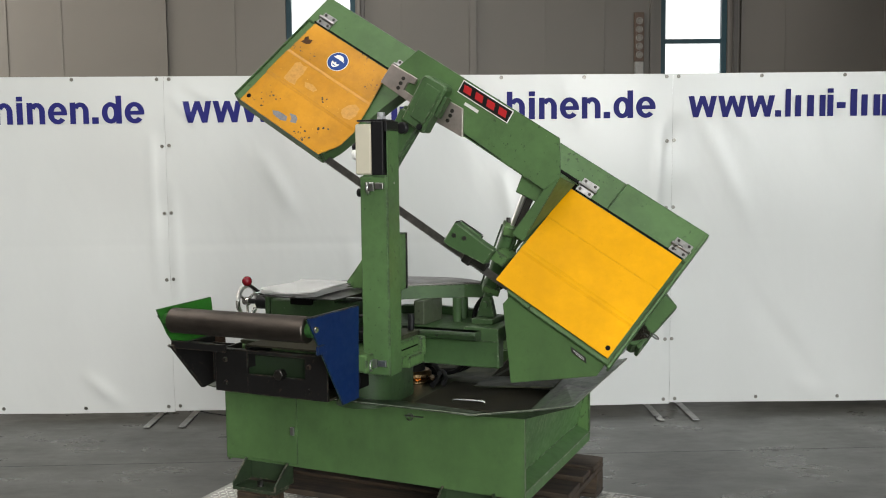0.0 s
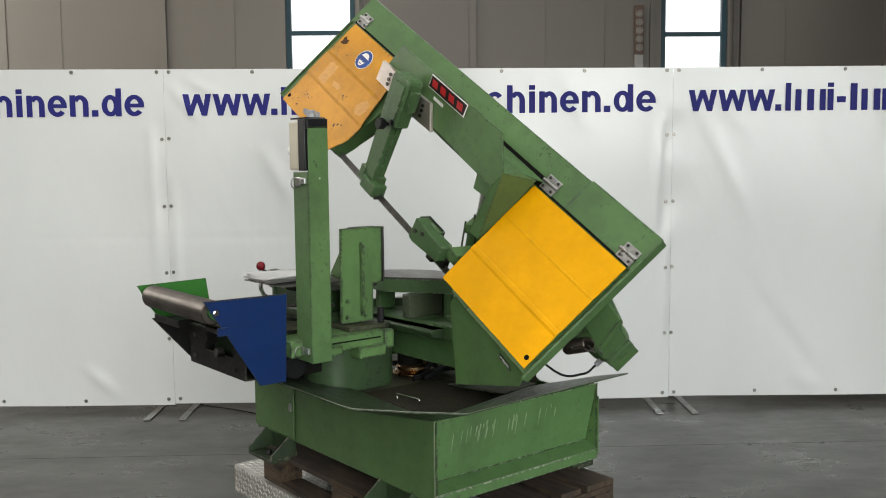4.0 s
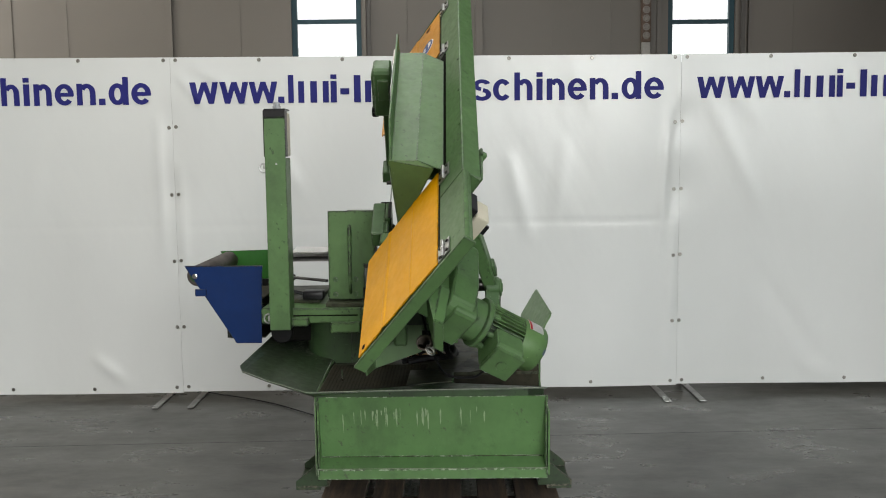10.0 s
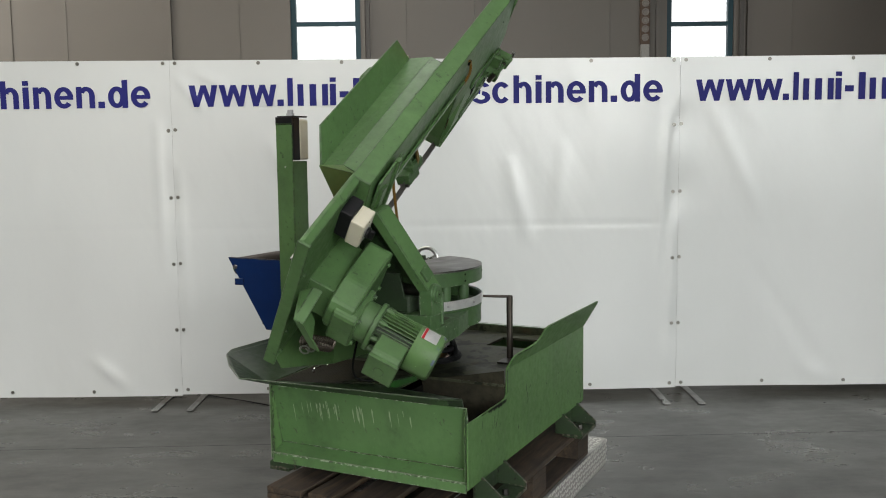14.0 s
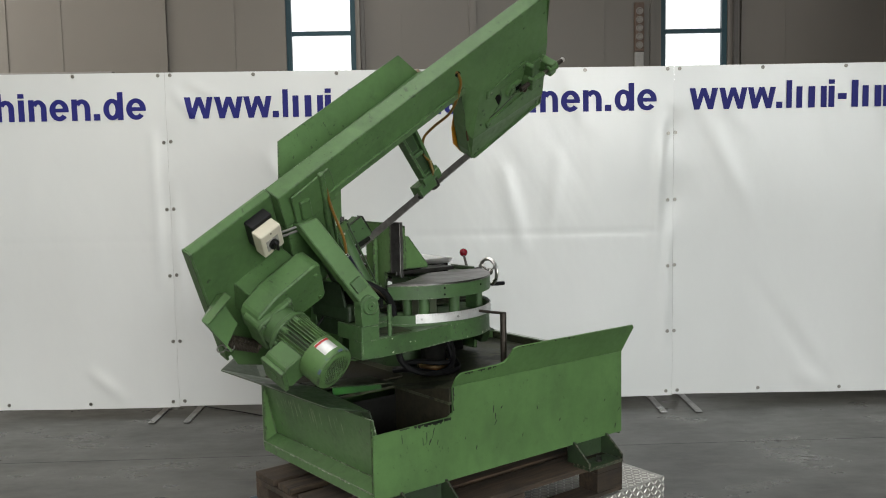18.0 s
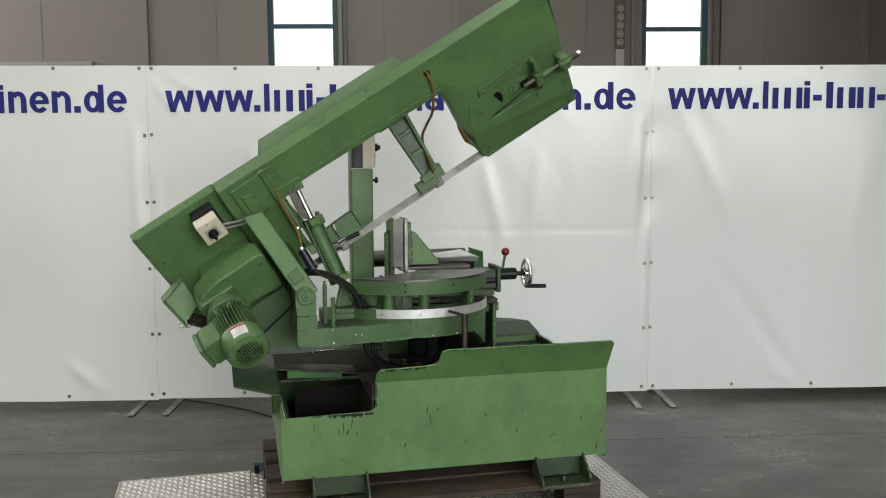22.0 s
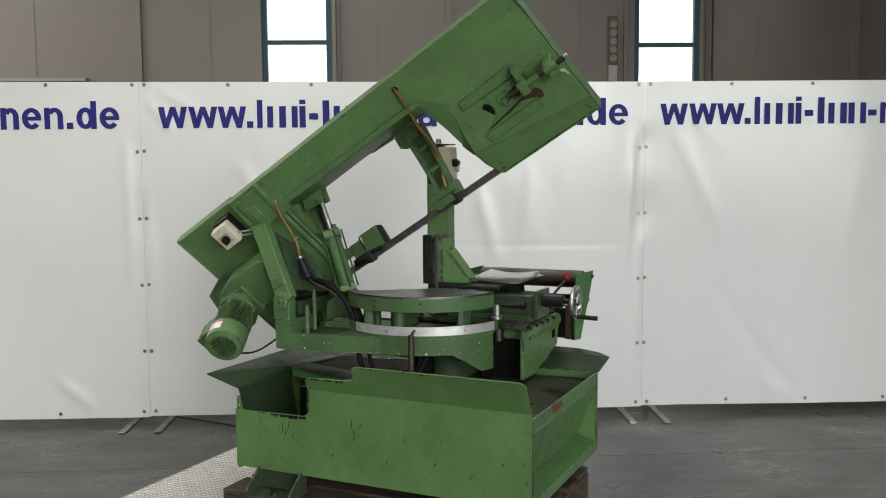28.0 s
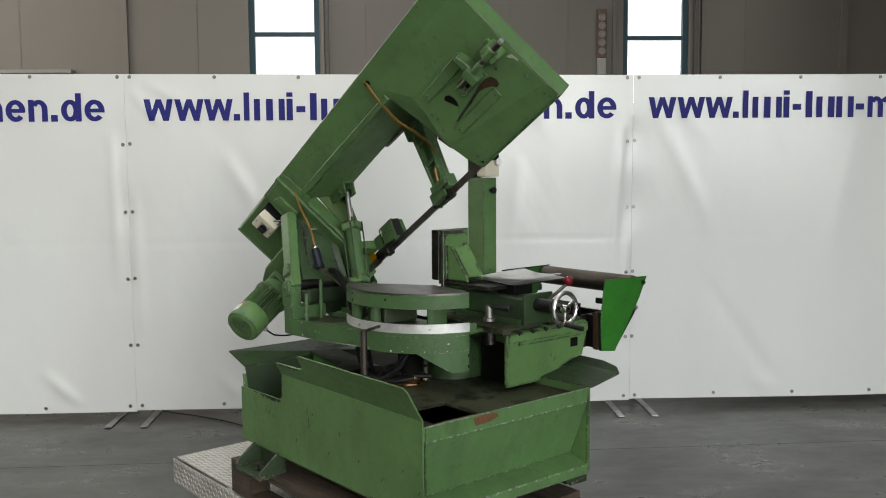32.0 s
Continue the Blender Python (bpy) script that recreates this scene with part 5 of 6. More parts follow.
one("cover_gusset", green_light, saw, lambda b: sheet(b, [AV(.102, .141, .431), AV(.105, .054, .427), AV(.08, .0, .413), AV(.099, .07, .25), AV(.102, .118, .168), AV(.106, .124, .17)], .004), "light green sheet gusset")
one("gusset_front", green, saw, lambda b: sheet(b, [AV(.10, .141, .43), AV(.128, .141, .362), AV(.15, .128, .17), AV(.104, .122, .168)], .005))

# maker's sign: plain shapes
sign = one("name_plate", white_ink, saw, lambda b: box(b, .36, .58, .488, .536, .1425, .1445, to=lambda s, n, y: AV(s, y, n), bevel=.0006), "black and red name plate with white border")
one("plate_field", black, sign, lambda b: box(b, .3635, .5765, .4915, .5325, .1446, .1455, to=lambda s, n, y: AV(s, y, n)))
for i in range(4):
    one("plate_shape", red_ink, sign, lambda b: prism(b, [(.374 + .051 * i, .500), (.407 + .051 * i, .500), (.415 + .051 * i, .524), (.382 + .051 * i, .524)], .1456, .1462, lambda s, n, y: AV(s, y, n)))
one("type_label", white_ink, saw, lambda b: box(b, .475, .535, .462, .473, .1422, .1432, to=lambda s, n, y: AV(s, y, n)), "small white type label")

# slide for the upper guide
N = lambda s, n, y: AV(s, y, n)
slide_steel = metal("worn_slide_steel", (.6, .54, .5), .42, .4, 9)
slide = one("guide_slide", slide_steel, saw, lambda b: (prism(b, [(.86, .37), (.853, .449), (.735, .452), (.735, .43), (.765, .425), (.765, .391), (.735, .391), (.735, .366)], .143, .157, N, .0015), prism(b, [(.60, .446), (.527, .45), (.475, .364), (.60, .358)], .143, .157, N, .0015), box(b, .60, .735, .367, .39, .143, .155, to=N)), "bare steel slide plate with notches")
for s, n in ((.783, .427), (.784, .388), (.784, .407), (.556, .424), (.554, .386), (.554, .406)):
    one("slide_bolt", steel_dark, slide, lambda b: rod(b, AV(s, .157, n), AV(s, .161, n), .007, n=12))
guide = one("guide_head", green_cast, saw, lambda b: prism(b, [(.588, .31), (.688, .31), (.692, .478), (.682, .492), (.60, .496), (.588, .485)], .158, .222, N, .006), "green cast guide head on the slide")
one("guide_cap", green_cast, guide, lambda b: (box(b, .60, .66, .34, .47, .222, .228, to=N, bevel=.002), box(b, .575, .59, .38, .46, .165, .205, to=N, bevel=.003)))
arm = one("guide_arm", green_cast, saw, lambda b: prism(b, [(.632, .35), (.722, .338), (.71, .05), (.645, .05)], .172, .195, N, .003), "long green guide arm with ribs, down to the blade")
for lo, hi in (((.630, .645), (.643, .656)), ((.709, .724), (.698, .711))):
    one("arm_flange", green_cast, arm, lambda b: prism(b, [(lo[0], .352), (lo[1], .35), (hi[1], .05), (hi[0], .05)], .146, .1725, N, .002))
for n0, wide in ((.335, .018), (.25, .014), (.158, .016), (.052, .03)):
    one("arm_rib", green_cast, arm, lambda b: box(b, .648, .70, n0, n0 + wide, .15, .172, to=N, bevel=.002))
# Darker green sheets lie in the pockets between the ribs.
for n0, n1 in ((.272, .33), (.18, .245), (.09, .152)):
    one("arm_pocket", oily_shaded_green, arm, lambda b: prism(b, [(.655, n0), (.698, n0), (.70, n1), (.652, n1)], .1705, .1718, N))
one("arm_shoe", green_cast, arm, lambda b: (box(b, .63, .725, .045, .075, .14, .172, to=N, bevel=.003), box(b, .70, .728, .03, .085, .15, .2, to=N, bevel=.003)))
one("guide_foot", green_cast, saw, lambda b: box(b, .60, .69, .012, .058, .15, .21, to=N, bevel=.004))
gj = one("guide_jaw", steel_dark, saw, lambda b: box(b, .67, .705, -.002, .035, .16, .19, to=N, bevel=.003), "dark steel blade guide jaw")
one("jaw_pin", steel_dark, gj, lambda b: rod(b, AV(.695, .15, .045), AV(.695, .20, .045), .009, n=12))
one("guide_roller", steel_dark, saw, lambda b: rod(b, AV(.60, .16, .012), AV(.60, .195, .012), .008, n=10))
one("clamp_knob", plastic_black, saw, lambda b: (rod(b, AV(.664, .19, .289), AV(.664, .225, .289), .008, n=12), rod(b, AV(.664, .212, .289), AV(.664, .238, .289), .021, n=10, bevel=.004)), "black clamping knob", True)
hexbolt("guide_bolt", AV(.61, .222, .325), (0, 1, 0), .009, .01, saw, plastic_black)
one("coolant_fitting", brass, saw, lambda b: (rod(b, AV(.70, .14, .12), AV(.69, .14, .075), .008, n=10), rod(b, AV(.69, .14, .075), AV(.675, .15, .05), .006, n=10)), "brass coolant fitting", True)

# lower guide
lg = one("lower_guide", green_cast, saw, lambda b: (prism(b, [(.15, .106), (.322, .114), (.326, .03), (.30, .026), (.23, .042), (.155, .045)], .178, .222, N, .004), prism(b, [(.23, .112), (.322, .114), (.326, .03), (.30, .026), (.23, .042)], .158, .1775, N, .003), prism(b, [(.16, .106), (.226, .104), (.226, .046), (.165, .045)], .166, .1775, N, .003)), "green lower guide block with worn paint")
one("guide_cover", chip_dark, lg, lambda b: (box(b, .23, .323, .1138, .1158, .158, .168, to=N), box(b, .3258, .3285, .034, .112, .158, .196, to=N), box(b, .226, .2305, .05, .112, .156, .160, to=N)), "dark worn edges of the block")
one("bare_chip", flake_pale, lg, lambda b: prism(b, [(.236, .11), (.242, .104), (.236, .092), (.232, .078), (.231, .1)], .1568, .158, N), "paint knocked off the corner")
for s, n in ((.262, .085), (.30, .072)):
    one("guide_screw", steel_dark, lg, lambda b: rod(b, AV(s, .222, n), AV(s, .226, n), .008, n=12))
    one("guide_screw", chip_dark, lg, lambda b: rod(b, AV(s, .158, n), AV(s, .156, n), .003, n=10))
one("lower_jaw", steel_dark, saw, lambda b: (box(b, .152, .215, .012, .043, .155, .185, to=N, bevel=.004), rod(b, AV(.162, .165, .03), AV(.23, .16, .018), .011, n=12, bevel=.002)), "dark steel blade guide jaw")
one("jaw_bolt", steel_dark, saw, lambda b: (box(b, .212, .246, -.004, .034, .15, .186, to=N, bevel=.004), rod(b, AV(.232, .152, .012), AV(.232, .144, .012), .012, n=6)), "dark bolt head on the guide jaw")
one("jaw_screw", chip_dark, saw, lambda b: (rod(b, AV(.246, .158, .03), AV(.305, .158, .024), .008, n=12), *[rod(b, AV(.25 + .006 * k, .158, .0296 - .0006 * k), AV(.2525 + .006 * k, .158, .0293 - .0006 * k), .0098, n=12) for k in range(9)]), "dark threaded adjusting screw")
one("guide_bracket", green_worn, saw, lambda b: box(b, .10, .155, .065, .105, .06, .19, to=N, bevel=.004))

# blade with teeth


def blade(b):
    s, k = -.05, 0
    lo0 = b.verts.new(AV(s, .1735, .003))
    hi0 = b.verts.new(AV(s, .1735, .031))
    while s < .98:
        tip = b.verts.new(AV(s + .0075, .1735, -.001))
        lo1 = b.verts.new(AV(s + .009, .1735, .004))
        hi1 = b.verts.new(AV(s + .009, .1735, .031))
        b.faces.new((lo0, tip, lo1, hi1, hi0))
        lo0, hi0, s = lo1, hi1, s + .009
    bmesh.ops.solidify(b, geom=b.faces[:], thickness=.0013)


one("saw_blade", blade_steel, saw, blade, "toothed steel band saw blade")
one("blade_channel", oil_shade_black, saw, lambda b: prism(b, [(.915, .008), (.935, .004), (.935, .046), (.92, .05)], .155, .19, N, .003), "black blade inlet")
one("rusty_edge", oily("rusty_sheet_edge", (.035, .018, .01), (.08, .04, .02), .6), saw, lambda b: prism(b, [(.866, .095), (.872, .07), (.879, .055), (.882, .03), (.872, .035), (.867, .06), (.862, .09)], .1305, .1337, AR), "rusty worn sheet edge")

# splash plate below the drive housing
splash = one("splash_plate", green_clean, saw, lambda b: prism(b, [(-.425, 1.25), (-.385, 1.21), (-.413, .936), (-.715, .985), (-.745, 1.03)], .208, .214, lambda x, z, y: V(x, y, z), .001), "green splash plate under the bow")
one("splash_side", green_clean, saw, lambda b: sheet(b, [V(-.387, .21, 1.21), V(-.413, .21, .936), V(-.40, .05, .99), V(-.38, .05, 1.18)], .004))
one("data_plate", steel_dark, splash, lambda b: box(b, -.03, .03, -.009, .009, 0, .002, to=lambda u, v, w: V(-.655 + u * .84 + v * .54 * 0, .2145 + w, 1.052 + u * .56 + v)), "small dark data plate")
one("data_line", white_ink, splash, lambda b: (box(b, -.022, .022, .0015, .003, .0022, .003, to=lambda u, v, w: V(-.655 + u * .84, .2145 + w, 1.052 + u * .56 + v)), box(b, -.022, .013, -.004, -.0025, .0022, .003, to=lambda u, v, w: V(-.655 + u * .84, .2145 + w, 1.052 + u * .56 + v))))

# ---- drive: gearbox and motor on the back of the bow ----
one("mount_plate", green, saw, lambda b: prism(b, [(-.30, .09), (-.07, .08), (-.07, .205), (-.28, .205)], .08, .175, AR, .003))
gearbox = one("gearbox", green, saw, lambda b: prism(b, [(-.335, .12), (-.31, .075), (-.06, .055), (-.047, .07), (-.047, .232), (-.072, .247), (-.24, .243), (-.318, .218), (-.336, .19)], -.003, .085, AR, .006), "green gearbox casting")
one("gear_step", green, gearbox, lambda b: prism(b, [(-.345, .19), (-.335, .06), (-.20, .06), (-.195, .205), (-.33, .205)], -.022, .06, AR, .006))
one("gear_neck", green, gearbox, lambda b: rod(b, AR(-.268, .137, -.02), AR(-.268, .137, -.062), .066, n=36), "", True)
for s, d in ((-.325, .19), (-.21, .19), (-.32, .075), (-.21, .075), (-.075, .20), (-.075, .08)):
    hexbolt("gear_bolt", AR(s, d, -.022 if s < -.15 else -.003), -out, .007, .008, gearbox, green)
MS, MD = -.268, .137


def MO(r, a, m):
    return AR(MS + r * math.cos(a), MD + r * math.sin(a), m)


# The core's near-black green paints the shade between the fins.
motor = one("motor", shaded_grime_green, saw, lambda b: rod(b, AR(MS, MD, -.062), AR(MS, MD, -.215), .054, n=36), "green ribbed electric motor", True)
one("motor_flange", green, motor, lambda b: rod(b, AR(MS, MD, -.06), AR(MS, MD, -.078), .08, n=36, bevel=.003), smooth=True)
for i in range(8):
    a = 2 * math.pi * (i + .5) / 8
    one("flange_lug", green, motor, lambda b: (rod(b, MO(.07, a, -.078), MO(.07, a, -.10), .009, n=10), rod(b, MO(.07, a, -.10), MO(.07, a, -.104), .006, n=6)))
for i in range(38):
    a = 2 * math.pi * i / 38
    if 2.55 < a < 3.7:
        continue
    one("cooling_fin", green_worn, motor, lambda b: prism(b, [(-.078, .05), (-.078, .0735), (-.21, .0735), (-.21, .05)], -.0014, .0014,
                                                     lambda m, r, w: AR(MS + r * math.cos(a) - w * math.sin(a), MD + r * math.sin(a) + w * math.cos(a), m)))


def cowl(b):
    n, rings = 40, []
    for r, m in ((.0735, -.198), (.0755, -.202), (.0755, -.272), (.072, -.282), (.062, -.286), (.050, -.287), (.050, -.283)):
        rings.append([b.verts.new(MO(r, 2 * math.pi * i / n, m)) for i in range(n)])
    for p, q in zip(rings, rings[1:]):
        for i in range(n):
            b.faces.new((p[i], p[(i + 1) % n], q[(i + 1) % n], q[i]))


cow = one("fan_cowl", green_worn, motor, cowl, "", True)
# Black disc behind the grille paints the shade inside the cowl.
one("fan_shadow", oil_shade_black, cow, lambda b: rod(b, AR(MS, MD, -.270), AR(MS, MD, -.276), .052, n=28), "black disc painted as shade in the fan opening")
for i in range(-5, 6):
    h = math.sqrt(max(0, .05 ** 2 - (i * .0088) ** 2))
    for turn in (0, 1):
        one("grille_bar", green_worn, cow, lambda b: rod(b, *((AR(MS + i * .0088, MD - h, -.284), AR(MS + i * .0088, MD + h, -.284)) if turn else (AR(MS - h, MD + i * .0088, -.284), AR(MS + h, MD + i * .0088, -.284))), .0014, n=6))
one("rating_label", scale_alu, cow, lambda b: [b.faces.new([b.verts.new(MO(.0762, a, m)) for a, m in ((a0, -.21), (a0 + .09, -.21), (a0 + .09, -.262), (a0, -.262))]) for a0 in [1.0 + .09 * i for i in range(8)]], "silver and red rating label")
one("label_red", red_ink, cow, lambda b: [b.faces.new([b.verts.new(MO(.0765, a, m)) for a, m in ((a0, -.212), (a0 + .09, -.212), (a0 + .09, -.220), (a0, -.220))]) for a0 in [1.0 + .09 * i for i in range(8)]])
blue_wear = plain("blue_grey_worn_spot", (.08, .11, .15), .5, 0, .4, 60)
for a0, m0, w0 in ((.35, -.276, .35), (.9, -.279, .28), (1.7, -.274, .2), (-.3, -.277, .3), (2.3, -.279, .25)):
    one("worn_spot", blue_wear, cow, lambda b: [b.faces.new([b.verts.new(MO(r, a0 + w0 * k / 4, m)) for r, m, k in ((.0757, m0 + .004 + .002 * (i % 2), i), (.0757, m0 + .004 + .002 * ((i + 1) % 2), i + 1), (.0738, m0 - .003, i + 1), (.0738, m0 - .003, i))]) for i in range(4)])
tb = one("terminal_box", green, motor, lambda b: prism(b, [(MS - .128, .095), (MS - .114, .082), (MS - .05, .082), (MS - .05, .19), (MS - .114, .19), (MS - .128, .178)], -.195, -.10, AR, .004), "green terminal box")
one("terminal_lid", green, tb, lambda b: box(b, MS - .142, MS - .127, .086, .186, -.198, -.10, to=AR, bevel=.003))
one("lid_badge", green, tb, lambda b: rod(b, AR(MS - .142, .135, -.148), AR(MS - .145, .135, -.148), .018, n=20, bevel=.001))
one("cable_gland", plain("grey_gland", (.25, .26, .27), .4), motor, lambda b: rod(b, AR(MS - .09, .075, -.15), AR(MS - .09, .05, -.15), .010, n=8))
one("motor_lead", rubber, motor, lambda b: tube(b, [AR(MS - .09, .05, -.15), AR(MS - .09, .0, -.13), AR(MS - .04, -.06, -.06), AR(-.05, -.07, .02), AR(.0, -.03, .06)], .004, 8), "black cable loop", True)

for s, d in ((-.36, .30), (-.36, .02), (.055, .29), (.05, -.06), (-.36, -.09)):
    hexbolt("housing_bolt", AR(s, d, .173 if s < -.06 else .128), -out, .007, .006, saw, green)
for s in (.22, .45, .68, 1.2, 1.33):
    hexbolt("beam_screw", AR(s, .452, .2065) if s < 1 else AR(s, .40, .126), out if s < 1 else -out, .004, .003, saw, green)

# switch box on the beam
sw = one("switch_box", beige, saw, lambda b: box(b, -.19, -.106, .326, .422, .086, .132, to=AR, bevel=.005), "cream switch box with a black rotary knob")
one("switch_base", plastic_black, sw, lambda b: box(b, -.184, -.10, .33, .432, .1322, .1735, to=AR, bevel=.004))
one("rotary_knob", plastic_black, sw, lambda b: (rod(b, AR(-.15, .368, .086), AR(-.15, .368, .075), .018, n=20), box(b, -.155, -.145, .351, .385, .058, .075, to=AR, bevel=.003)), "black rotary knob")
one("knob_plate", plain("grey_plate", (.3, .29, .26), .4), sw, lambda b: box(b, -.174, -.126, .345, .391, .0836, .0859, to=AR))
for d in (.335, .413):
    one("box_screw", steel_dark, sw, lambda b: rod(b, AR(-.15, d, .086), AR(-.15, d, .0845), .003, n=8))
for k in (0, 1):
    one("switch_lead", plain("grey_lead", (.2, .2, .19), .5), sw, lambda b: tube(b, [AR(-.107, .355 - .02 * k, .115), AR(-.07, .338 - .02 * k, .112), AR(-.03, .322 - .02 * k, .112), AR(.0, .31 - .02 * k, .12)], .004, 8), "", True)

# stiffening ribs and stepped plates on the beam's back
one("beam_pad", green, saw, lambda b: prism(b, [(-.022, .30), (.156, .30), (.156, .415), (.145, .455), (-.022, .447)], .1185, .127, AR, .002))
one("beam_rib", green, saw, lambda b: prism(b, [(.097, .05), (.117, .05), (.117, .462), (.097, .462)], .108, .127, AR, .003))
one("beam_rib", green, saw, lambda b: prism(b, [(.0, .30), (.042, .30), (.042, .40), (.0, .413)], .108, .127, AR, .003))
one("beam_rib", green, saw, lambda b: prism(b, [(.125, .05), (.134, .05), (.134, .30), (.125, .30)], .112, .127, AR, .002))
one("lower_strip", green, saw, lambda b: prism(b, [(.118, .325), (.84, .318), (.84, .342), (.118, .352)], .116, .127, AR, .002))

# hanger arms from the hub to the beam


def hanger(y):
    one("hanger_arm", green, saw, lambda b: prism(b, [(-.035, -.012), (.035, -.012), (.04, .34), (-.03, .36)], -.022, .022, lambda u, v, w: V(-.415 + u * .84 - v * .54, y + w + v * .26, 1.222 + u * .54 + v * .80), .004))


hanger(-.185)
one("hanger_web", oily_shaded_green, saw, lambda b: sheet(b, [V(-.43, -.13, 1.24), V(-.62, -.07, 1.52), V(-.49, .06, 1.43), V(-.38, .06, 1.22)], .008))
# Back and block take near-black green as shade between hub and bow.
one("hanger_back", shaded_grime_green, saw, lambda b: sheet(b, [V(-.44, -.12, 1.09), V(-.44, .12, 1.09), V(-.47, .12, 1.28), V(-.47, -.10, 1.28)], .008))
one("hanger_block", shaded_grime_green, saw, lambda b: box(b, -.46, -.39, -.13, .12, 1.145, 1.205, bevel=.01))

# lifting cylinder
C0, C1, C2 = V(-.268, .042, 1.226), V(-.373, .078, 1.468), V(-.432, .094, 1.60)
cyl = one("lift_cylinder", green_cast, saw, lambda b: (rod(b, C0, C1, .03, n=24, bevel=.003), rod(b, C0 - (C1 - C0).normalized() * .05, C0, .016, n=16)), "green hydraulic lifting cylinder", True)
u = (C1 - C0).normalized()
one("cylinder_head", green_worn, cyl, lambda b: rod(b, C1 - u * .034, C1 + u * .004, .046, n=4, bevel=.004))
one("cylinder_base", green_worn, cyl, lambda b: rod(b, C0, C0 + u * .03, .044, n=4, bevel=.004))
one("bleed_screw", steel_dark, cyl, lambda b: rod(b, C1 + V(.02, -.01, .0), C1 + V(.02, -.01, .03), .008, n=10))
one("cylinder_rod", steel_bright, cyl, lambda b: rod(b, C1, C2, .011, n=16), "bright chromed piston rod", True)
one("rod_stop", steel_dark, cyl, lambda b: box(b, -.014, .014, -.003, .003, .0, .13, to=lambda u_, v_, w_: C1 + V(-.026 + u_ - .42 * w_, .02 + v_, .91 * w_), bevel=.001), "dark steel stop bar")
for k in (-1, 1):
    for j in (-1, 1):
        off = V(.029 * k, .029 * j, .008 * k)
        one("tie_rod", oily_shaded_green, cyl, lambda b: rod(b, C0 + off + u * .02, C1 + off, .0035, n=8))
one("cylinder_eye", steel_dark, cyl, lambda b: (rod(b, C2 + V(0, -.02, -.004), C2 + V(0, .02, -.004), .012, n=16, bevel=.002)), "", True)
EYE = [(.116, .311), (.217, .299), (.23, .374), (.142, .39)]
eye = one("eye_bracket", green, saw, lambda b: (prism(b, EYE, .066, .076, N, .002), prism(b, EYE, .112, .122, N, .002), prism(b, [(.142, .355), (.225, .35), (.23, .374), (.142, .39)], .076, .112, N, .002)), "green square eye bracket under the beam")
hexbolt("eye_bolt", AV(.182, .066, .321), (0, -1, 0), .011, .006, eye, green_cast)
one("cylinder_foot", green_cast, saw, lambda b: (box(b, -.30, -.218, -.03, .095, 1.112, 1.132, bevel=.003), prism(b, [(-.292, 1.132), (-.222, 1.132), (-.236, 1.185), (-.25, 1.212), (-.276, 1.205)], .026, .056, lambda x, z, y: V(x, y, z), .003), rod(b, (-.256, .016, 1.178), (-.256, .066, 1.178), .012, n=16)))

# hook plate, spring
HA, HB, HC, HD, HE = V(-.857, -.022, 1.283), V(-.932, -.003, 1.198), V(-.852, -.001, 1.101), AR(-.35, .12, .10), AR(-.35, .22, .17)
hook = one("hook_bracket", green, saw, lambda b: (sheet(b, [HA, HB, HC, HD, HE], .006), sheet(b, [HA, HB, HB - out * .03, HA - out * .03], .006), sheet(b, [HB, HC, HC - out * .03, HB - out * .03], .006)), "green angle bracket with spring hooks")


def coil(b):
    p, q = V(-.838, .03, 1.112), V(-.73, .01, 1.082)
    d = (q - p)
    n = d.normalized()
    a = n.cross(V(0, 0, 1)).normalized()
    c = n.cross(a)
    pts = [p + d * (i / 220) + .021 * (math.cos(i * .6) * a + math.sin(i * .6) * c) for i in range(221)]
    tube(b, pts, .0036, 5, 0)


one("return_spring", metal("dull_spring_steel", (.10, .085, .07), .45, .4), saw, coil, "dull steel coil return spring")
one("hub_pad", green_cast, saw, lambda b: box(b, -.022, .022, .055, .10, .022, .034, to=lambda u, v, w: V(-.415 + u * .84 - v * .54, -.185 - w + v * .26, 1.222 + u * .54 + v * .80), bevel=.003))
for k in (0, 1):
    one("spring_hook", steel, hook, lambda b: torus(b, HC + V(-.012 + .03 * k, .012, -.008), AR(0, 1, 0) - AR(0, 0, 0), .014, .0028, 18, 6), "", True)

# blade tension gear on the upper housing
bar = lambda pts, m: (lambda b: prism(b, pts, m, .1165, AR, .002))
tens = one("tension_slide", green, saw, bar([(.962, .204), (.966, .24), (1.20, .247), (1.214, .238), (1.21, .203)], .1065), "green tension slide rails with screw")
one("slide_rail", green, tens, bar([(.963, .078), (.968, .046), (.976, .041), (1.206, .040), (1.21, .074), (1.2, .08)], .1075))
one("slide_plate", green, tens, bar([(1.045, .20), (1.20, .20), (1.225, .15), (1.225, .118), (1.16, .118), (1.10, .104), (1.012, .092), (1.016, .10), (1.045, .113), (1.058, .135), (1.06, .16)], .1115), "green sliding plate with a hollowed end")
# Flat black lens paints the shade in the plate's hollowed end.
one("wheel_hole", oil_shade_black, tens, lambda b: prism(b, [(1.022, .168), (1.03, .176), (1.04, .176), (1.05, .168), (1.055, .154), (1.053, .136), (1.044, .12)], .1125, .1175, AR), "flat black patch painted as shade in the hollowed plate")
one("wheel_slot", steel_dark, tens, lambda b: prism(b, [(1.012, .091), (1.10, .103), (1.16, .116), (1.16, .105), (1.09, .093), (1.0, .084), (.985, .088)], .1128, .1175, AR), "dark slot beside the sliding plate")
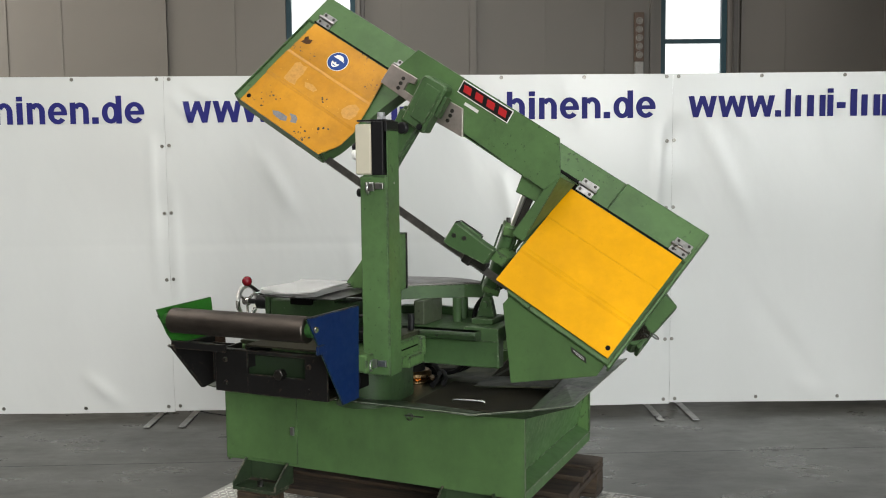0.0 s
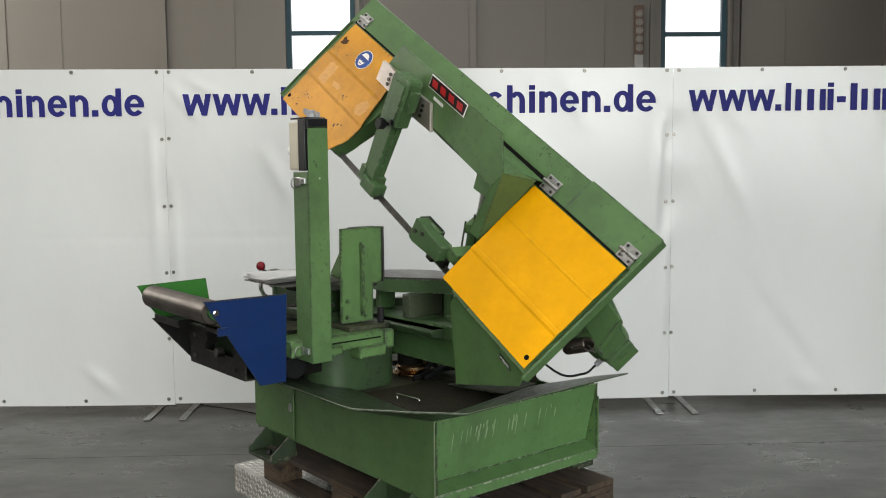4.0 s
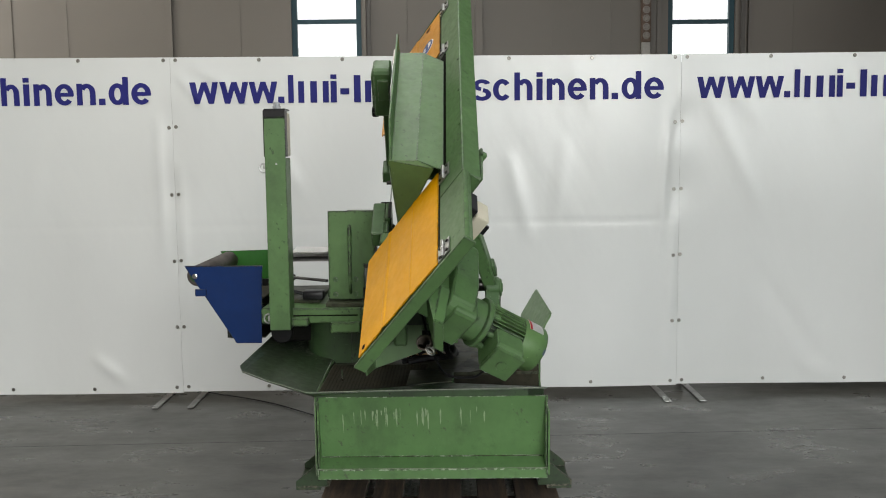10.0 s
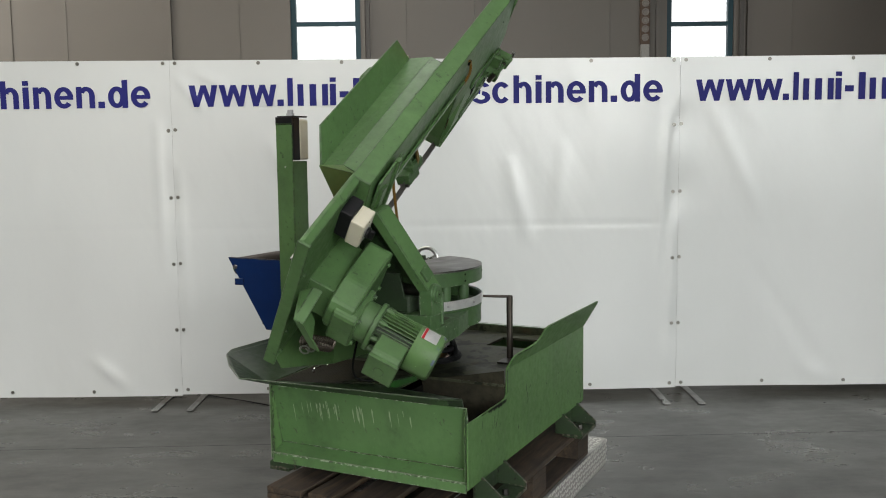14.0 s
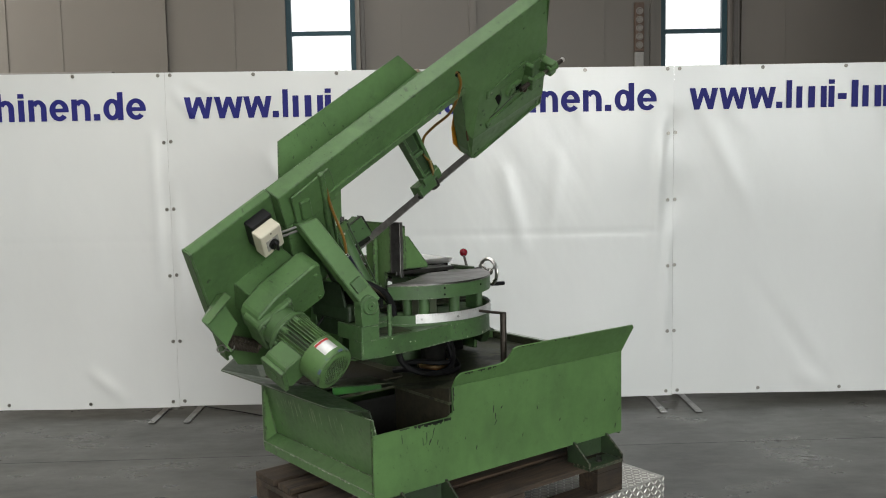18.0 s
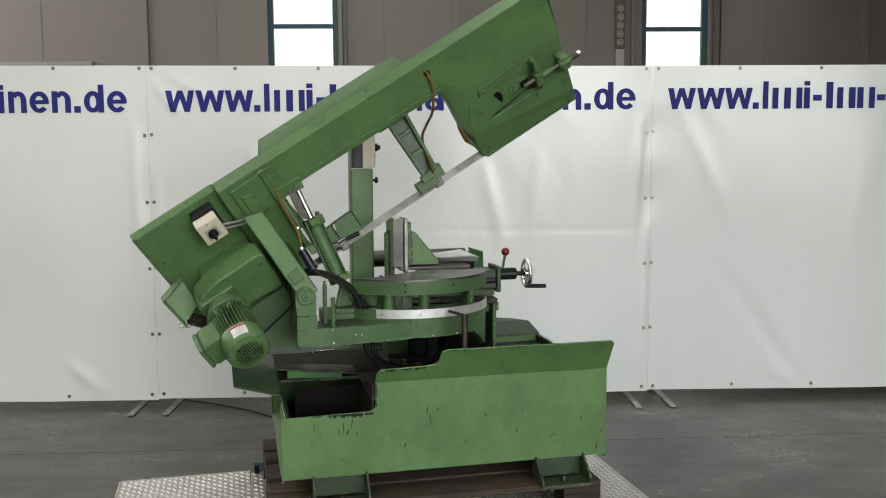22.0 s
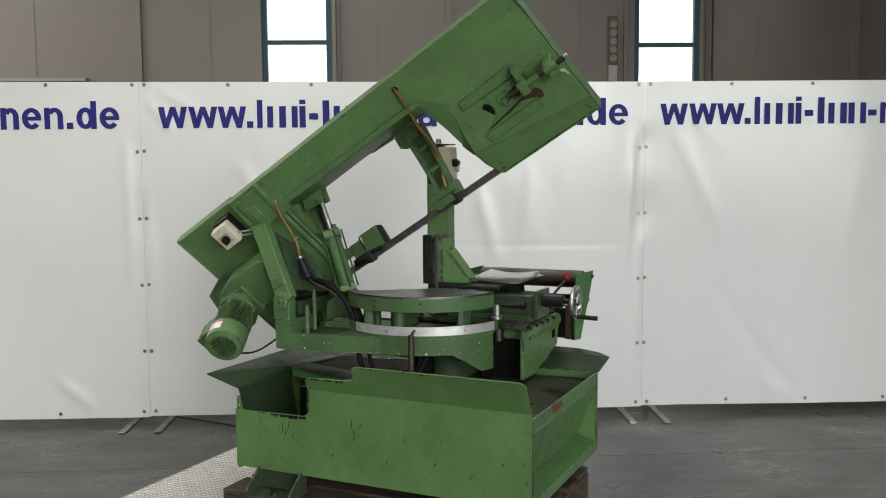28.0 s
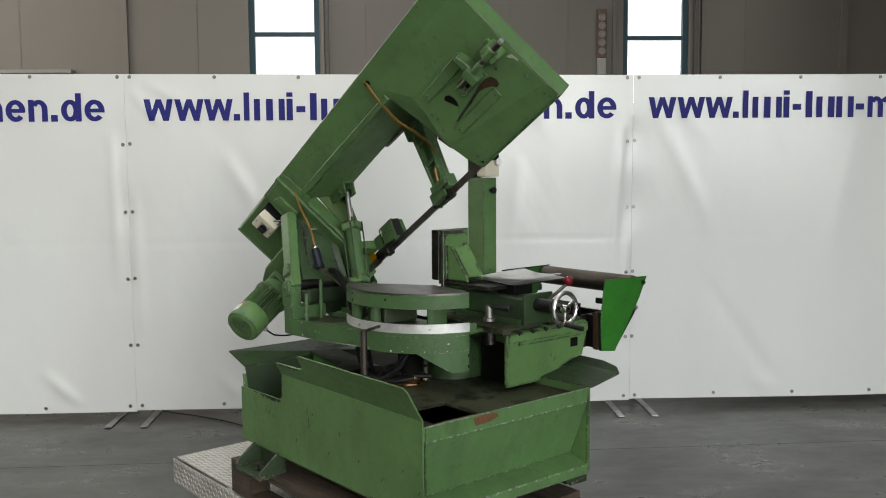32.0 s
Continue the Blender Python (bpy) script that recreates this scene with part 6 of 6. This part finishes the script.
one("rail_recess", oily("rusty_recess", (.018, .011, .008), (.05, .028, .016), .6), tens, lambda b: prism(b, [(1.155, .104), (1.16, .117), (1.20, .121), (1.228, .11), (1.236, .09), (1.23, .072), (1.218, .07), (1.205, .085), (1.18, .097)], .1122, .1175, AR), "rusty brown recess")
one("axle_boss", green, tens, bar([(1.168, .125), (1.168, .178)] + [(1.112 + .0275 * math.cos(radians(q)), .15 + .0275 * math.sin(radians(q))) for q in range(90, 271, 15)], .102))
one("axle_fork", green_cast, tens, lambda b: (torus(b, AR(1.114, .148, .1005), out, .0165, .0045, 24, 8), box(b, 1.13, 1.168, .126, .134, .094, .103, to=AR, bevel=.002), box(b, 1.13, 1.168, .168, .177, .094, .103, to=AR, bevel=.002)))
# Black sheet paints the shade between the fork's arms.
one("axle_shadow", oil_shade_black, tens, lambda b: prism(b, [(1.135, .138), (1.172, .138), (1.172, .165), (1.135, .165)], .1005, .1019, AR))
one("tension_screw", roller_steel, tens, lambda b: (rod(b, AR(1.26, .161, .068), AR(1.352, .163, .06), .008, n=14), rod(b, AR(1.345, .163, .0605), AR(1.385, .1635, .0572), .0105, n=14, bevel=.001)), "bare steel tension screw", True)
one("screw_thread", roller_steel, tens, lambda b: rod(b, AR(1.14, .158, .078), AR(1.20, .160, .073), .0105, n=14), "", True)
one("screw_square", steel_bright, tens, lambda b: rod(b, AR(1.384, .1635, .0572), AR(1.398, .164, .056), .0105, n=4, bevel=.001), "bright square screw end")
one("tension_nut", green, tens, lambda b: (prism(b, [(1.198, .236), (1.218, .238), (1.228, .20), (1.222, .14), (1.205, .125), (1.188, .135), (1.19, .16), (1.202, .18)], .068, .1165, AR, .004), box(b, 1.185, 1.222, .128, .185, .055, .085, to=AR, bevel=.006)))
one("tension_tube", green, tens, lambda b: rod(b, AR(1.22, .160, .071), AR(1.272, .162, .067), .0125, n=16, bevel=.002), "", True)
one("tension_block", green, tens, bar([(1.226, .152), (1.322, .148), (1.33, .16), (1.33, .2), (1.318, .208), (1.228, .196)], .105))
one("screw_bearing", green, tens, lambda b: (box(b, 1.305, 1.345, .128, .19, .05, .1165, to=AR, bevel=.006), rod(b, AR(1.298, .162, .064), AR(1.35, .163, .06), .018, n=16, bevel=.003)))
for s, d, m in ((.985, .222, .1065), (1.192, .226, .1065), (.985, .058, .1075), (1.195, .056, .1075), (1.243, .172, .105), (1.308, .188, .105), (1.26, .115, .1145), (1.33, .03, .1155)):
    hexbolt("rail_screw", AR(s, d, m), -out, .006, .003, tens, green_cast)
one("bare_scrape", flake_pale, tens, lambda b: prism(b, [(1.33, .118), (1.347, .112), (1.352, .085), (1.347, .082), (1.343, .10), (1.334, .108)], .1115, .1162, AR), "scraped pale paint")

# hoses
one("coolant_hose", hose_amber, saw, lambda b: tube(b, [V(.03, -.125, 2.015), V(.042, -.128, 2.008), V(.066, -.11, 1.965), V(.084, -.03, 1.88), V(.082, .07, 1.83), V(.078, .135, 1.79), V(.086, .16, 1.745), V(.096, .158, 1.715), V(.105, .142, 1.693)], .0055, 8), "amber plastic coolant hose", True)
one("coolant_hose", hose_amber, saw, lambda b: tube(b, [V(-.545, -.088, 1.665), V(-.536, -.094, 1.655), V(-.525, -.108, 1.63), V(-.50, -.10, 1.55), V(-.445, -.08, 1.449), V(-.43, -.075, 1.40), V(-.425, -.07, 1.374)], .005, 8), "amber plastic coolant hose", True)
for p in (V(-.536, -.1, 1.655), V(.042, -.126, 2.008)):
    one("hose_hole", oil_shade_black, saw, lambda b: rod(b, p + out * .004, p - out * .003, .011, n=16))
plug = one("hose_plug", plain("blue_black_plastic", (.008, .010, .02), .35), saw, lambda b: (rod(b, V(-.424, -.07, 1.366), V(-.388, -.075, 1.30), .016, n=16, bevel=.003), rod(b, V(-.391, -.074, 1.305), V(-.384, -.075, 1.29), .02, n=14, bevel=.002)), "blue-black plug connector", True)
one("plug_ring", steel_bright, plug, lambda b: rod(b, V(-.43, -.069, 1.378), V(-.422, -.07, 1.363), .0115, n=14, bevel=.002), "", True)
one("plug_lead", plain("brown_cable", (.03, .02, .012), .4), saw, lambda b: tube(b, [V(-.386, -.075, 1.295), V(-.36, -.075, 1.272), V(-.30, -.05, 1.24), V(-.24, -.04, 1.195), V(-.205, -.04, 1.13), V(-.2, -.04, 1.08)], .0045, 8), "brown cable from the plug", True)
one("hose_clip", steel_bright, saw, lambda b: box(b, -.448, -.432, -.08, -.058, 1.445, 1.452, bevel=.001))
one("black_hose", rubber, saw, lambda b: tube(b, [V(-.42, .0, 1.272), V(-.35, -.02, 1.27), V(-.29, -.035, 1.245), V(-.245, -.042, 1.215), V(-.215, -.04, 1.165), V(-.205, -.035, 1.11), V(-.205, -.03, 1.05)], .0125, 10), "black hydraulic hose", True)
one("black_hose", rubber, saw, lambda b: tube(b, [V(-.26, .0, 1.215), V(-.215, -.005, 1.185), V(-.188, -.01, 1.14), V(-.182, -.01, 1.09), V(-.182, -.01, 1.05)], .009, 10), "black hydraulic hose", True)
def hose_coil(b, r, z, turns, a0):
    tube(b, [V(.02 + (r + .02 * math.sin(i * .9 + a0)) * math.cos(a0 + i * .35), .08 + (r + .02 * math.sin(i * .9 + a0)) * math.sin(a0 + i * .35), z + .006 * math.sin(i * .9) + .002 * i) for i in range(int(turns * 18))], .010, 8, 2)


for r, z, turns, a0 in ((.105, .882, .7, 2.6), (.13, .886, .5, 2.9), (.10, .915, .4, 3.2)):
    one("oil_hose", rubber, saw, lambda b: hose_coil(b, r, z, turns, a0), "black rubber hose coiled round the column", True)
one("oil_hose", rubber, saw, lambda b: tube(b, [V(-.19, -.03, 1.04), V(-.18, -.03, .96), V(-.12, -.045, .91), V(-.04, -.055, .892), V(.03, -.06, .90), V(.08, -.02, .95), V(.09, .03, 1.03)], .0105, 8), "black rubber hose sagging under the swivel arm", True)
one("oil_hose", rubber, saw, lambda b: tube(b, [V(-.16, .0, 1.04), V(-.15, .0, .95), V(-.09, -.02, .90), V(.0, -.04, .888), V(.06, -.04, .92), V(.07, .03, 1.03)], .009, 8), "black rubber hose sagging under the swivel arm", True)
bronze = metal("polished_bronze", (.5, .33, .17), .3, .5, 20)
one("bronze_flange", bronze, saw, lambda b: (rod(b, (.04, .05, .872), (.04, .05, .884), .080, n=40, bevel=.004), rod(b, (.04, .05, .884), (.04, .05, .915), .066, n=40, bevel=.010)), "worn bronze foot flange of the swivel", True)

# ---- vice, fence, post and roller table ----
one("bed_side", green_worn, saw, lambda b: prism(b, [(.226, 1.085), (.665, 1.085), (.665, 1.035), (.64, .955), (.58, .945), (.52, .93), (.46, .885), (.226, .885)], .394, .41, lambda y, z, x: V(x, y, z), .003), "green vice bed side with a square hole")
one("side_hole", oil_shade_black, saw, lambda b: box(b, .4095, .4112, .57, .61, .995, 1.03))
# Black block paints the deep shade inside the bed.
one("bed_core", oil_shade_black, saw, lambda b: box(b, .20, .388, .30, .40, .872, 1.034), "black block painted as the shaded hollow of the bed")
one("bed_lip", green_worn, saw, lambda b: box(b, .4105, .422, .23, .66, 1.05, 1.086, bevel=.003))
# Beam in the same black, as shade below the bed.
one("bed_beam", oil_shade_black, saw, lambda b: box(b, -.01, .38, .402, .60, .95, 1.04, bevel=.006))
one("bed_bracket", green_worn, saw, lambda b: (box(b, -.12, .03, .29, .40, 1.0, 1.04, bevel=.004)), "oily green bracket of the vice bed")
bed = one("vice_bed", green_worn, saw, lambda b: box(b, -.10, .415, .285, .66, 1.035, 1.092, bevel=.005), "green vice bed, oily on top")
one("bed_top", deck_oil, saw, lambda b: (box(b, -.085, .39, .25, .42, 1.0925, 1.108, bevel=.002), box(b, .02, .40, .46, .64, 1.0925, 1.106, bevel=.002)), "dark greasy vice slideway")
for i in range(5):
    hexbolt("bed_bolt", (.415, .28 + .07 * i, 1.083), (1, 0, .3), .008, .012, bed, steel_dark)
one("bed_end", green_worn, saw, lambda b: box(b, -.108, -.06, .245, .286, 1.02, 1.088, bevel=.006))
one("bed_slot", oil_shade_black, saw, lambda b: box(b, -.1012, -.0995, .30, .60, 1.062, 1.067))
one("slide_sheet", deck_oil, saw, lambda b: (box(b, .17, .41, .205, .29, 1.100, 1.107, bevel=.001), box(b, .30, .41, .205, .25, 1.085, 1.100, bevel=.002)), "greasy sheet beside the vice slide")

# fixed fence
fence = one("fixed_fence", green_worn, saw, lambda b: prism(b, [(.237, 1.45), (.413, 1.45), (.415, 1.112), (.28, 1.112), (.28, 1.25), (.240, 1.25)], -.028, -.016, lambda y, z, x: V(x, y, z), .002), "green clamping jaw plate with rib and bolts")
one("fence_block", green_worn, fence, lambda b: box(b, -.016, .012, .245, .30, 1.25, 1.435, bevel=.004))
one("fence_rib", green_worn, fence, lambda b: prism(b, [(1.13, -.028), (1.40, -.028), (1.385, -.05), (1.16, -.05)], .325, .337, lambda z, x, y: V(x, y, z), .003))
one("fence_face", steel_dark, fence, lambda b: box(b, -.03, .012, .229, .2365, 1.25, 1.45, bevel=.001))
for y in (.389, .312):
    for z in (1.19, 1.133):
        hexbolt("fence_bolt", (-.028, y, z), (-1, 0, 0), .008, .007, fence, green_cast)
jaw = one("moving_jaw", jaw_steel, saw, lambda b: box(b, .018, .034, .235, .345, 1.225, 1.45, bevel=.002), "bare steel moving jaw with green gusset")
one("jaw_gusset", green_worn, jaw, lambda b: (prism(b, [(.046, 1.394), (.07, 1.39), (.165, 1.27), (.165, 1.255), (.046, 1.255)], .245, .257, lambda x, z, y: V(x, y, z), .002), prism(b, [(.046, 1.394), (.07, 1.39), (.165, 1.27), (.165, 1.255), (.046, 1.255)], .328, .34, lambda x, z, y: V(x, y, z), .002), sheet(b, [V(.07, .257, 1.388), V(.07, .328, 1.388), V(.163, .328, 1.272), V(.163, .257, 1.272)], .004), box(b, .034, .048, .238, .352, 1.255, 1.435, bevel=.003)), "green gusset")
one("jaw_base", steel_dark, jaw, lambda b: box(b, .0, .30, .24, .40, 1.235, 1.25, bevel=.002))
one("vice_slide", oily_shaded_green, saw, lambda b: (box(b, .10, .43, .29, .42, 1.135, 1.215, bevel=.006), box(b, .43, .447, .28, .43, 1.12, 1.232, bevel=.003)), "green vice slide")
one("slide_foot", oily_shaded_green, saw, lambda b: (box(b, .16, .24, .34, .42, 1.205, 1.238, bevel=.003), box(b, .05, .42, .285, .43, 1.108, 1.136, bevel=.004)))
one("slide_guard", oil_shade_black, saw, lambda b: box(b, .25, .34, .33, .43, 1.20, 1.252, bevel=.004), "black slide guard")
one("vice_screw", plastic_black, saw, lambda b: (rod(b, (.445, .349, 1.19), (.535, .349, 1.19), .026, n=18, bevel=.004), rod(b, (.53, .349, 1.19), (.60, .349, 1.19), .010, n=14)), "dark vice screw", True)
hw = one("handwheel", steel_bright, saw, lambda b: torus(b, (.584, .349, 1.19), (1, 0, 0), .058, .0085, 36, 10), "polished handwheel with black grip", True)
one("wheel_hub", steel_bright, hw, lambda b: rod(b, (.572, .349, 1.19), (.60, .349, 1.19), .015, n=18, bevel=.002), "", True)
for a in (30, 150, 270):
    one("wheel_spoke", steel_bright, hw, lambda b: rod(b, (.586, .349, 1.19), (.584, .349 + .054 * math.cos(radians(a)), 1.19 + .054 * math.sin(radians(a))), .006, .005, n=10), "", True)
one("crank_grip", plastic_black, hw, lambda b: tube(b, [V(.59, .345, 1.133), V(.605, .345, 1.133), V(.635, .345, 1.131), V(.665, .345, 1.13), V(.672, .345, 1.13)], .0095, 10), "black crank grip", True)
lev = one("clamp_lever", steel_dark, saw, lambda b: rod(b, (.475, .36, 1.20), (.512, .435, 1.265), .006, n=10), "steel lever with a red ball knob", True)
one("ball_knob", red_knob, lev, lambda b: ball(b, V(.515, .44, 1.277), .0185), "dark red ball knob", True)
one("clamp_handle", plastic_black, saw, lambda b: (rod(b, (.287, .25, 1.176), (.335, .248, 1.177), .007, .007, n=12), rod(b, (.33, .248, 1.177), (.412, .245, 1.18), .010, .014, n=14, bevel=.003)), "black clamp handle", True)
one("clamp_stud", steel, saw, lambda b: (rod(b, (.287, .25, 1.13), (.287, .25, 1.178), .0145, n=18, bevel=.002), rod(b, (.287, .25, 1.118), (.287, .25, 1.132), .022, n=18, bevel=.002)), "bright clamp stud")
one("clamp_post", steel_dark, saw, lambda b: (rod(b, (.292, .25, 1.03), (.292, .25, 1.10), .022, n=18, bevel=.003), rod(b, (.215, .25, 1.045), (.275, .25, 1.045), .009, n=12), rod(b, (.235, .25, 1.045), (.25, .25, 1.045), .016, n=6)), "dark clamp post with a nut")
lever = one("ball_lever", steel_dark, saw, lambda b: rod(b, (.005, .425, 1.18), (.18, .583, 1.171), .006, n=10), "dark lever with a black ball knob", True)
one("lever_ball", plastic_black, lever, lambda b: ball(b, V(.187, .589, 1.171), .014), "", True)
one("side_lever", plastic_black, saw, lambda b: (tube(b, [V(.02, .52, 1.13), V(.0, .60, 1.15), V(-.02, .64, 1.16)], .007, 8), box(b, -.01, .06, .44, .52, 1.108, 1.14, bevel=.005)), "black bent lever", True)
one("stop_stud", plastic_black, saw, lambda b: rod(b, (-.06, .27, 1.108), (-.06, .27, 1.165), .012, n=12, bevel=.003))

# column with the operator's box
col = one("column", green, saw, lambda b: box(b, -.158, -.062, .541, .616, 1.022, 1.652, bevel=.004), "green square column carrying the control box")
one("column_back", green, col, lambda b: box(b, -.162, -.1585, .541, .616, 1.022, 1.80, bevel=.001))
one("box_body", plastic_black, col, lambda b: box(b, -.1495, -.108, .541, .622, 1.655, 1.822, bevel=.003), "black control box body")
one("box_lid", beige, col, lambda b: box(b, -.107, -.05, .541, .622, 1.657, 1.815, bevel=.006), "cream control box lid")
one("selector_knob", plastic_black, col, lambda b: (rod(b, (-.05, .582, 1.745), (-.034, .582, 1.745), .018, n=18), rod(b, (-.034, .582, 1.745), (-.022, .582, 1.745), .011, n=14)), "black selector knob")
one("push_button", white_ink, col, lambda b: rod(b, (-.05, .605, 1.72), (-.034, .605, 1.72), .016, n=18, bevel=.003), "white push button")
one("column_cap", plastic_black, col, lambda b: (box(b, -.162, -.15, .54, .618, 1.79, 1.823, bevel=.002), box(b, -.15, -.055, .54, .618, 1.8225, 1.828, bevel=.002)))
one("cable_gland", plain("grey_nut", (.3, .31, .32), .4), col, lambda b: (rod(b, (-.12, .575, 1.828), (-.12, .575, 1.838), .016, n=6), rod(b, (-.12, .575, 1.838), (-.12, .575, 1.852), .012, n=12, bevel=.002)), "grey cable gland")
one("side_knob", plastic_black, col, lambda b: (rod(b, (-.062, .58, 1.60), (-.042, .58, 1.60), .006, n=10), rod(b, (-.047, .58, 1.60), (-.035, .58, 1.60), .014, n=14, bevel=.002)), "black thumb screw")
for z in (1.62, 1.06):
    one("toggle_clip", zinc, col, lambda b: (box(b, -.115, -.085, .616, .624, z - .014, z + .014, bevel=.002), torus(b, (-.10, .632, z - .005), (1, .3, 0), .017, .003, 20, 6), box(b, -.15, -.12, .616, .626, z - .008, z + .012, bevel=.002)), "zinc toggle clip")
hexbolt("column_screw", (-.159, .575, 1.63), (-1, 0, 0), .004, .004, col)
one("column_bracket", green_worn, saw, lambda b: box(b, -.135, -.05, .48, .541, 1.03, 1.06, bevel=.003))
one("pivot_disc", rubber, saw, lambda b: rod(b, (-.02, .60, .985), (.02, .60, .985), .042, n=28, bevel=.004), "black rubber disc", True)

# roller table
YZ = lambda y, z, x: V(x, y, z)
bp = one("blue_side_plate", blue, saw, lambda b: prism(b, [(.948, 1.25), (.657, 1.248), (.667, .956), (.762, .956)], -.074, -.069, YZ, .001), "dark blue sheet side plate of the roller table")
one("plate_flange", black, bp, lambda b: sheet(b, [V(-.072, .948, 1.25), V(-.072, .657, 1.248), V(-.062, .657, 1.248), V(-.062, .948, 1.25)], .004))
one("plate_edge", green_bright, bp, lambda b: prism(b, [(.946, 1.248), (.66, 1.246), (.67, .96), (.762, .96)], -.0688, -.0665, YZ), "green inner face")
one("plate_tab", blue, bp, lambda b: box(b, -.084, -.0745, .868, .91, 1.138, 1.165, bevel=.002))
hexbolt("roller_bolt", (-.0745, .91, 1.213), (-1, 0, 0), .008, .007, bp, steel_bright)
gp = one("green_side_plate", green_vivid, saw, lambda b: prism(b, [(.952, 1.249), (.690, 1.255), (.668, 1.1), (.676, .974), (.755, .964), (.905, 1.165)], .476, .481, YZ, .001), "bright green sheet side plate of the roller table")
hexbolt("roller_bolt", (.4815, .925, 1.225), (1, 0, 0), .009, .008, gp, steel_dark)
rollr = one("roller", roller_steel, saw, lambda b: rod(b, (-.05, .908, 1.211), (.448, .908, 1.211), .0395, n=40, bevel=.003), "worn dark steel conveyor roller", True)
for x in (-.068, .446):
    one("roller_bush", green_bright, rollr, lambda b: rod(b, (x, .908, 1.211), (x + .03, .908, 1.211), .022, n=20), "", True)


def frame_plate(b):
    X0_, X1_, Z0_, Z1_ = -.045, .375, .972, 1.11
    a, c, e, f = .035, .25, 1.035, 1.1
    for q in ((X0_, a, Z0_, Z1_), (c, X1_, Z0_, Z1_), (a, c, Z0_, e), (a, c, f, Z1_)):
        box(b, q[0], q[1], .795, .803, q[2], q[3])


fp = one("black_cross_plate", black, saw, frame_plate, "black steel cross plate with a slot")
for x in (.02, .335):
    for z in (1.0, 1.075):
        hexbolt("plate_bolt", (x, .803, z), (0, 1, 0), .007, .007, fp, black)
one("plate_shelf", mat_grid, fp, lambda b: (box(b, -.04, .262, .66, .795, 1.122, 1.127), box(b, -.04, .37, .66, .796, .97, .975)), "dark shelf behind the cross plate")
one("plate_lip", black, fp, lambda b: (box(b, -.045, .375, .785, .796, 1.106, 1.1105), box(b, .368, .375, .67, .795, .975, 1.105), box(b, .258, .262, .66, .795, 1.05, 1.122)))
one("adjuster", steel_dark, fp, lambda b: rod(b, (.12, .80, 1.045), (.12, .826, 1.045), .018, n=6, bevel=.002), "", True)
one("black_side_gusset", black, saw, lambda b: (prism(b, [(.905, 1.128), (.672, 1.128), (.678, .972), (.758, .962)], .462, .4755, YZ, .001), box(b, .264, .475, .885, .893, 1.118, 1.142, bevel=.001), box(b, .38, .475, .80, .886, 1.12, 1.125), box(b, .376, .462, .70, .706, .975, 1.106)), "black angle and gusset of the roller table")
hexbolt("gusset_bolt", (.476, .885, 1.122), (1, 0, 0), .007, .008, saw, steel)
# Near-black green paints the shade inside the roller table.
one("inner_box", shaded_grime_green, saw, lambda b: box(b, .05, .29, .665, .75, 1.0, 1.085, bevel=.003))
one("rust_bracket", oily("rusty_bracket", (.018, .011, .008), (.045, .026, .016), .6), saw, lambda b: box(b, .435, .458, .672, .70, .975, 1.125, bevel=.002), "rusty brown bracket")

# papers on the vice
papers = carried("document_stack", "printed papers in a clear sleeve lying on the vice", "papers")
for i in range(7):
    def leaf(b, i=i):
        c0 = [(.13 + .005 * i, .335 - .004 * i), (.118 + .003 * (i % 3), .60 + .004 * (i % 4)), (.37 - .004 * i, .595 - .006 * (i % 3)), (.355 + .003 * (i % 4), .315 + .002 * i)]
        n = 8
        g = [[None] * (n + 1) for _ in range(n + 1)]
        for p in range(n + 1):
            for q in range(n + 1):
                u_, v_ = p / n, q / n
                x = (1 - u_) * ((1 - v_) * c0[0][0] + v_ * c0[1][0]) + u_ * ((1 - v_) * c0[3][0] + v_ * c0[2][0])
                y = (1 - u_) * ((1 - v_) * c0[0][1] + v_ * c0[1][1]) + u_ * ((1 - v_) * c0[3][1] + v_ * c0[2][1])
                z = 1.256 + .0022 * i + (.012 + .002 * i) * (u_ - .5) ** 2 + .003 * math.sin(5 * u_ + 3 * v_ + i) + .004 * (i % 3) * (1 - v_) ** 3
                g[p][q] = b.verts.new(V(x, y, z))
        for p in range(n):
            for q in range(n):
                b.faces.new((g[p][q], g[p + 1][q], g[p + 1][q + 1], g[p][q + 1]))
        bmesh.ops.solidify(b, geom=b.faces[:], thickness=.0015)
    one("sheet", paper, papers, leaf, "", True)
one("clip_board", steel_dark, papers, lambda b: box(b, .05, .345, .345, .60, 1.2505, 1.2535, bevel=.001), "dark board under the papers")


def motions():
    for ob in MOVING:
        walk(ob, [(t, pose(AXIS[0], AXIS[1], 0, 0, 0, a)) for t, a in TURN])


motions()
